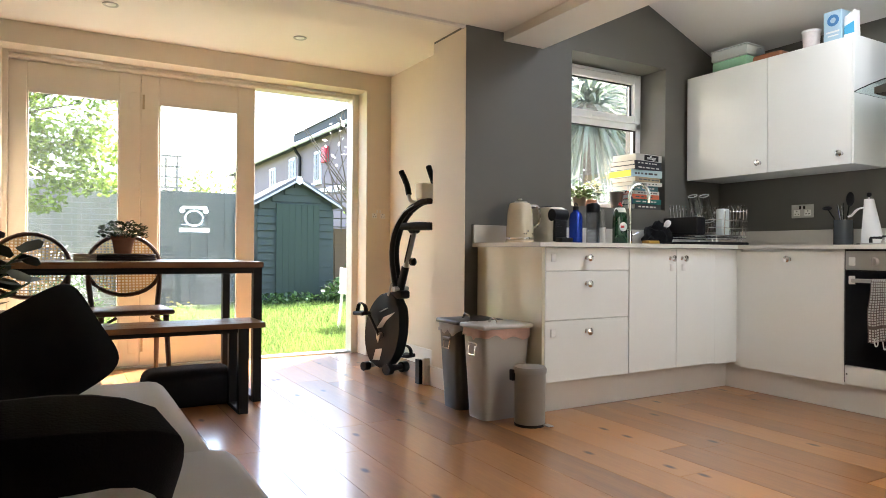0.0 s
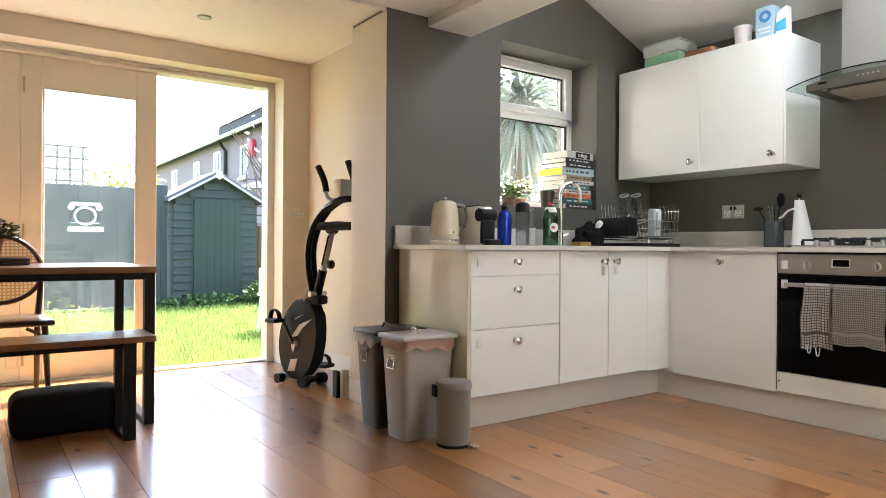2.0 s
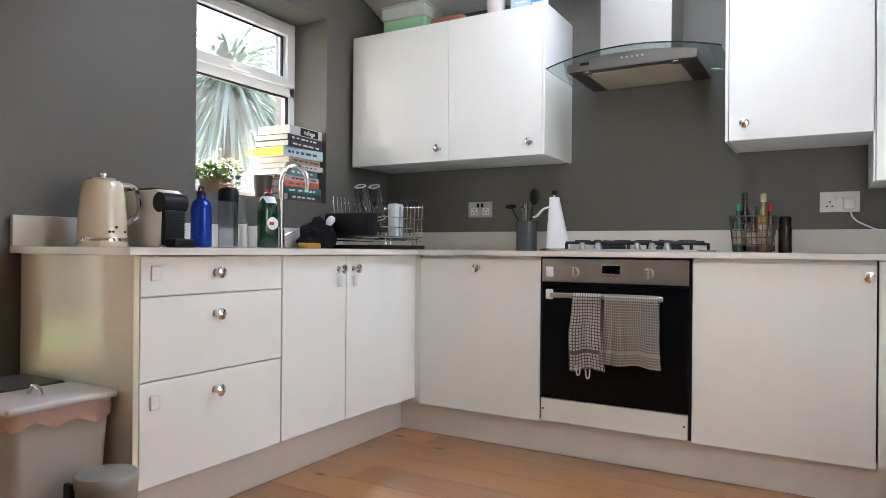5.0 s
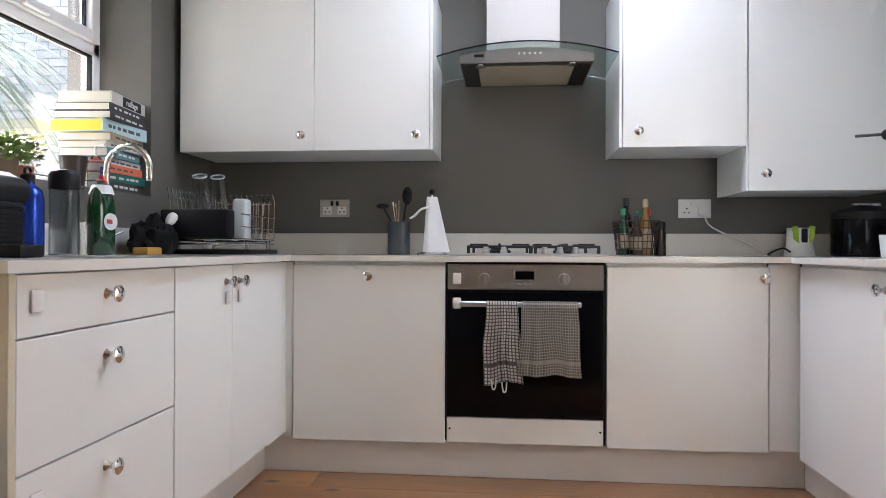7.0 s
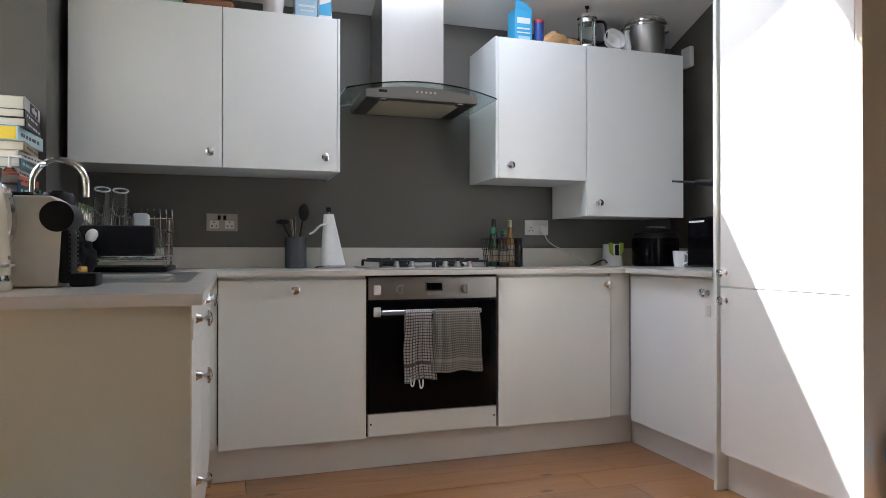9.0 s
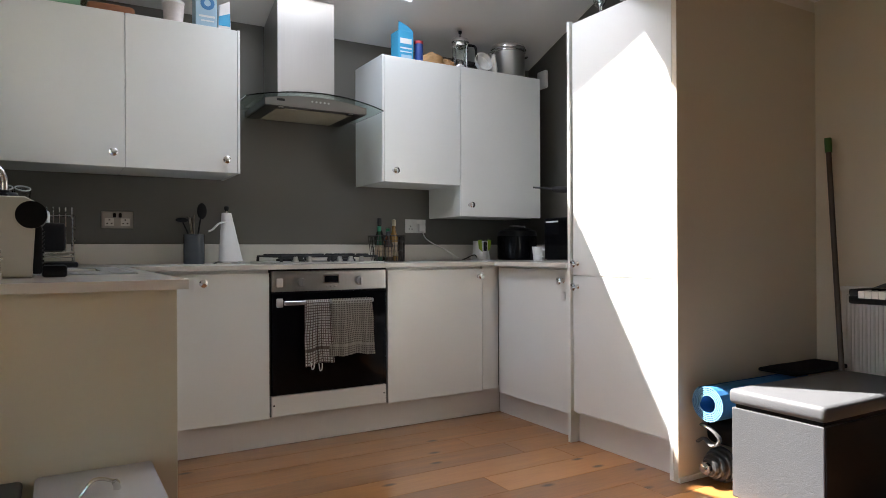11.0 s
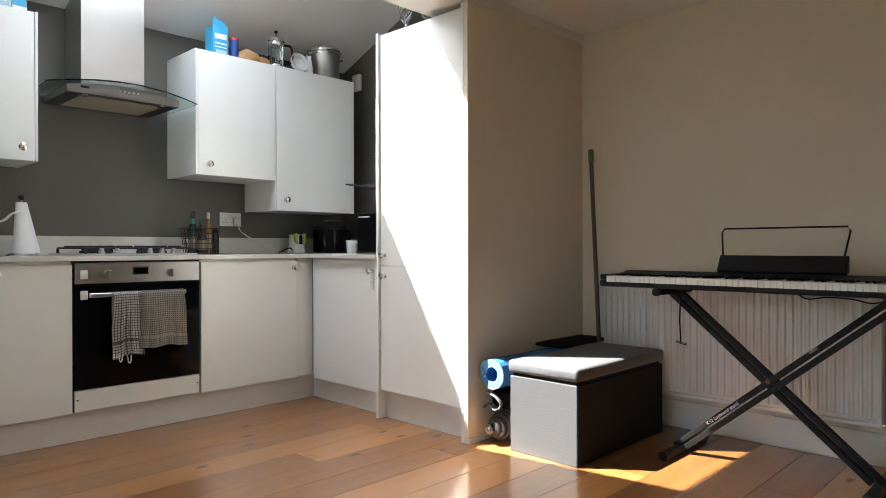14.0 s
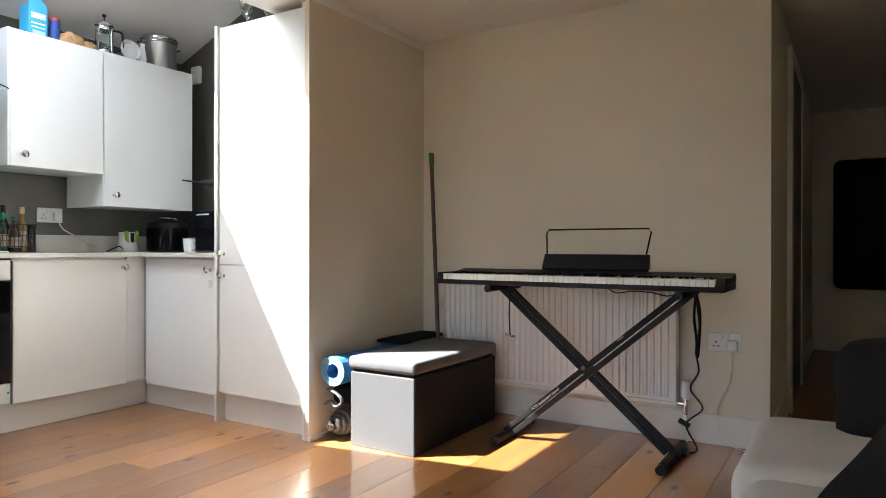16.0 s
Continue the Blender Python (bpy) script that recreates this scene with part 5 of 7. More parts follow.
# ---- on the worktop ----
WT = 0.8645
CREAMP = mat("cream_enamel", (0.66, 0.58, 0.43), 0.25, var=0.03, coat=0.4)
ke = thing("kettle", "cream enamel electric kettle with chrome details", "kettle", (2.405, 3.155, WT))
part("base", lathe([(0.078, 0), (0.08, 0.006), (0.078, 0.018), (0, 0.019)], 28, cap=False), CREAMP, ke, "", True)
part("band", lathe([(0.0765, 0.018), (0.078, 0.020), (0.077, 0.030), (0.0765, 0.031)], 28), CHROME, ke, "chrome base band", True)
bd = part("body", lathe([(0.0765, 0.031), (0.0755, 0.08), (0.069, 0.17), (0.061, 0.212), (0.054, 0.222), (0, 0.223)], 28, cap=False), CREAMP, ke, "", True)
part("lid", lathe([(0.052, 0.222), (0.048, 0.229), (0.03, 0.233), (0, 0.234)], 24, cap=False), CHROME, ke, "chrome lid", True)
part("lid_knob", lathe([(0.008, 0.232), (0.014, 0.24), (0.012, 0.247), (0, 0.248)], 16, cap=False), CHROME, ke, "", True)
part("handle", tube(curve_points([(0.05, -0.026, 0.212), (0.085, -0.044, 0.205), (0.10, -0.052, 0.16), (0.096, -0.05, 0.11), (0.066, -0.036, 0.08)], 6), 0.0095, 8), CHROME, ke, "curved chrome handle", True)
part("water_gauge", box(-0.006, 0.006, -0.0775, -0.068, 0.06, 0.07, 0.002, 1), CHROME, ke)
for x in (-0.025, -0.012, 0.03):
    part("switch", rod((x, -0.079, 0.05), (x, -0.070, 0.05), 0.004, 8), CHROME, ke)

cm = thing("coffee_machine", "small cream and black capsule coffee machine", "coffee machine", (2.57, 3.12, WT))
prof_ = [(0.13, 0.0), (0.135, 0.15), (0.11, 0.19), (0.08, 0.2), (-0.085, 0.2), (-0.112, 0.185), (-0.10, 0.0)]
part("body", prism(prof_, 0.092, "x", (-0.046, 0, 0), 0.008), mat("ivory_plastic", (0.76, 0.73, 0.65), 0.3, var=0.03), cm, "cream plastic shell", True)
part("front", box(-0.042, 0.042, -0.122, -0.098, 0.008, 0.13, 0.008, 2), BLACK, cm, "ribbed black front", True)
for i in range(10):
    part("rib", box(-0.040, 0.040, -0.1245, -0.121, 0.018 + i * 0.0105, 0.0225 + i * 0.0105), BLACK, cm)
part("brew_head", rod((-0.047, -0.098, 0.155), (0.047, -0.098, 0.155), 0.034, 24), BLACK, cm, "round black brew head", True)
part("lever", box(-0.034, 0.034, -0.05, 0.10, 0.200, 0.208, 0.003, 1), BLACK, cm, "flat black lever")
part("drip_tray", box(-0.040, 0.040, -0.175, -0.12, 0.0, 0.03, 0.006, 2), BLACK, cm, "drip tray", True)

bb = thing("water_bottle", "shiny blue metal drinking bottle with a black cap", "bottle", (2.785, 3.125, WT))
part("body", lathe([(0.035, 0), (0.039, 0.006), (0.039, 0.15), (0.033, 0.175), (0.017, 0.19), (0.016, 0.2), (0, 0.2)], 24, cap=False), mat("blue_metal", (0.012, 0.05, 0.38), 0.22, 0.55, var=0.05), bb, "", True)
part("cap", lathe([(0.017, 0.196), (0.018, 0.213), (0.014, 0.218), (0, 0.218)], 20, cap=False), BLACK, bb, "", True)
part("loop", tube([(0.011 * math.cos(a), 0, 0.224 + 0.011 * math.sin(a)) for a in [2 * math.pi * i / 14 for i in range(14)]], 0.004, 6, True), BLACK, bb, "", True)
cbt = thing("shaker_bottle", "translucent plastic shaker bottle with a dark lid", "bottle", (2.895, 3.10, WT))
SMOKE = glass("smoky_plastic", (0.70, 0.73, 0.76), 0.15, 1.3)
part("body", lathe([(0.036, 0), (0.038, 0.005), (0.038, 0.18), (0.037, 0.19), (0.034, 0.19), (0.034, 0.008), (0, 0.008)], 24, cap=False), SMOKE, cbt, "", True)
part("lid", lathe([(0.040, 0.185), (0.040, 0.225), (0.034, 0.235), (0, 0.236)], 24, cap=False), BLACK, cbt, "dark screw lid", True)
part("flap", box(-0.012, 0.03, -0.016, 0.016, 0.225, 0.242, 0.005, 2), BLACK, cbt)
pbg = thing("clear_bottle", "clear crumpled plastic bottle on the worktop", "bottle", (2.99, 3.13, WT))
part("body", lathe([(0.026, 0), (0.028, 0.01), (0.022, 0.06), (0.027, 0.10), (0.018, 0.15), (0.02, 0.2), (0.008, 0.215), (0, 0.215)], 16, cap=False), CLEAR, pbg, "", True)

fl = thing("washing_up_liquid", "green washing-up liquid bottle with a red cap", "bottle", (3.19, 3.18, WT))
bmf = lathe([(0.033, 0), (0.036, 0.006), (0.036, 0.13), (0.030, 0.165), (0.017, 0.19), (0.015, 0.2), (0, 0.2)], 24, cap=False)
bmf.transform(Matrix.Diagonal((1.3, 0.85, 1.05, 1)))
part("body", bmf, mat("dark_green_liquid", (0.006, 0.045, 0.016), 0.12, var=0.1, coat=0.6), fl, "", True)
part("neck_label", lathe([(0.0335, 0.172), (0.0275, 0.192), (0.0235, 0.198)], 20, cap=False), WPLAST, fl, "", True)
part("cap", lathe([(0.014, 0.198), (0.014, 0.21), (0.008, 0.216), (0.007, 0.226), (0, 0.227)], 16, cap=False), mat("red_plastic", (0.50, 0.015, 0.02), 0.35), fl, "red cap", True)
lb = lathe([(0.024, 0), (0.024, 0.001), (0, 0.0012)], 22, cap=False)
lb.transform(pose(-0.006, -0.0312, 0.095, 90, 0, -12))
part("label", lb, WPLAST, fl, "round white label")
part("label_bar", box(-0.024, 0.012, -0.0335, -0.032, 0.089, 0.101), mat("red_ink", (0.45, 0.03, 0.03), 0.5), fl)

fl.matrix_basis = fl.matrix_basis @ Matrix.Scale(1.15, 4)

tap = thing("kitchen_tap", "chrome swan-neck kitchen mixer tap", "tap", (3.379, 3.283, WT))
part("base", lathe([(0.024, 0), (0.024, 0.006), (0.017, 0.01), (0.016, 0.09), (0.011, 0.095)], 20), CHROME, tap, "", True)
arc_ = [(0, 0, 0.09), (0, 0, 0.28)] + [(0, -0.08 + 0.08 * math.cos(a), 0.305 + 0.08 * math.sin(a)) for a in [math.pi * i / 12 for i in range(13)]] + [(0, -0.161, 0.262)]
part("spout", tube(arc_, 0.0115, 12), CHROME, tap, "curved chrome spout", True)
part("lever", tube([(0.012, 0, 0.06), (0.045, -0.01, 0.075), (0.075, -0.015, 0.085)], 0.005, 8), CHROME, tap, "", True)

# on the sill
SZ = WZ0 + 0.005
bk = None
BOOKS = [(0.036, (0.05, 0.05, 0.05), 0.26, 0.20), (0.034, (0.02, 0.16, 0.14), 0.25, 0.19), (0.030, (0.62, 0.15, 0.07), 0.25, 0.19), (0.026, (0.62, 0.60, 0.56), 0.24, 0.17), (0.034, (0.10, 0.22, 0.23), 0.24, 0.18), (0.024, (0.60, 0.58, 0.52), 0.26, 0.19),
         (0.032, (0.35, 0.27, 0.17), 0.25, 0.20), (0.048, (0.42, 0.58, 0.60), 0.28, 0.21), (0.030, (0.03, 0.03, 0.04), 0.27, 0.21), (0.030, (0.02, 0.02, 0.03), 0.27, 0.20), (0.046, (0.55, 0.53, 0.50), 0.26, 0.20)]
PAPER = mat("book_pages", (0.66, 0.63, 0.56), 0.9, var=0.12, scale=4, fine=300, stretch=(1, 1, 30))
YEL = mat("yellow_paper", (0.75, 0.55, 0.05), 0.8)
z = SZ
rnd = random.Random(11)
for i, (h, c, w_, d_) in enumerate(BOOKS):
    dx, dy = rnd.uniform(-0.012, 0.012), rnd.uniform(-0.006, 0.006)
    b_ = thing("book", "paperback and hardback book in the stack on the sill", "book", (3.605 + dx, 3.445 + dy, z), rnd.uniform(-5, 5), "books on the sill")
    cov = mat("book_cover", c, 0.5, var=0.1)
    part("page_block", box(-w_ / 2, w_ / 2 - 0.004, -d_ / 2 + 0.004, d_ / 2, 0.003, h - 0.003), YEL if i == 7 else PAPER, b_)
    bm = box(-w_ / 2 - 0.002, w_ / 2, -d_ / 2, d_ / 2, 0, 0.0028)
    box(-w_ / 2 - 0.002, w_ / 2, -d_ / 2, d_ / 2, h - 0.0028, h - 0.0002, bm=bm)
    box(-w_ / 2 - 0.002, w_ / 2, -d_ / 2 - 0.002, -d_ / 2 + 0.002, 0, h - 0.0002, bm=bm)
    part("cover", bm, cov, b_)
    ink = mat("spine_print", (0.7, 0.68, 0.62) if sum(c) < 0.6 else (0.08, 0.08, 0.08), 0.6)
    if i == 10:
        words("title", "ruffage", 0.034, pose(0.02, -d_ / 2 - 0.0036, h / 2, 90, 0, 0), WPLAST, b_)
        part("print_block", box(-0.05, 0.095, -d_ / 2 - 0.0028, -d_ / 2 - 0.0018, 0.004, h - 0.004), BLACK, b_)
    else:
        x = -w_ / 2 + 0.03
        while x < w_ / 2 - 0.05:
            L = rnd.uniform(0.012, 0.04)
            part("print_bar", box(x, x + L, -d_ / 2 - 0.0026, -d_ / 2 - 0.0019, h * 0.36, h * 0.62), ink, b_)
            x += L + rnd.uniform(0.006, 0.02)
    z += h
sp_ = thing("sill_plant", "small trailing green plant in a pot on the sill", "plant", (3.10, 3.45, SZ))
part("pot", lathe([(0.034, 0), (0.045, 0.065), (0.047, 0.07), (0.04, 0.07), (0, 0.062)], 18, cap=False), mat("brown_pot", (0.16, 0.11, 0.07), 0.6), sp_, "", True)
part("leaves", leafy(bmesh.new(), (0, 0, 0.05), 420, 0.085, 0.10, 0.03, 21), mat("lime_leaf", (0.13, 0.20, 0.035), 0.5, var=0.35, scale=30), sp_, "fine light green leaves")
sp2 = thing("sill_plant", "flowering plant with pale yellow blooms on the sill", "plant", (3.24, 3.50, SZ))
part("pot", lathe([(0.03, 0), (0.04, 0.055), (0.036, 0.06), (0, 0.055)], 18, cap=False), TERRA, sp2, "", True)
part("leaves", leafy(bmesh.new(), (0, 0, 0.06), 160, 0.07, 0.12, 0.028, 22), LEAF_D, sp2, "green leaves")
part("blooms", leafy(bmesh.new(), (0, 0, 0.10), 90, 0.07, 0.09, 0.022, 23), mat("pale_bloom", (0.72, 0.64, 0.36), 0.7), sp2, "pale yellow flowers")
cu = thing("sill_cup", "dark brown tumbler on the window sill", "cup", (3.395, 3.42, SZ))
part("cup", lathe([(0.036, 0), (0.047, 0.112), (0.044, 0.112), (0.034, 0.006), (0, 0.006)], 22, cap=False), mat("dark_ceramic", (0.055, 0.042, 0.035), 0.35), cu, "", True)
sd = thing("soap_dispenser", "clear hand soap bottle with a white pump", "soap dispenser", (3.442, 3.365, SZ))
part("bottle", lathe([(0.026, 0), (0.028, 0.008), (0.028, 0.10), (0.012, 0.12), (0, 0.12)], 18, cap=False), SMOKE, sd, "", True)
part("pump", tube([(0, 0, 0.118), (0, 0, 0.155), (0.0, -0.035, 0.158)], 0.006, 8), WPLAST, sd, "white pump", True)
part("label", box(-0.016, 0.016, -0.0295, -0.0275, 0.03, 0.08), mat("navy_label", (0.02, 0.05, 0.16), 0.5), sd)

# dish rack
EDGE_GLINT = mat("glass_edge_glint", (0.55, 0.58, 0.58), 0.12, var=0.1)
rk = thing("dish_rack", "chrome wire dish rack with glasses and a black caddy", "dish rack", (3.84, 3.05, WT))
RX, RYY, RZ = 0.185, 0.145, 0.105
part("tray", box(-0.20, 0.20, -0.16, 0.16, 0.002, 0.022, 0.006, 2), BLACK, rk, "black drip tray", True)
for zz in (0.044, 0.062):
    part("rail", tube([(-RX, -RYY, zz), (RX, -RYY, zz), (RX + 0.02, RYY, zz), (-RX - 0.02, RYY, zz)], 0.0042, 6, True), CHROME, rk, "", True)
for s in (-1, 1):
    for x in (-0.12, 0.12):
        part("foot", tube([(x - 0.02, s * RYY, 0.06), (x - 0.02, s * RYY, 0.022), (x + 0.02, s * RYY, 0.022), (x + 0.02, s * RYY, 0.06)], 0.003, 6), CHROME, rk, "", True)
for i in range(13):
    x = -RX + 2 * RX * i / 12
    part("wire", tube([(x, -RYY, 0.06), (x, -RYY + 0.02, 0.056), (x, RYY - 0.02, 0.056), (x + 0.006, RYY + 0.01, 0.265)], 0.0031, 5), CHROME, rk, "", True)
part("rail", tube([(RX + 0.012, -RYY, 0.225), (RX + 0.012, RYY, 0.225)], 0.0035, 6), CHROME, rk, "", True)
for zz in (0.11, 0.16):
    part("rail", tube([(-RX, -RYY - 0.004, zz), (RX + 0.012, -RYY - 0.004, zz)], 0.003, 6), CHROME, rk, "", True)
for i in range(4):
    x = RX - 0.07 * i
    part("wire", tube([(x, -RYY, 0.06), (x, -RYY - 0.004, 0.215)], 0.003, 5), CHROME, rk, "", True)
for i in range(13):
    y = -RYY + 2 * RYY * i / 12
    part("wire", tube([(RX, y, 0.06), (RX + 0.012, y, 0.235), (RX - 0.012, y, 0.262)], 0.0031, 5), CHROME, rk, "", True)
part("caddy", box(-0.245, -0.160, -0.115, 0.155, 0.066, 0.178, 0.012, 2), BLACK, rk, "black cutlery caddy", True)
tb_ = thing("plastic_tub", "frosted plastic tub drying in the rack", "container", (3.95, 3.02, WT + 0.062))
part("tub", box(-0.035, 0.035, -0.03, 0.03, 0, 0.18, 0.012, 3), mat("frosted_plastic", (0.62, 0.68, 0.68), 0.3), tb_, "", True)
for x, y in ((3.885, 3.165), (3.925, 3.105)):
    g_ = thing("glass_tumbler", "tall clear glass standing upside down in the dish rack", "glass", (x, y, WT + 0.185), group="glasses in the rack")
    bm = lathe([(0.036, 0), (0.0345, 0.01), (0.030, 0.175), (0.027, 0.19), (0.022, 0.191), (0.018, 0.182), (0, 0.180)], 24, cap=False)
    bm.transform(pose(0, 0, -0.03, 6, -24, 0))
    part("glass", bm, CLEAR, g_, "", True)
    # Opaque pale rings paint the bright outline that clear glass edges show.
    for q, h in ((0.0275, 0.189), (0.034, 0.012)):
        bm = tube([(q * math.cos(2 * math.pi * i / 24), q * math.sin(2 * math.pi * i / 24), h) for i in range(24)], 0.0032, 6, True)
        bm.transform(pose(0, 0, -0.03, 6, -24, 0))
        part("thick_edge", bm, EDGE_GLINT, g_, "pale ring painting the bright outline of the glass edge", True)
for x, y in ((3.99, 2.96), (3.70, 3.10)):
    g_ = thing("glass_tumbler", "short clear glass drying in the dish rack", "glass", (x, y, WT + 0.065), group="glasses in the rack")
    part("glass", lathe([(0.030, 0), (0.034, 0.11), (0.031, 0.11), (0.028, 0.006), (0, 0.006)], 18, cap=False), CLEAR, g_, "", True)
gl = thing("dishcloth_pile", "heap of black cloths and gloves beside the sink", "cloth", (3.545, 3.20, WT))
bm = bmesh.new()
bmesh.ops.create_icosphere(bm, subdivisions=4, radius=1)
for v in bm.verts:
    v.co = Vector((v.co.x * 0.105, v.co.y * 0.075, max(0, v.co.z * 0.085 + 0.05))) * (1 + 0.30 * noise.noise(v.co * 2.2) + 0.1 * noise.noise(v.co * 6))
    v.co.z = max(0.0, v.co.z)
part("cloth", bm, BLKF, gl, "", True)
br_ = thing("scrub_brush", "white dish brush resting on the cloths", "brush", (3.555, 3.15, WT + 0.115))
bm = lathe([(0.010, 0), (0.019, 0.018), (0.019, 0.038), (0.012, 0.05), (0, 0.052)], 16, cap=False)
bm.transform(pose(0, 0, 0, 20, 30, 0))
part("head", bm, WPLAST, br_, "", True)
spg = thing("sponge", "yellow kitchen sponge beside the tap", "sponge", (3.45, 3.17, WT))
part("sponge", box(-0.05, 0.05, -0.03, 0.03, 0, 0.028, 0.006, 2), mat("sponge_yellow", (0.48, 0.27, 0.05), 0.95, var=0.2, bump=0.6, fine=200), spg, "", True)

# beside the hob
up = thing("utensil_pot", "dark blue-grey pot of kitchen utensils", "utensil pot", (4.155, 2.36, WT))
part("pot", lathe([(0.05, 0), (0.052, 0.004), (0.052, 0.15), (0.048, 0.15), (0.047, 0.01), (0, 0.01)], 24, cap=False), mat("slate_blue_enamel", (0.055, 0.065, 0.075), 0.25, coat=0.3), up, "", True)
for tx, ty, L, kind in ((-0.10, 0.12, 0.07, 0), (-0.02, 0.05, 0.09, 1), (0.0, 0.0, 0.10, 1), (0.0, -0.07, 0.12, 2), (0.02, 0.03, 0.085, 1)):
    tip = Vector((tx * 0.5, ty * 0.55, 0.15 + L))
    k = part("utensil", tube([(tx * 0.1, ty * 0.1, 0.03), (tx * 0.3, ty * 0.3, 0.16), tip], 0.004, 6), CHROME if kind == 1 else BLACK, up, "kitchen utensil", True)
    if kind != 1:
        bm = bmesh.new()
        bmesh.ops.create_uvsphere(bm, u_segments=12, v_segments=8, radius=1)
        bm.transform(Matrix.Translation(tip) @ Matrix.Diagonal((0.008, 0.03 if kind == 0 else 0.024, 0.012 if kind == 0 else 0.042, 1)))
        part("spoon_head", bm, BLACK, k, "", True)
pt = thing("kitchen_roll", "nearly finished paper towel roll on a chrome stand", "kitchen roll", (4.13, 2.205, WT))
part("base", lathe([(0.07, 0), (0.07, 0.006), (0.062, 0.012), (0, 0.013)], 28, cap=False), CHROME, pt, "", True)
part("post", rod((0, 0, 0.01), (0, 0, 0.275), 0.006, 10), CHROME, pt, "", True)
part("finial", lathe([(0.006, 0.272), (0.013, 0.28), (0.012, 0.295), (0, 0.30)], 14, cap=False), BLACK, pt, "", True)
PAPERT = mat("paper_towel", (0.80, 0.80, 0.79), 0.95, var=0.04, scale=30, bump=0.4, fine=260)
bm = bmesh.new()
n = 30
A = [bm.verts.new(((0.036 + 0.02 * max(0, -math.sin(2 * math.pi * i / n))) * math.cos(2 * math.pi * i / n), (0.040 + 0.042 * max(0, -math.sin(2 * math.pi * i / n))) * math.sin(2 * math.pi * i / n), 0.014)) for i in range(n)]
B = [bm.verts.new((0.024 * math.cos(2 * math.pi * i / n), 0.024 * math.sin(2 * math.pi * i / n), 0.262)) for i in range(n)]
for i in range(n):
    bm.faces.new((A[i], A[(i + 1) % n], B[(i + 1) % n], B[i]))
bm.faces.new(B)
roll_ = part("roll", bm, PAPERT, pt, "thin white paper roll", True)
part("loose_sheet", tube(curve_points([(-0.02, 0.01, 0.215), (-0.03, 0.045, 0.205), (-0.03, 0.075, 0.175), (-0.028, 0.095, 0.165)], 5), 0.014, 8, flat=0.35), PAPERT, roll_, "torn paper end", True)

bs = thing("wire_basket", "black wire basket of oil and sauce bottles", "basket", (4.08, 1.315, WT))
WIRE = mat("dark_wire", (0.04, 0.035, 0.03), 0.45, 0.6)
BW, BD, BH = 0.085, 0.07, 0.145
for i in range(6):
    zz = 0.004 + BH * i / 5
    f = 0.82 + 0.18 * i / 5
    part("wire_ring", tube([(-BD * f, -BW * f, zz), (BD * f, -BW * f, zz), (BD * f, BW * f, zz), (-BD * f, BW * f, zz)], 0.0032 if i == 5 else 0.002, 6, True), WIRE, bs, "", True)
for i in range(9):
    u = -1 + 2 * i / 8
    for s in (-1, 1):
        part("wire", tube([(s * BD * 0.82, u * BW * 0.82, 0.004), (s * BD, u * BW, BH + 0.004)], 0.0018, 5), WIRE, bs, "", True)
for i in range(6):
    u = -1 + 2 * i / 5
    for s in (-1, 1):
        part("wire", tube([(u * BD * 0.82, s * BW * 0.82, 0.004), (u * BD, s * BW, BH + 0.004)], 0.0018, 5), WIRE, bs, "", True)
part("floor_wire", box(-BD * 0.8, BD * 0.8, -BW * 0.8, BW * 0.8, 0.002, 0.005), WIRE, bs)
for x, y, r, h, c, cap_ in ((-0.02, 0.055, 0.024, 0.20, (0.01, 0.05, 0.02), (0.02, 0.2, 0.1)), (0.02, 0.035, 0.026, 0.25, (0.012, 0.012, 0.012), (0.02, 0.02, 0.02)), (-0.025, 0.0, 0.026, 0.17, (0.05, 0.03, 0.02), (0.05, 0.05, 0.06)), (-0.02, -0.038, 0.024, 0.24, (0.24, 0.13, 0.03), (0.45, 0.38, 0.24)), (0.025, -0.02, 0.024, 0.19, (0.30, 0.09, 0.03), (0.02, 0.25, 0.10)), (0.03, -0.06, 0.02, 0.20, (0.14, 0.06, 0.02), (0.50, 0.04, 0.03))):
    b_ = thing("sauce_bottle", "bottle of oil or sauce standing in the wire basket", "bottle", (4.08 + x, 1.315 + y, WT + 0.006), group="bottles in the basket")
    part("body", lathe([(r * 0.95, 0), (r, 0.004), (r, h * 0.55), (r * 0.42, h * 0.74), (r * 0.4, h * 0.86), (0, h * 0.86)], 18, cap=False), mat("bottle_glass", c, 0.12, coat=0.5), b_, "", True)
    part("cap", lathe([(r * 0.5, h * 0.84), (r * 0.5, h * 0.98), (0, h)], 14, cap=False), mat("bottle_cap", cap_, 0.4), b_, "", True)
    part("label", lathe([(r * 1.02, h * 0.12), (r * 1.02, h * 0.45)], 18, cap=False), mat("bottle_label", (0.26, 0.20, 0.13), 0.6, var=0.5, scale=60), b_, "", True)

pm_ = thing("pepper_mill", "dark brown glass jar with a black lid beside the basket", "jar", (4.13, 1.20, WT))
part("body", lathe([(0.024, 0), (0.026, 0.004), (0.026, 0.10), (0.022, 0.115), (0, 0.115)], 20, cap=False), mat("brown_jar", (0.03, 0.02, 0.014), 0.15, coat=0.4), pm_, "", True)
part("lid", lathe([(0.023, 0.112), (0.024, 0.145), (0.02, 0.15), (0, 0.151)], 20, cap=False), BLACK, pm_, "black lid", True)

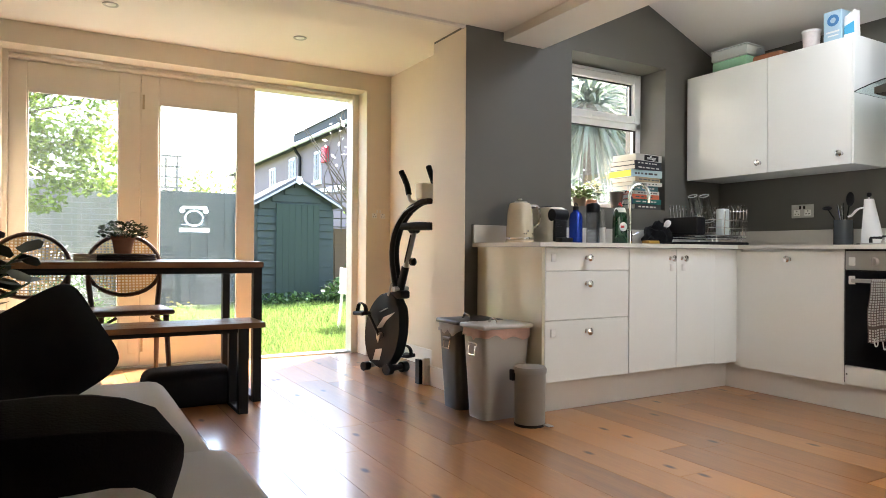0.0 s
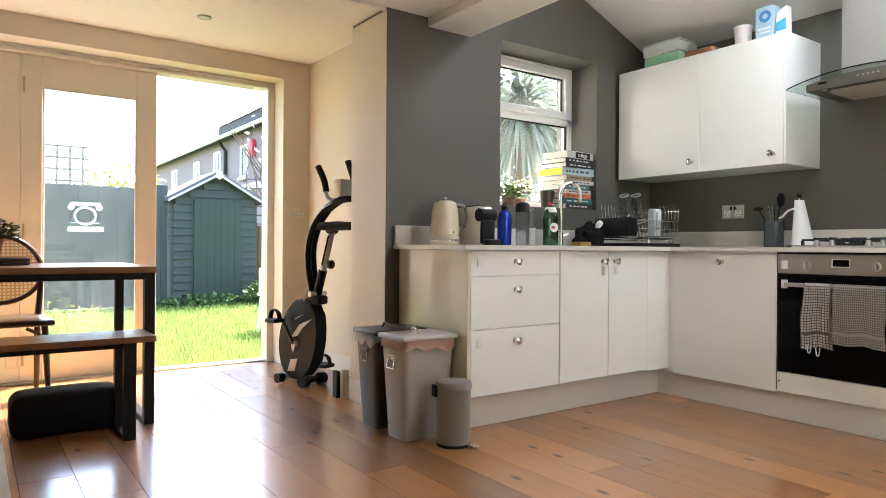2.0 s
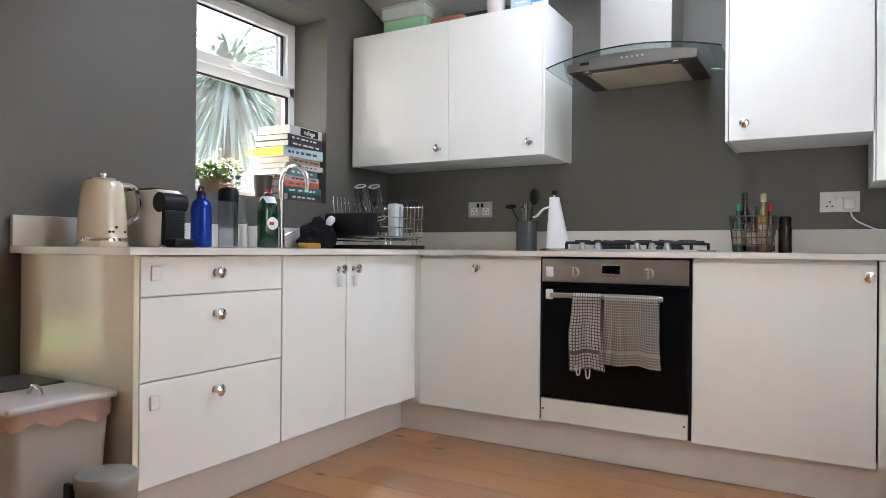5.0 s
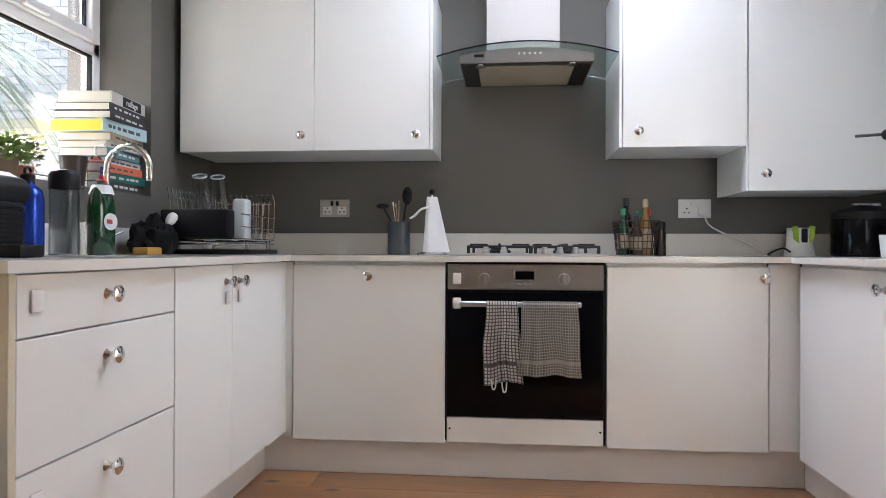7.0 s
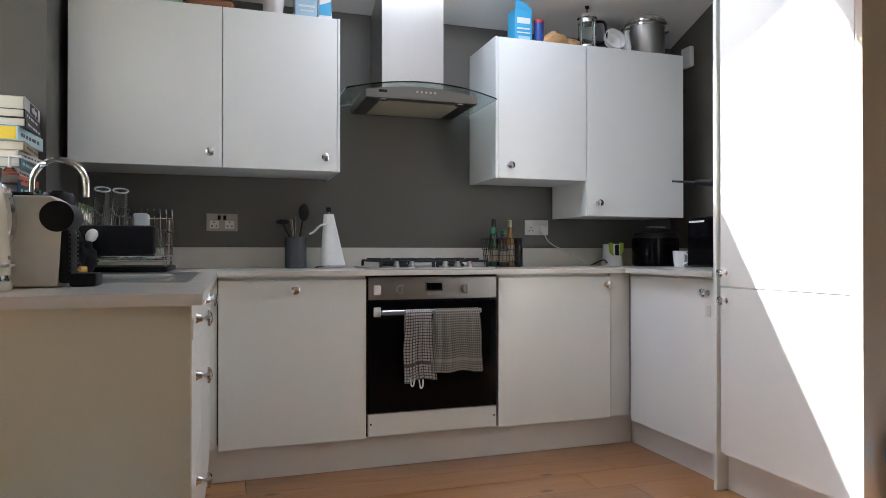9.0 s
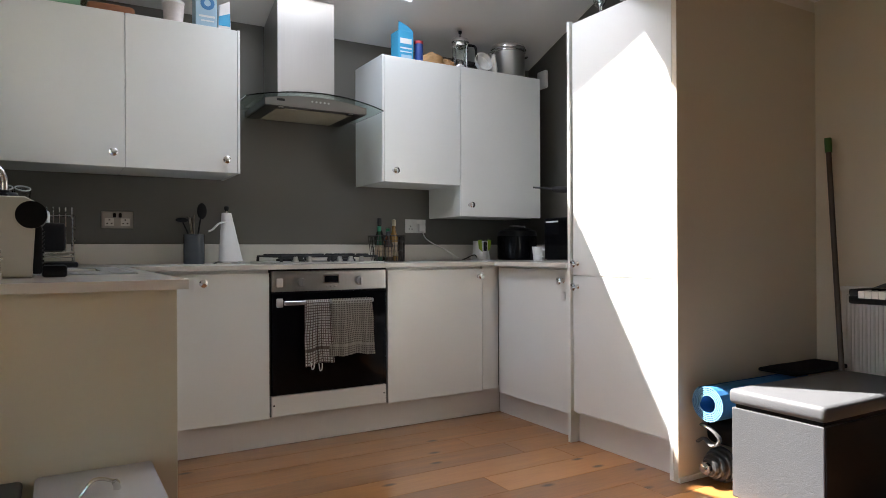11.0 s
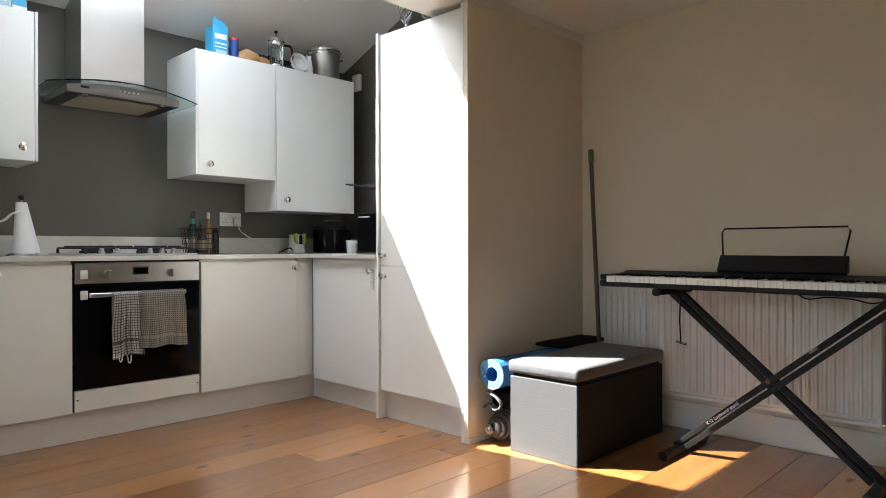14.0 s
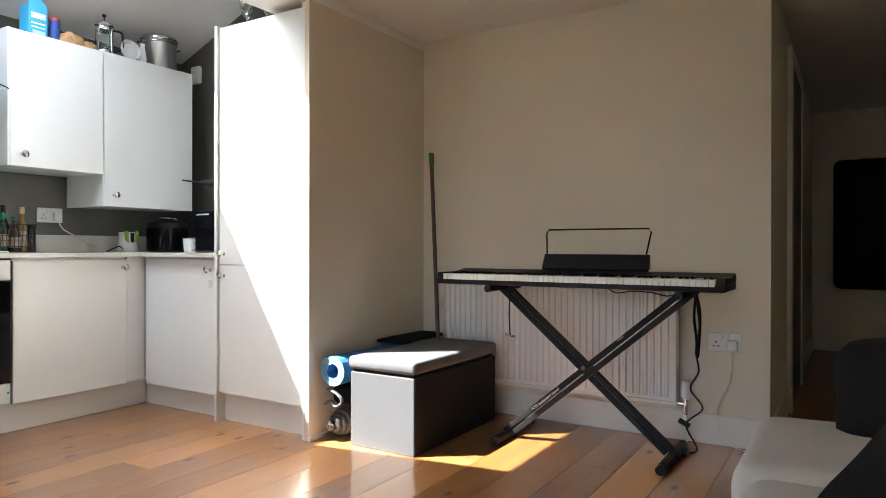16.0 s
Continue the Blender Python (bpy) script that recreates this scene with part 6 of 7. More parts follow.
# corner appliances
bw = thing("bottle_warmer", "white and lime green bottle warmer", "appliance", (4.17, 0.60, WT))
part("base", lathe([(0.06, 0), (0.062, 0.006), (0.052, 0.05), (0.050, 0.115), (0.042, 0.12), (0.040, 0.03), (0, 0.03)], 24, cap=False), WPLAST, bw, "", True)
LIME = mat("lime_plastic", (0.32, 0.48, 0.03), 0.35)
for q in (-1, 1):
    part("green_insert", prism([(q * 0.020, 0.055), (q * 0.040, 0.075), (q * 0.046, 0.128), (q * 0.026, 0.132)], 0.018, "x", (-0.052, 0, 0), 0.003), LIME, bw, "lime green insert", True)
part("rim", lathe([(0.050, 0.112), (0.053, 0.120), (0.047, 0.124), (0.042, 0.118)], 24), WPLAST, bw, "", True)
part("front_slot", box(-0.056, -0.046, -0.012, 0.012, 0.06, 0.12, 0.003, 1), BLACK, bw)
part("cord", tube(curve_points([(-0.03, 0.05, 0.02), (-0.07, 0.10, 0.035), (-0.03, 0.14, 0.01), (0.06, 0.10, 0.006)], 6), 0.004, 6), BLACK, bw, "black power cord", True)
af = thing("multi_cooker", "glossy black electric multi-cooker in the corner", "cooker", (4.09, 0.37, WT))
part("body", lathe([(0.12, 0), (0.128, 0.01), (0.128, 0.15), (0.122, 0.16), (0, 0.16)], 32, cap=False), GBLACK, af, "", True)
part("lid", lathe([(0.129, 0.155), (0.125, 0.185), (0.08, 0.205), (0, 0.21)], 32, cap=False), BLACK, af, "domed black lid", True)
part("handle", box(-0.03, 0.03, -0.05, 0.05, 0.205, 0.225, 0.008, 2), CHROME, af, "", True)
part("badge", box(-0.131, -0.127, -0.02, 0.02, 0.12, 0.128), CHROME, af)
mw = thing("microwave", "black compact microwave beside the tall unit", "microwave", (3.50, 0.30, WT))
part("body", box(-0.21, 0.21, -0.16, 0.14, 0.004, 0.255, 0.008, 2), BLACK, mw, "", True)
part("door", box(-0.205, 0.205, 0.14, 0.155, 0.01, 0.25, 0.003, 1), GBLACK, mw, "dark glass door")
part("brand_bar", box(0.08, 0.19, 0.155, 0.157, 0.225, 0.234), WPLAST, mw)
mg = thing("mug", "white mug beside the microwave", "mug", (3.79, 0.43, WT))
part("cup", lathe([(0.032, 0), (0.040, 0.085), (0.037, 0.085), (0.03, 0.006), (0, 0.006)], 20, cap=False), WPLAST, mg, "", True)
part("handle", tube(curve_points([(-0.036, 0, 0.07), (-0.06, 0, 0.06), (-0.058, 0, 0.03), (-0.034, 0, 0.022)], 5), 0.005, 6), WPLAST, mg, "", True)
kn = thing("sharpening_steel", "black handled rod fixed to the tall unit side", "rod", (3.07, 0.70, 1.22))
part("handle", rod((0.0, 0, 0), (0.25, 0.0, 0.028), 0.017, 12), BLACK, kn, "black handle", True)
part("rod", rod((0.24, 0.0, 0.028), (0.42, 0.005, 0.052), 0.005, 10), mat("dark_steel", (0.08, 0.08, 0.08), 0.4, 0.8), kn, "", True)


# ---- wall fittings ----
def socket(at, q, plate, plug, label):
    s = thing("wall_socket", label, "socket", at)
    s.matrix_basis = Matrix.Translation(at) @ q
    part("plate", box(-0.073, 0.073, -0.043, 0.043, 0, 0.006, 0.002, 1), plate, s)
    for x in (-0.036, 0.036):
        part("switch", box(x * 0.36 - 0.007, x * 0.36 + 0.007, 0.012, 0.034, 0.005, 0.010, 0.002, 1), WPLAST if plate is not STEEL else BLACK, s)
        insert = part("insert", box(x - 0.021, x + 0.021, -0.030, 0.008, 0.005, 0.0072), WPLAST, s)
        for dx, dy in ((0, 0.0), (-0.010, -0.018), (0.010, -0.018)):
            part("slot", box(x + dx - 0.0035, x + dx + 0.0035, dy - 0.003, dy + 0.003, 0.007, 0.0078), BLACK, insert)
    if plug:
        part("plug", box(0.012, 0.056, -0.034, 0.014, 0.0075, 0.036, 0.007, 2), WPLAST, s, "white plug", True)
    return s


WEST = Matrix(((0, 0, -1, 0), (-1, 0, 0, 0), (0, 1, 0, 0), (0, 0, 0, 1)))
NORTH = Matrix(((-1, 0, 0, 0), (0, 0, 1, 0), (0, 1, 0, 0), (0, 0, 0, 1)))
SOUTH = Matrix(((1, 0, 0, 0), (0, 0, -1, 0), (0, 1, 0, 0), (0, 0, 0, 1)))
socket((HOB, 2.70, 1.088), WEST, STEEL, False, "brushed steel double socket on the dark wall")
socket((HOB, 1.005, 1.082), WEST, WPLAST, True, "white double socket with a plug on the dark wall")
socket((0.772, PIANO, 0.468), NORTH, WPLAST, True, "white double socket with plugs by the keyboard")
socket((2.352, GARDEN, 1.10), SOUTH, CREAM, False, "cream painted double socket beside the garden doors")
cw = thing("plug_cable", "white cable from the socket down to the worktop", "cable", (4.28, 0.95, 0.9))
part("wire", tube(curve_points([(4.285, 0.97, 1.062), (4.27, 0.955, 1.01), (4.275, 0.90, 0.975), (4.27, 0.80, 0.93), (4.25, 0.72, 0.88)], 6), 0.0035, 6), WPLAST, cw, "", True, True)
cw = thing("plug_cable", "thin white cable from the socket to the floor", "cable", (0.75, -0.1, 0))
part("wire", tube(curve_points([(0.735, -0.09, 0.44), (0.745, -0.085, 0.30), (0.80, -0.095, 0.16), (0.77, -0.09, 0.05), (0.72, -0.08, 0.006), (0.62, -0.05, 0.005)], 6), 0.003, 6), WPLAST, cw, "", True, True)
al = thing("alarm_unit", "white rounded sensor box high on the side wall", "sensor", (4.13, SIDE, 2.08))
part("case", box(-0.045, 0.045, 0, 0.035, -0.06, 0.06, 0.014, 3), WPLAST, al, "", True)
for x, y in ((1.525, 4.37), (0.42, 4.35)):
    sl = thing("ceiling_spotlight", "small recessed round ceiling spotlight, off", "spotlight", (x, y, EXT), group="ceiling spotlights")
    part("bezel", lathe([(0.028, -0.001), (0.041, -0.007), (0.043, -0.001)], 24), STEEL, sl, "steel bezel", True)
    part("lamp", lathe([(0.029, -0.001), (0.026, -0.004), (0, -0.003)], 20, cap=False), WPLAST, sl, "", True)

# ---- on top of the wall units ----
UT = 2.0165
BLUEC = mat("sky_blue_card", (0.05, 0.35, 0.58), 0.5, var=0.05)
PALEB = mat("pale_blue_card", (0.38, 0.55, 0.66), 0.5, var=0.08)
cb_ = thing("cereal_carton", "bright blue open carton on the wall unit", "carton", (4.05, 1.225, UT + 0.003))
part("box", box(-0.05, 0.05, -0.048, 0.048, 0, 0.175, 0.002, 1), BLUEC, cb_)
part("flap", prism([(-0.048, 0.175), (0.048, 0.175), (0.046, 0.225), (-0.02, 0.20)], 0.003, "x", (-0.05, 0, 0)), BLUEC, cb_)
for z0, z1 in ((0.10, 0.13), (0.07, 0.078), (0.05, 0.056)):
    part("print_bar", box(-0.0515, -0.0498, -0.036, 0.036, z0, z1), WPLAST, cb_)
part("print_bar", box(-0.0515, -0.0498, -0.036, 0.03, 0.012, 0.036), PALEB, cb_)
cn = thing("food_tin", "blue and red cardboard tube on the wall unit", "tin", (4.03, 1.125, UT + 0.003))
part("tube", lathe([(0.026, 0), (0.026, 0.125), (0, 0.125)], 20, cap=False), mat("navy_card", (0.02, 0.06, 0.25), 0.4), cn, "", True)
part("lid", lathe([(0.027, 0.118), (0.027, 0.135), (0, 0.136)], 20, cap=False), mat("red_card", (0.45, 0.04, 0.05), 0.4), cn, "red rim", True)
for y, r, s in ((1.035, 0.068, 4), (0.935, 0.052, 9)):
    bgx = thing("bread_bag", "paper bag of bread on the wall unit", "bag", (4.05, y, UT + 0.003), group="bags on the wall unit")
    bm = bmesh.new()
    bmesh.ops.create_icosphere(bm, subdivisions=3, radius=1)
    for v in bm.verts:
        v.co = Vector((v.co.x * r * 1.1, v.co.y * r * 1.2, max(-0.5, v.co.z) * r * 0.8 + r * 0.4)) * (1 + 0.22 * noise.noise(v.co * 3 + Vector((s, 0, 0))))
        v.co.z = max(0, v.co.z)
    part("bag", bm, mat("brown_paper", (0.42, 0.24, 0.10), 0.7, var=0.25, scale=14, bump=0.3), bgx, "", True)
cf = thing("cafetiere", "glass and chrome cafetiere on the wall unit", "cafetiere", (4.02, 0.845, UT + 0.003))
part("beaker", lathe([(0.040, 0.006), (0.042, 0.15), (0.039, 0.15), (0.037, 0.01), (0, 0.01)], 24, cap=False), CLEAR, cf, "", True)
part("frame", lathe([(0.043, 0), (0.044, 0.012), (0.043, 0.02)], 24), CHROME, cf, "chrome base ring", True)
part("frame", lathe([(0.0432, 0.125), (0.044, 0.13), (0.0432, 0.14)], 24), CHROME, cf, "chrome band", True)
for i in range(4):
    a = i * math.pi / 2 + 0.4
    part("strut", rod((0.0432 * math.cos(a), 0.0432 * math.sin(a), 0.01), (0.0432 * math.cos(a), 0.0432 * math.sin(a), 0.13), 0.003, 6), CHROME, cf, "", True)
part("lid", lathe([(0.046, 0.15), (0.044, 0.165), (0.02, 0.178), (0, 0.18)], 24, cap=False), CHROME, cf, "domed chrome lid", True)
part("plunger", lathe([(0.003, 0.178), (0.003, 0.195), (0.010, 0.20), (0.010, 0.21), (0, 0.214)], 14, cap=False), BLACK, cf, "", True)
cf.matrix_basis = cf.matrix_basis @ Matrix.Scale(1.14, 4)
part("handle", tube(curve_points([(-0.01, -0.043, 0.14), (-0.02, -0.085, 0.13), (-0.02, -0.085, 0.05), (-0.01, -0.045, 0.03)], 6), 0.007, 8), BLACK, cf, "black handle", True)
bo = thing("white_bowl", "white bowl standing on edge on the wall unit", "bowl", (4.02, 0.70, UT + 0.055))
bm = lathe([(0.03, 0), (0.055, 0.02), (0.062, 0.05), (0.058, 0.05), (0.05, 0.022), (0, 0.006)], 26, cap=False)
bm.transform(pose(0, 0, 0, 0, -72, 0))
part("bowl", bm, WPLAST, bo, "", True)
sq = thing("spray_bottle", "small white cloth-wrapped bottle on the wall unit", "bottle", (3.99, 0.62, UT + 0.003))
part("bottle", lathe([(0.02, 0), (0.026, 0.03), (0.018, 0.08), (0.012, 0.11), (0.016, 0.12), (0, 0.125)], 16, cap=False), WPLAST, sq, "", True)
sp3 = thing("stock_pot", "large stainless steel stock pot with a lid", "pot", (4.06, 0.455, UT + 0.003))
part("body", lathe([(0.100, 0), (0.104, 0.006), (0.104, 0.185), (0.107, 0.188), (0.100, 0.19)], 36), STEEL, sp3, "", True)
part("lid", lathe([(0.110, 0.184), (0.114, 0.188), (0.114, 0.196), (0.106, 0.202), (0.104, 0.214), (0.09, 0.222), (0.0, 0.226)], 36, cap=False), CHROME, sp3, "steel lid with a raised rim", True)
part("rolled_rim", lathe([(0.104, 0.166), (0.109, 0.169), (0.109, 0.175), (0.104, 0.178)], 36), CHROME, sp3, "", True)
for s in (-1, 1):
    part("handle", tube(curve_points([(-0.03, s * 0.10, 0.155), (-0.03, s * 0.13, 0.16), (0.03, s * 0.13, 0.16), (0.03, s * 0.10, 0.155)], 5), 0.006, 8), CHROME, sp3, "", True)
# left pair of wall units
CBOX = glass("clear_box_plastic", (0.86, 0.93, 0.89), 0.35, 1.2)
CBOX.node_tree.nodes["Principled BSDF"].inputs["Transmission Weight"].default_value = 0.45
gc = thing("storage_box", "clear plastic box with green contents on the wall unit", "container", (4.06, 3.0, UT))
part("box", box(-0.085, 0.085, -0.13, 0.13, 0, 0.075, 0.012, 2), mat("green_tint_plastic", (0.28, 0.52, 0.33), 0.3, var=0.25, scale=9), gc, "green filled lower part", True)
part("rim", box(-0.09, 0.09, -0.135, 0.135, 0.075, 0.140, 0.01, 2), CBOX, gc, "clear upper part", True)
part("lid", box(-0.093, 0.093, -0.138, 0.138, 0.140, 0.149, 0.004, 1), CBOX, gc, "clear lid", True)
tr = thing("brown_tray", "flat brown packet on the wall unit", "packet", (4.06, 2.745, UT))
part("packet", soft(-0.07, 0.07, -0.10, 0.10, 0, 0.05, 0.018, 0.008), mat("rust_packet", (0.33, 0.13, 0.06), 0.5, var=0.2, scale=20), tr, "", True)
jr = thing("glass_jar", "clear storage jar on the wall unit", "jar", (4.1, 2.87, UT))
part("jar", lathe([(0.035, 0), (0.037, 0.11), (0.03, 0.12), (0, 0.12)], 20, cap=False), SMOKE, jr, "", True)
tu = thing("yoghurt_tub", "white printed plastic tub on the wall unit", "tub", (4.02, 2.475, UT))
part("tub", lathe([(0.042, 0), (0.05, 0.105), (0, 0.105)], 24, cap=False), mat("printed_tub", (0.66, 0.60, 0.58), 0.4, var=0.2, scale=45), tu, "", True)
part("lid", lathe([(0.053, 0.10), (0.053, 0.112), (0, 0.114)], 24, cap=False), WPLAST, tu, "white lid", True)
mk = thing("formula_box", "pale blue and white carton on the wall unit", "carton", (4.03, 2.325, UT))
part("box", box(-0.05, 0.05, -0.045, 0.055, 0, 0.18, 0.002, 1), PALEB, mk)
bm = lathe([(0.033, 0), (0.033, 0.002), (0.016, 0.002), (0.016, 0)], 20, cap=False)
bm.transform(pose(-0.0505, 0.0, 0.125, 0, -90, 0))
part("emblem", bm, mat("mid_blue_ink", (0.05, 0.2, 0.45), 0.5), mk, "blue ring emblem")
for y0, y1, z0, z1 in ((-0.035, 0.04, 0.055, 0.065), (-0.03, 0.03, 0.035, 0.042)):
    part("print_bar", box(-0.0515, -0.0502, y0, y1, z0, z1), WPLAST, mk)
mk2 = thing("milk_carton", "white and blue bag leaning beside the carton", "carton", (4.02, 2.24, UT))
part("bag", prism([(-0.03, 0), (0.035, 0), (0.03, 0.13), (-0.025, 0.16)], 0.06, "x", (-0.03, 0, 0), 0.006), WPLAST, mk2)
part("print_bar", prism([(-0.026, 0.03), (0.03, 0.03), (0.028, 0.075), (-0.025, 0.095)], 0.002, "x", (-0.0315, 0, 0)), BLUEC, mk2)
# wine glasses on the tall unit
for x, y in ((3.02, 0.66), (2.96, 0.72), (2.90, 0.62)):
    wg = thing("wine_glass", "clear wine glass standing on the tall unit", "glass", (x, y, 2.017), group="glasses on the tall unit")
    part("glass", lathe([(0.033, 0), (0.030, 0.003), (0.004, 0.006), (0.004, 0.085), (0.028, 0.12), (0.036, 0.155), (0.030, 0.20), (0.029, 0.20), (0.034, 0.155), (0.026, 0.123), (0.0, 0.092)], 20, cap=False), CLEAR, wg, "", True)

# ---- towels over the oven handle ----


def check_cloth(name, light, dark, pitch, duty, band):
    """Woven checks, with one plain band across near the hem."""
    m = bpy.data.materials.new(name)
    m.use_nodes = True
    nt = m.node_tree
    b = nt.nodes["Principled BSDF"]
    uv = nt.nodes.new("ShaderNodeUVMap")
    sep = nt.nodes.new("ShaderNodeSeparateXYZ")
    nt.links.new(uv.outputs[0], sep.inputs[0])
    outs = []
    for k in (0, 1):
        md = nt.nodes.new("ShaderNodeMath")
        md.operation = "MODULO"
        md.inputs[1].default_value = pitch
        nt.links.new(sep.outputs[k], md.inputs[0])
        lt = nt.nodes.new("ShaderNodeMath")
        lt.operation = "LESS_THAN"
        lt.inputs[1].default_value = pitch * duty
        nt.links.new(md.outputs[0], lt.inputs[0])
        outs.append(lt)
    mx = nt.nodes.new("ShaderNodeMath")
    mx.operation = "MAXIMUM"
    nt.links.new(outs[0].outputs[0], mx.inputs[0])
    nt.links.new(outs[1].outputs[0], mx.inputs[1])
    for edge, op in ((1.0 + band[0], "GREATER_THAN"), (1.0 + band[1], "LESS_THAN")):
        cmp_ = nt.nodes.new("ShaderNodeMath")
        cmp_.operation = op
        cmp_.inputs[1].default_value = edge
        nt.links.new(sep.outputs[1], cmp_.inputs[0])
        outs.append(cmp_)
    inside = nt.nodes.new("ShaderNodeMath")
    inside.operation = "MULTIPLY"
    nt.links.new(outs[2].outputs[0], inside.inputs[0])
    nt.links.new(outs[3].outputs[0], inside.inputs[1])
    strip_ = nt.nodes.new("ShaderNodeMath")
    strip_.operation = "MAXIMUM"
    nt.links.new(mx.outputs[0], strip_.inputs[0])
    nt.links.new(inside.outputs[0], strip_.inputs[1])
    mx = strip_
    nz = nt.nodes.new("ShaderNodeTexNoise")
    nz.inputs["Scale"].default_value = 160
    mix = nt.nodes.new("ShaderNodeMix")
    mix.data_type = "RGBA"
    mix.inputs[6].default_value, mix.inputs[7].default_value = (*light, 1), (*dark, 1)
    nt.links.new(mx.outputs[0], mix.inputs[0])
    nt.links.new(mix.outputs[2], b.inputs["Base Color"])
    b.inputs["Roughness"].default_value = 0.95
    bp = nt.nodes.new("ShaderNodeBump")
    bp.inputs["Strength"].default_value, bp.inputs["Distance"].default_value = 0.5, 0.003
    nt.links.new(nz.outputs[0], bp.inputs["Height"])
    nt.links.new(bp.outputs[0], b.inputs["Normal"])
    return m


def towel(label, y0, y1, drop, back, mat_, seed, skew):
    th = thing("tea_towel", label, "tea towel", (FX - 0.041, (y0 + y1) / 2, 0.694), group="towels on the oven")
    bm = bmesh.new()
    uvl = bm.loops.layers.uv.new("UVMap")
    nu, nv = 22, 40
    grid, uvs = [], {}
    for i in range(nu + 1):
        u = i / nu
        col = []
        for j in range(nv + 1):
            s = -back + (drop + back) * j / nv
            fold = 0.006 * math.sin(u * 13 + seed) + 0.004 * math.sin(u * 23 + seed * 2)
            amp = min(1, abs(s) / 0.15)
            y = y1 + (y0 - y1) * u + skew * (s if s > 0 else 0) * (0.4 - u) + 0.012 * noise.noise((s * 6, u * 2, seed)) * amp
            if s > 0.012:
                x, zz = FX - 0.0535 - 0.004 - abs(fold) * amp, 0.694 - s
            elif s < -0.012:
                x, zz = FX - 0.0285 + fold * 0.3 * amp, 0.694 + s
            else:
                a = s / 0.012 * math.pi / 2
                x, zz = FX - 0.041 - 0.0145 * math.sin(a), 0.688 + 0.0085 * math.cos(a)
            if s > 0:
                zz -= 0.018 * noise.noise((u * 2.5, seed, 0)) * s / drop
            v = bm.verts.new((x, y, zz))
            uvs[v] = (u * abs(y1 - y0) * 1.25 + 1, s + 1)
            col.append(v)
        grid.append(col)
    for i in range(nu):
        for j in range(nv):
            f = bm.faces.new((grid[i][j], grid[i + 1][j], grid[i + 1][j + 1], grid[i][j + 1]))
            for l in f.loops:
                l[uvl].uv = uvs[l.vert]
    bmesh.ops.solidify(bm, geom=bm.faces[:], thickness=0.002)
    part("cloth", bm, mat_, th, "", True, True)
    return th


t1 = towel("grey and white checked tea towel on the oven handle", 1.828, 1.943, 0.305, 0.16, check_cloth("pale_check", (0.74, 0.72, 0.69), (0.17, 0.13, 0.115), 0.0125, 0.32, (0.225, 0.238)), 1.3, 0.12)
for y, k in ((1.925, 0.0), (1.885, 0.01)):
    part("hanging_loop", tube(curve_points([(FX - 0.062, y, 0.402 - k), (FX - 0.063, y - 0.006, 0.367 - k), (FX - 0.062, y - 0.016, 0.372 - k), (FX - 0.062, y - 0.018, 0.402 - k)], 4), 0.003, 6), WPLAST, t1, "white cotton loop", True, True)
towel("taupe checked tea towel folded over the oven handle", 1.605, 1.812, 0.278, 0.18, check_cloth("taupe_check", (0.16, 0.14, 0.115), (0.50, 0.47, 0.41), 0.0105, 0.36, (0.222, 0.234)), 4.1, 0.10)

# ---- garden ----
GZ = -0.07
SOIL = mat("lawn_soil", (0.09, 0.12, 0.035), 0.95, var=0.35, scale=3, bump=0.5, fine=40, coords="Object")
struct(part("ground", box(-400, 400, 5.27, 700, GZ - 0.2, GZ), SOIL), "garden lawn reaching to the fences", "ground")
struct(part("ground", box(2.66, 400, -300, 5.268, GZ - 0.2, GZ - 0.004), SOIL), "ground beside the house", "ground")


def grass(name, x0, x1, y0, y1, n, h, seed, color):
    r = np.random.RandomState(seed)
    x, y = r.uniform(x0, x1, n), y0 + (y1 - y0) * r.uniform(0, 1, n) ** 1.2
    a, hh = r.uniform(0, 6.283, n), h * r.uniform(0.35, 1.25, n)
    w = 0.006 + 0.0012 * (y - 5)
    lean = r.normal(0, 0.35, (n, 2)) * hh[:, None]
    v = np.zeros((n, 3, 3))
    v[:, 0] = np.stack([x - w * np.cos(a), y - w * np.sin(a), np.full(n, GZ)], 1)
    v[:, 1] = np.stack([x + w * np.cos(a), y + w * np.sin(a), np.full(n, GZ)], 1)
    v[:, 2] = np.stack([x + lean[:, 0], y + lean[:, 1], GZ + hh], 1)
    me = bpy.data.meshes.new(name)
    me.from_pydata(v.reshape(-1, 3).tolist(), [], np.arange(3 * n).reshape(-1, 3).tolist())
    me.materials.append(color)
    return tagged(new(name, me), "long sunlit lawn grass", "grass", kind="stuff")


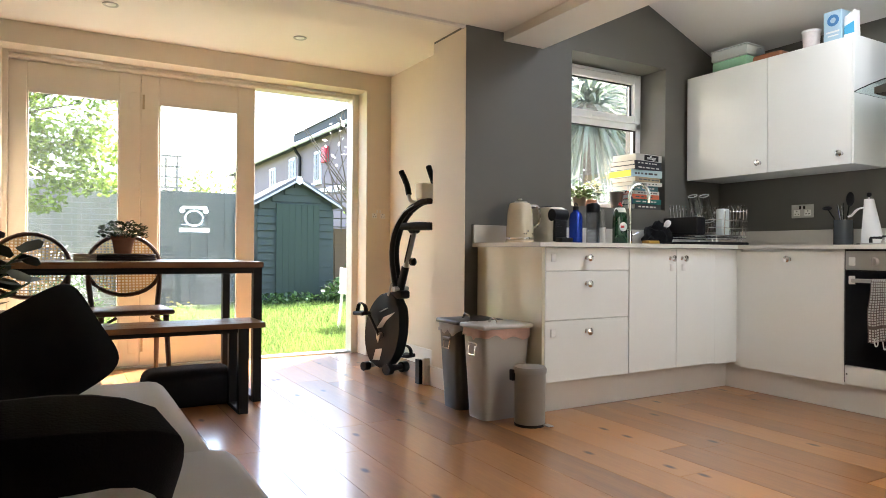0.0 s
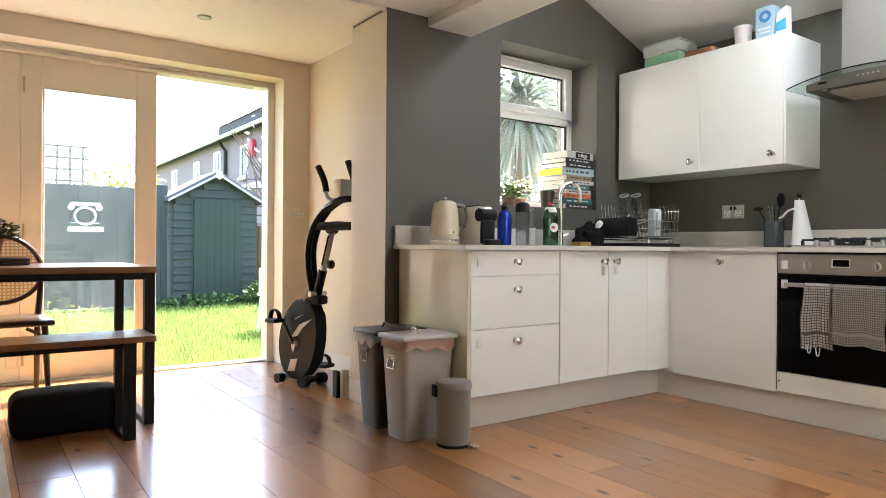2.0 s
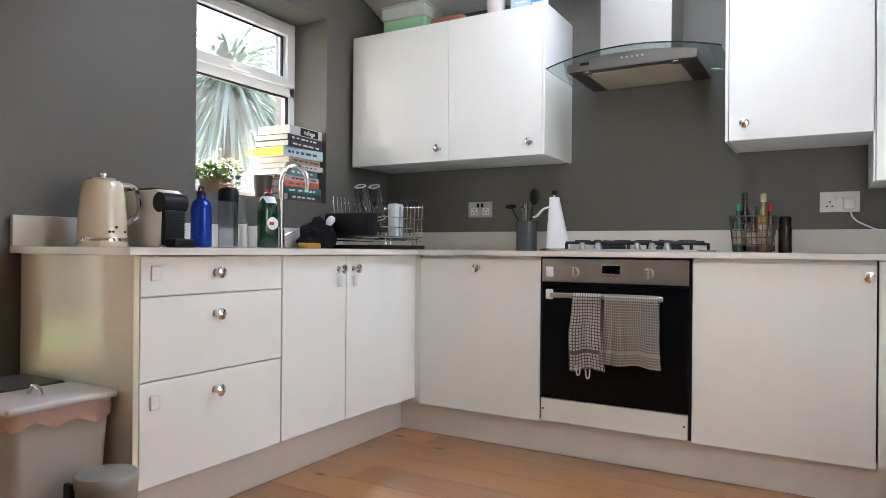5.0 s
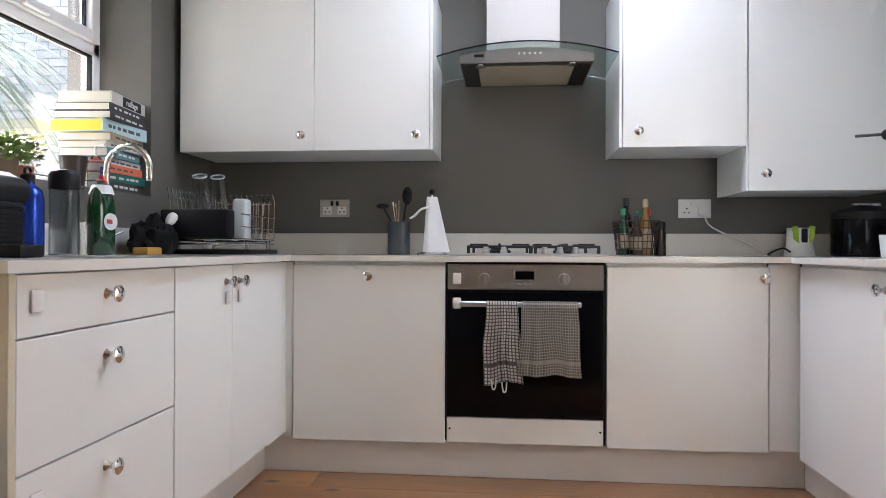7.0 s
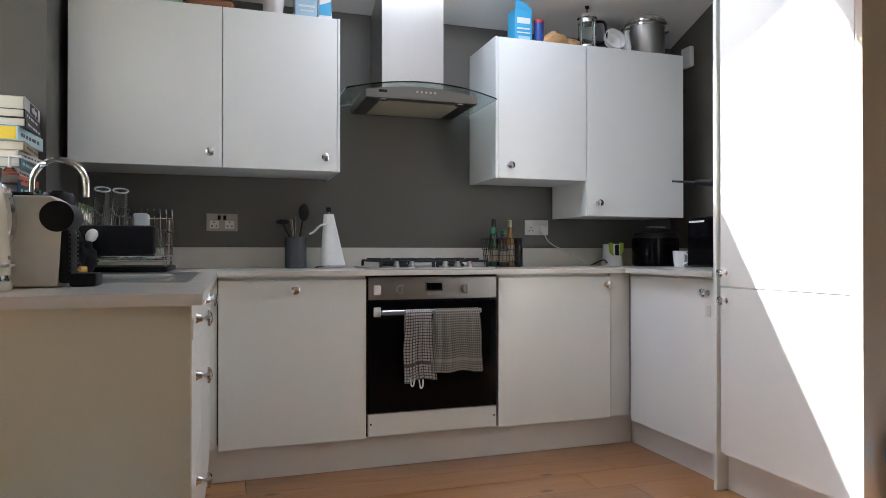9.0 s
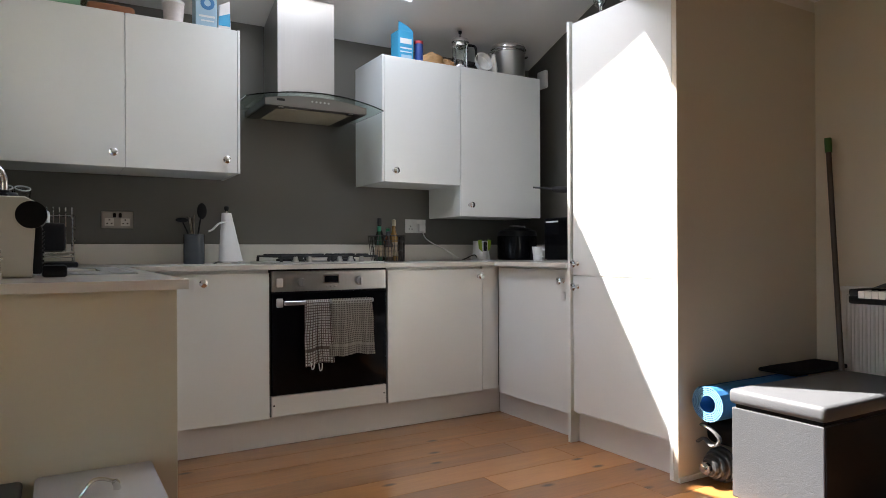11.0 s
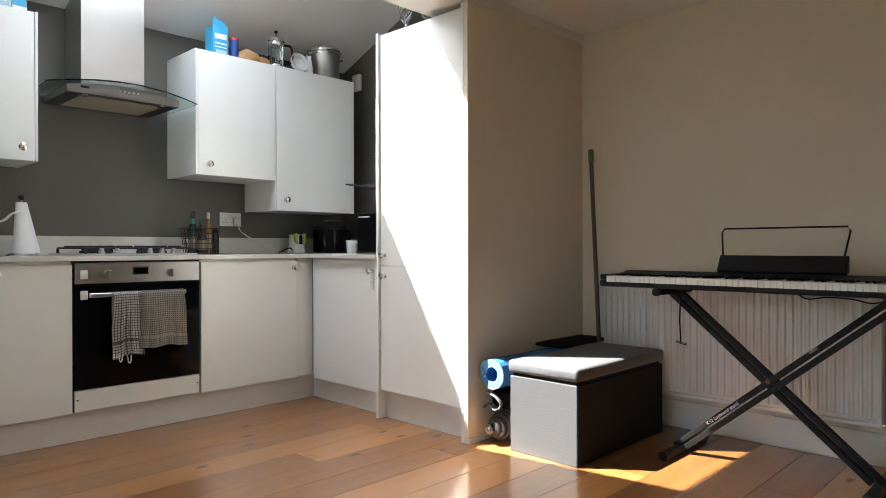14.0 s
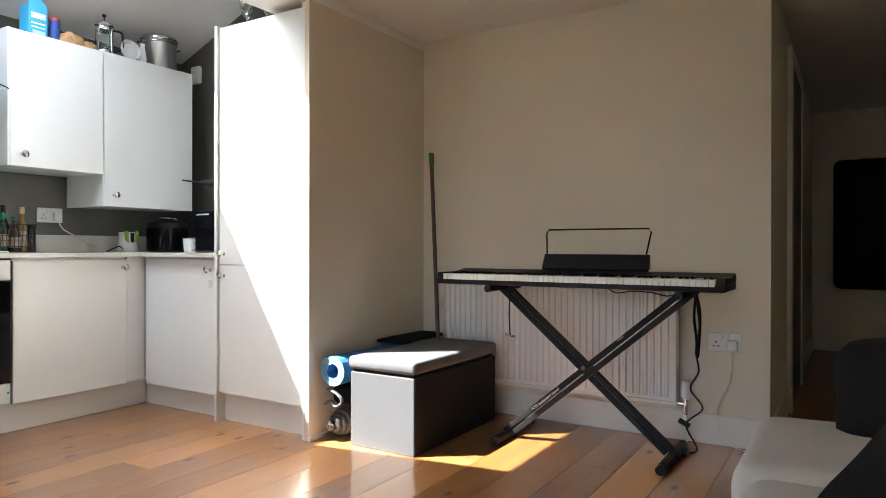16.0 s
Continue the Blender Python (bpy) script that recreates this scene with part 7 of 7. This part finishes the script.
def leaf_mat(name, color, trans=0.5):
    """Thin leaves that let light through; each leaf has its own tone."""
    m = bpy.data.materials.new(name)
    m.use_nodes = True
    nt = m.node_tree
    b = nt.nodes["Principled BSDF"]
    geo = nt.nodes.new("ShaderNodeNewGeometry")
    mix = nt.nodes.new("ShaderNodeMix")
    mix.data_type = "RGBA"
    mix.inputs[6].default_value = (*[c * 0.6 for c in color], 1)
    mix.inputs[7].default_value = (*[min(1, c * 1.5) for c in color], 1)
    nt.links.new(geo.outputs["Random Per Island"], mix.inputs[0])
    nt.links.new(mix.outputs[2], b.inputs["Base Color"])
    b.inputs["Roughness"].default_value = 0.5
    tr = nt.nodes.new("ShaderNodeBsdfTranslucent")
    nt.links.new(mix.outputs[2], tr.inputs[0])
    ms = nt.nodes.new("ShaderNodeMixShader")
    ms.inputs[0].default_value = trans
    nt.links.new(b.outputs[0], ms.inputs[1])
    nt.links.new(tr.outputs[0], ms.inputs[2])
    nt.links.new(ms.outputs[0], nt.nodes["Material Output"].inputs[0])
    return m


GRASS = leaf_mat("grass_blade", (0.17, 0.245, 0.06), 0.5)
LEAFL = leaf_mat("acer_leaf", (0.17, 0.25, 0.035), 0.6)
LEAFG = leaf_mat("ivy_leaf", (0.06, 0.12, 0.025), 0.35)
PALML = leaf_mat("palm_blade", (0.17, 0.205, 0.15), 0.5)
WHITEF = leaf_mat("white_blossom", (0.62, 0.60, 0.55), 0.4)
grass("lawn_grass", -1.6, 4.2, 5.32, 10.5, 70000, 0.075, 2, GRASS)


def wood_out(name, color, var=0.2):
    return mat(name, color, 0.8, var=var, scale=5, bump=0.3, fine=60, stretch=(1, 1, 6))


# shed
SHG = wood_out("green_shed_boards", (0.034, 0.047, 0.040))
SHD = wood_out("green_shed_door", (0.024, 0.040, 0.028))
sh = thing("garden_shed", "dark green timber shed with a white-edged gable roof", "shed", (3.525, 11.3, GZ))
S0, S1, SYF, SYB, EV, AP = 2.89, 4.16, 10.8, 11.75, 1.585, 1.95
SC = (S0 + S1) / 2
part("carcass", prism([(S0 + 0.02, GZ), (S1 - 0.02, GZ), (S1 - 0.02, EV), (SC, AP - 0.02), (S0 + 0.02, EV)], SYB - SYF - 0.03, "y", (0, SYF + 0.02, 0)), SHG, sh, world=True)
z = GZ + 0.02
i = 0
while z < AP - 0.08:
    z1 = min(z + 0.115, AP - 0.02)
    hw = (S1 - S0) / 2 if z1 <= EV else (S1 - S0) / 2 * max(0.05, (AP - z1) / (AP - EV))
    b_ = box(SC - hw, SC + hw, SYF - 0.012, SYF + 0.019, z, z1)
    for v in b_.verts:
        if v.co.y < SYF and v.co.z > (z + z1) / 2:
            v.co.y += 0.018
    part("board", b_, SHG, sh, world=True)
    b_ = box(S0 - 0.008, S0 + 0.018, SYF, SYB, z, z1)
    for v in b_.verts:
        if v.co.x < S0 and v.co.z > (z + z1) / 2:
            v.co.x += 0.016
    if z1 <= EV:
        part("board", b_, SHG, sh, world=True)
    else:
        b_.free()
    z += 0.118
dd = part("door", box(3.18, 3.90, SYF - 0.035, SYF - 0.013, GZ + 0.06, 1.57, 0.003, 1), SHD, sh, "green boarded door", world=True)
for k in range(7):
    part("batten", box(3.18 + 0.1028 * k + 0.002, 3.18 + 0.1028 * (k + 1) - 0.002, SYF - 0.040, SYF - 0.0345, GZ + 0.07, 1.56), SHD, dd, world=True)
FELT = mat("roof_felt", (0.10, 0.10, 0.105), 0.9, var=0.2, bump=0.4)
for s in (-1, 1):
    o = [(SC, AP), (SC + s * 0.73, AP - 0.73 * (AP - EV) / 0.63), (SC + s * 0.73, AP - 0.73 * (AP - EV) / 0.63 + 0.065), (SC, AP + 0.07)]
    part("roof", prism(o, SYB - SYF + 0.2, "y", (0, SYF - 0.1, 0)), FELT, sh, "grey felt roof", world=True)
    o = [(SC, AP - 0.012), (SC + s * 0.735, AP - 0.012 - 0.735 * (AP - EV) / 0.63), (SC + s * 0.735, AP + 0.022 - 0.735 * (AP - EV) / 0.63), (SC, AP + 0.022)]
    part("bargeboard", prism(o, 0.025, "y", (0, SYF - 0.13, 0)), mat("white_bargeboard", (0.42, 0.43, 0.43), 0.6), sh, "pale bargeboard", world=True)
part("finial", prism([(SC - 0.06, AP - 0.03), (SC, AP - 0.075), (SC + 0.06, AP - 0.03), (SC + 0.035, AP + 0.06), (SC - 0.035, AP + 0.06)], 0.02, "y", (0, SYF - 0.152, 0)), UPVC, sh, "white gable plate", world=True)

# fences and brick walls
FEN = wood_out("weathered_fence", (0.13, 0.125, 0.11), 0.25)
FENB = wood_out("brown_fence", (0.15, 0.10, 0.06), 0.25)
FEND = wood_out("dark_trellis", (0.11, 0.095, 0.08), 0.25)


def fence(x0, x1, y, h, material, label):
    f = thing("fence", label, "fence", ((x0 + x1) / 2, y, GZ))
    n = int((x1 - x0) / 0.125)
    for k in range(n):
        x = x0 + (x1 - x0) * k / n
        part("slat", box(x - 0.006, x + (x1 - x0) / n + 0.006, y - 0.012 + 0.012 * (k % 2), y + 0.012 * (k % 2) - 0.001, GZ + 0.02, GZ + h + 0.012 * noise.noise((k, y, 0))), material, f, world=True)
    for z in (0.3, h - 0.3):
        part("rail", box(x0, x1, y + 0.01, y + 0.05, GZ + z, GZ + z + 0.07), material, f, world=True)
    for k in range(int((x1 - x0) / 1.8) + 2):
        x = min(x1, x0 + 1.8 * k)
        part("post", box(x - 0.045, x + 0.045, y - 0.02, y + 0.07, GZ, GZ + h + 0.06), material, f, world=True)
    return f


fence(0.9, 2.80, 11.0, 1.78, wood_out("blue_grey_fence", (0.050, 0.066, 0.060)), "blue-grey painted garden fence")
fence(4.12, 6.6, 11.3, 1.27, FENB, "brown vertical board garden fence")
trl = thing("trellis", "square timber trellis above the garden fence", "trellis", (1.55, 11.0, 1.75))
for k in range(5):
    part("slat", box(1.05 + 0.16 * k, 1.08 + 0.16 * k, 10.985, 11.0, 1.68, 2.26), FEN, trl, world=True)
for k in range(4):
    part("slat", box(1.0, 1.78, 10.97, 10.984, 1.74 + 0.16 * k, 1.77 + 0.16 * k), FEN, trl, world=True)

trl = thing("trellis", "dark timber trellis with climbers above the brown fence", "trellis", (4.6, 11.3, 1.2))
for k in range(7):
    part("slat", box(4.16 + 0.16 * k, 4.180 + 0.16 * k, 11.285, 11.30, 1.15, 2.06), FEND, trl, world=True)
for k in range(6):
    part("slat", box(4.14, 5.20, 11.27, 11.284, 1.22 + 0.15 * k, 1.24 + 0.15 * k), FEND, trl, world=True)

BRICKG = mat("grey_brick", (0.20, 0.19, 0.155), 0.9, var=0.25, scale=6, bump=0.4, fine=80)
BRICKY = mat("pale_stock_brick", (0.40, 0.34, 0.28), 0.9, var=0.22, scale=8, bump=0.4, fine=80)
MORT = mat("mortar", (0.30, 0.285, 0.26), 0.95, var=0.1, scale=20)


def brick_wall(name, label, along, fixed, a0, a1, z1, face, material, bl=0.225, bh=0.075, limit=300):
    """A wall with real bricks on the face seen; along: the axis it runs on."""
    thick = 0.2
    w = struct(part(name, box(*((a0, a1, fixed, fixed + thick) if along == "x" else (fixed, fixed + thick, a0, a1)), GZ, z1), MORT), label, "wall")
    me, made = None, 0
    nr = int((z1 - GZ) / bh)
    rest = bmesh.new()
    for r in range(nr):
        off = bl / 2 if r % 2 else 0
        k = a0 - off
        while k < a1:
            p, q = max(k, a0), min(k + bl - 0.011, a1)
            if q - p > 0.05:
                d = 0.012 + 0.004 * noise.noise((k * 9, r * 3, 1))
                b = (p, q, fixed - d, fixed + 0.003) if along == "x" else (fixed - d, fixed + 0.003, p, q)
                z = GZ + r * bh + 0.005
                full = q - p > bl - 0.013
                if made < limit and full:
                    if me is None:
                        L = bl - 0.011
                        bb_ = box(*((0, L, -0.012, 0.003) if along == "x" else (-0.012, 0.003, 0, L)), 0, bh - 0.011, 0.003, 1)
                        o = part("brick", bb_, material, w)
                        me = o.data
                    else:
                        o = new("brick", me)
                        o.parent = w
                    o.location = (p, fixed, z) if along == "x" else (fixed, p, z)
                    made += 1
                else:
                    box(*b, z, z + bh - 0.011, bm=rest)
            k += bl
    o = part("bricks", rest, material, w)
    tagged(o, kind="stuff")
    return w


brick_wall("wall_garden_back", "grey brick garden wall", "x", 10.2, -4.2, 0.9, 1.72, -1, BRICKG)
brick_wall("wall_neighbour", "pale brick wall of the neighbouring house", "y", 6.6, 3.4, 7.6, 3.3, -1, BRICKY)
struct(part("wall_boundary", box(-2.2, -2.0, 5.27, 10.2, GZ, 1.7), MORT), "plain garden boundary wall", "wall")


# planting
def foliage(bm, centre, radii, n, size, seed, gap=0.35):
    rnd = random.Random(seed)
    for _ in range(n):
        u = Vector((rnd.gauss(0, 1), rnd.gauss(0, 1), rnd.gauss(0, 1))).normalized() * rnd.random() ** 0.4
        if noise.noise(u * 2.6 + Vector((seed, 0, 0))) < -gap * 0.5:
            continue
        c = Vector(centre) + Vector([a * b for a, b in zip(u, radii)])
        d = Vector((rnd.uniform(-1, 1), rnd.uniform(-1, 1), rnd.uniform(-0.9, 0.3))).normalized()
        s = d.cross(Vector((rnd.uniform(-1, 1), rnd.uniform(-1, 1), 1))).normalized()
        L = size * rnd.uniform(0.6, 1.4)
        bm.faces.new([bm.verts.new(c + q) for q in (-d * L * 0.5, s * L * 0.3 - d * L * 0.05, d * L * 0.5, -s * L * 0.3 - d * L * 0.05)])
    return bm


BARK = mat("bark", (0.10, 0.075, 0.055), 0.9, var=0.3, scale=12, bump=0.6)
tr_ = thing("garden_tree", "small tree with bright fresh green leaves", "tree", (-0.9, 7.7, GZ))
bm = bmesh.new()
tube(curve_points([(-0.9, 7.7, GZ), (-0.85, 7.68, 0.8), (-0.7, 7.65, 1.5), (-0.5, 7.6, 2.4), (-0.45, 7.6, 3.2)], 6), [0.06 - 0.0018 * i for i in range(25)], 8, bm=bm)
for tip in ((0.5, 7.4, 1.75), (0.35, 7.3, 2.2), (0.6, 7.5, 2.6), (-1.6, 7.5, 2.4), (0.1, 7.7, 3.0), (0.3, 7.4, 1.35)):
    tube(curve_points([(-0.68, 7.65, 1.5 if tip[2] < 2.3 else 2.1), ((tip[0] - 0.7) / 2, 7.6, (tip[2] + 1.9) / 2), tip], 6), [0.022 - 0.0014 * i for i in range(13)], 6, bm=bm)
part("trunk", bm, BARK, tr_, "", True, True)
bm = bmesh.new()
for c, r, n, s in (((0.0, 7.5, 2.45), (0.85, 0.7, 0.75), 2600, 1), ((0.25, 7.4, 1.8), (0.55, 0.5, 0.25), 900, 2), ((-0.9, 7.6, 2.4), (0.9, 0.7, 0.8), 1800, 3), ((0.35, 7.3, 1.45), (0.45, 0.4, 0.14), 420, 4), ((-0.5, 7.6, 1.75), (0.7, 0.6, 0.4), 1100, 5), ((0.5, 7.4, 2.9), (0.5, 0.5, 0.4), 700, 6), ((-0.05, 7.3, 1.25), (0.3, 0.3, 0.12), 200, 7)):
    foliage(bm, c, r, int(n * 2.4), 0.062, s)
part("crown", bm, LEAFL, tr_, "fresh green leaves", world=True)
bu = thing("flowering_shrub", "shrub with white blossom along the garden wall", "shrub", (0.15, 8.9, GZ))
part("leaves", foliage(bmesh.new(), (0.1, 9.0, 0.25), (0.6, 0.45, 0.45), 900, 0.07, 31), LEAFG, bu, "green leaves", world=True)
part("blossom", foliage(bmesh.new(), (0.08, 8.85, 0.38), (0.45, 0.4, 0.5), 700, 0.05, 32), WHITEF, bu, "white blossom", world=True)
bu = thing("dandelions", "white and yellow flowers in the grass", "flowers", (1.2, 8.6, GZ))
part("blossom", foliage(bmesh.new(), (1.15, 8.7, 0.1), (0.6, 0.4, 0.16), 130, 0.035, 34), leaf_mat("yellow_bloom", (0.65, 0.55, 0.08)), bu, "", world=True)
iv = thing("ivy_patch", "dark green low plants along the shed", "plants", (3.6, 10.5, GZ))
bm = bmesh.new()
for c, r, n, s in (((3.3, 10.5, 0.02), (0.9, 0.28, 0.12), 900, 41), ((4.15, 10.4, 0.12), (0.35, 0.35, 0.24), 700, 42), ((4.45, 10.6, 0.3), (0.3, 0.3, 0.35), 500, 43)):
    foliage(bm, c, r, n, 0.075, s)
part("leaves", bm, LEAFG, iv, "", world=True)
cl = thing("climbing_rose", "bare climbing stems with sparse blossom beside the shed", "shrub", (4.7, 10.9, GZ))
bm = bmesh.new()
rnd = random.Random(9)
for k in range(14):
    bm = bmesh.new()
    x, zt = rnd.uniform(4.0, 5.0), rnd.uniform(2.4, 4.0)
    tube(curve_points([(4.75, 10.95, 0), (4.7 + rnd.uniform(-0.2, 0.2), 10.9, 1.2), (x, 10.85, zt * 0.75), (x + rnd.uniform(-0.7, 0.3), 10.8, zt)], 6), [0.020 - 0.0009 * i for i in range(19)], 6, bm=bm)
    part("stem", bm, BARK, cl, "", True, True)
bm = foliage(bmesh.new(), (4.75, 10.9, 1.6), (0.35, 0.3, 0.8), 420, 0.08, 44)
part("leaves", bm, LEAFL, cl, "sparse young leaves", world=True)
part("blossom", foliage(bmesh.new(), (4.5, 10.85, 2.7), (0.5, 0.3, 0.6), 60, 0.09, 45), WHITEF, cl, "white blossom", world=True)
far = thing("far_tree", "pale distant tree behind the garden fence", "tree", (4.4, 24, GZ))
bm = bmesh.new()
tube([(4.4, 24, GZ), (4.45, 24, 1.2), (4.5, 24, 2.4)], [0.12, 0.1, 0.05], 8, bm=bm)
part("trunk", bm, BARK, far, "", True, True)
bm = foliage(bmesh.new(), (4.4, 24, 2.6), (1.6, 1.2, 1.0), 1300, 0.16, 51)
part("crown", bm, LEAFL, far, "", world=True)
fs = thing("bare_shrub", "bare twiggy shrub above the fence", "shrub", (2.4, 12.0, GZ))
bm = bmesh.new()
for k in range(16):
    a = rnd.uniform(-1, 1)
    tube(curve_points([(2.3, 12.0, GZ), (2.3 + a * 0.3, 12.0, 1.2), (2.3 + a * 0.9, 12.0 + rnd.uniform(-0.2, 0.2), rnd.uniform(2.0, 2.8))], 6), [0.016 - 0.001 * i for i in range(13)], 5, bm=bm)
part("stems", bm, BARK, fs, "", True, True)

# spiky palm outside the kitchen window
pm = thing("palm_tree", "cordyline palm with drooping grey-green blades", "palm", (5.45, 5.95, GZ))
part("trunk", tube([(5.45, 5.95, GZ), (5.47, 5.95, 1.0), (5.45, 5.95, 2.5)], [0.10, 0.085, 0.07], 10), BARK, pm, "", True, True)
bm = bmesh.new()
rnd = random.Random(77)
for k in range(260):
    a, el = rnd.uniform(0, 6.283), rnd.uniform(-0.9, 1.2)
    L, w_ = rnd.uniform(0.8, 1.3), rnd.uniform(0.018, 0.034)
    d = Vector((math.cos(a) * math.cos(el), math.sin(a) * math.cos(el), math.sin(el)))
    s = d.cross(Vector((0, 0, 1))).normalized()
    base = Vector((5.45, 5.95, 2.5 + rnd.uniform(-0.15, 0.1)))
    prev = None
    for q in range(6):
        f = q / 5
        p = base + d * L * f - Vector((0, 0, 0.62 * L * f * f))
        ww = w_ * (1 - f) ** 0.6 + 0.001
        row = (bm.verts.new(p - s * ww), bm.verts.new(p + s * ww))
        if prev:
            bm.faces.new((prev[0], prev[1], row[1], row[0]))
        prev = row
part("blades", bm, PALML, pm, "long drooping blades", world=True)
lv = thing("lavender_bush", "wispy pale lilac shrub below the kitchen window", "shrub", (4.3, 4.9, GZ))
part("leaves", foliage(bmesh.new(), (4.4, 5.0, 0.8), (0.8, 0.6, 0.75), 1500, 0.05, 61), LEAFG, lv, "", world=True)
part("blossom", foliage(bmesh.new(), (4.4, 4.9, 1.15), (0.75, 0.5, 0.45), 500, 0.035, 62), leaf_mat("lilac_bloom", (0.40, 0.36, 0.46)), lv, "pale lilac flowers", world=True)

# white garden chair by the door
gch = thing("garden_chair", "white curved plastic garden chair", "chair", (3.10, 7.0, GZ))
part("seat", soft(-0.22, 0.22, -0.22, 0.22, 0.40, 0.43, 0.014, 0.0), UPVC, gch, "", True)
bm = bmesh.new()
prev = None
for i in range(9):
    a = math.pi * (0.62 + 0.76 * i / 8)
    row = [bm.verts.new((0.26 * math.cos(a), 0.26 * math.sin(a) * 1.0, zz)) for zz in (0.42, 0.62 + 0.08 * math.sin((i / 8) * math.pi))]
    if prev:
        bm.faces.new((prev[0], prev[1], row[1], row[0]))
    prev = row
bmesh.ops.solidify(bm, geom=bm.faces[:], thickness=0.015)
part("backrest", bm, UPVC, gch, "", True)
for sx in (-1, 1):
    for sy in (-1, 1):
        part("leg", rod((sx * 0.18, sy * 0.18, 0.40), (sx * 0.21, sy * 0.21, 0), 0.018, 10), UPVC, gch, "", True)

# house beyond the garden
hs = thing("neighbour_house", "lilac-grey rendered house with a low slate roof", "house", (12, 29, GZ))
REND = mat("lilac_render", (0.21, 0.16, 0.165), 0.9, var=0.08, scale=0.8, bump=0.2, fine=30)
SLATE = mat("slate_roof", (0.045, 0.043, 0.046), 0.8, var=0.2, scale=2, bump=0.4, fine=8)
HE = 4.72
part("wall", box(8.0, 16, 14, 36.0, GZ, HE + 0.02), REND, hs, world=True)
part("roof", prism([(7.7, HE), (7.7, HE + 0.1), (9.6, HE + 0.75), (14.4, HE + 0.75), (16.3, HE + 0.1), (16.3, HE)], 22.6, "y", (0, 13.7, 0)), SLATE, hs, "dark slate roof", world=True)
part("parapet", box(7.62, 8.1, 13.7, 24.3, HE + 0.1, HE + 0.36), SLATE, hs, "raised dark roof edge", world=True)
for k in range(18):
    part("ridge_tile", prism([(7.56, HE + 0.36), (7.86, HE + 0.50), (8.16, HE + 0.36)], 0.55, "y", (0, 13.75 + 0.58 * k, 0)), SLATE, hs, world=True)
part("gutter", rod((7.62, 13.8, HE), (7.62, 36.0, HE), 0.07, 10), PLINTH, hs, "white gutter and fascia", True, True)
part("string_course", box(7.94, 8.02, 14, 23.0, 2.75, 2.95), UPVC, hs, world=True)
part("drainpipe", tube([(7.65, 24.5, HE), (7.8, 24.5, HE - 0.25), (7.92, 24.5, HE - 0.4), (7.92, 24.5, GZ)], 0.06, 8), BLACK, hs, "black drainpipe", True, True)
for y, z0, z1, w_ in ((28.4, 3.3, 4.3, 0.40), (25.6, 3.5, 4.4, 0.36), (22.6, 3.2, 4.3, 0.32), (19.0, 3.2, 4.3, 0.45), (32.0, 3.3, 4.3, 0.42)):
    wn_ = part("window", box(7.93, 8.01, y - w_, y + w_, z0, z1), UPVC, hs, "white framed window", world=True)
    part("pane", box(7.915, 7.931, y - w_ + 0.07, y - 0.03, z0 + 0.08, z1 - 0.1), GBLACK, wn_, world=True)
    part("pane", box(7.915, 7.931, y + 0.03, y + w_ - 0.07, z0 + 0.08, z1 - 0.1), GBLACK, wn_, world=True)
    part("sill", box(7.86, 7.99, y - w_ - 0.05, y + w_ + 0.05, z0 - 0.08, z0), UPVC, wn_, world=True)
part("alarm_box", box(7.84, 7.99, 21.5, 21.95, 3.8, 4.35, 0.03, 2), mat("red_sign", (0.5, 0.03, 0.05), 0.5), hs, "red alarm box", world=True)

# ---- hallway beyond the room ----
hd_ = struct(new("door_2"), "white door casing in the dark hallway", "door frame")
for y0, y1, z0, z1 in ((-1.02, -0.94, 0, 2.0), (-1.86, -1.78, 0, 2.0), (-1.78, -1.02, 1.93, 2.0)):
    part("casing", box(0.557, 0.584, y0, y1, z0, z1, 0.003, 1), TRIM, hd_)
part("door_panel", box(0.565, 0.583, -1.775, -1.025, 0.005, 1.925), mat("brown_door", (0.16, 0.10, 0.07), 0.5, var=0.1), hd_)
ctx = thing("hanging_coat", "dark coat hanging in the hallway", "coat", (0.2, FLOOR_BACK + 0.1, 1.0))
part("coat", soft(0.0, 0.42, FLOOR_BACK + 0.02, FLOOR_BACK + 0.16, 0.55, 1.65, 0.06, 0.0), BLKF, ctx, "", True, True)
part("hook", rod((0.2, FLOOR_BACK, 1.62), (0.2, FLOOR_BACK + 0.08, 1.66), 0.008, 8), CHROME, ctx, "", True, True)

# ---- floorboards ----
rnd = random.Random(4)
BWD = 0.178
bm0 = {}
x = LEFT + 0.002
while x < HOB - 0.01:
    y = FLOOR_BACK - rnd.uniform(0.1, 1.6)
    while y < 5.13:
        L = rnd.choice((1.1, 1.5, 1.9, 2.2))
        y0, y1 = max(y, FLOOR_BACK), min(y + L, 5.13)
        if y1 - y0 > 0.05:
            key = (round(y1 - y0, 3), round(min(BWD, HOB - x), 3))
            if key not in bm0:
                o = part("plank", box(0.0011, key[1] - 0.0011, 0.0011, key[0] - 0.0011, -0.012, 0.0), FLOORW, floor)
                bm0[key] = o.data
            else:
                o = new("plank", bm0[key])
                o.parent = floor
            o.location = (x, y0, 0)
        y += L
    x += BWD
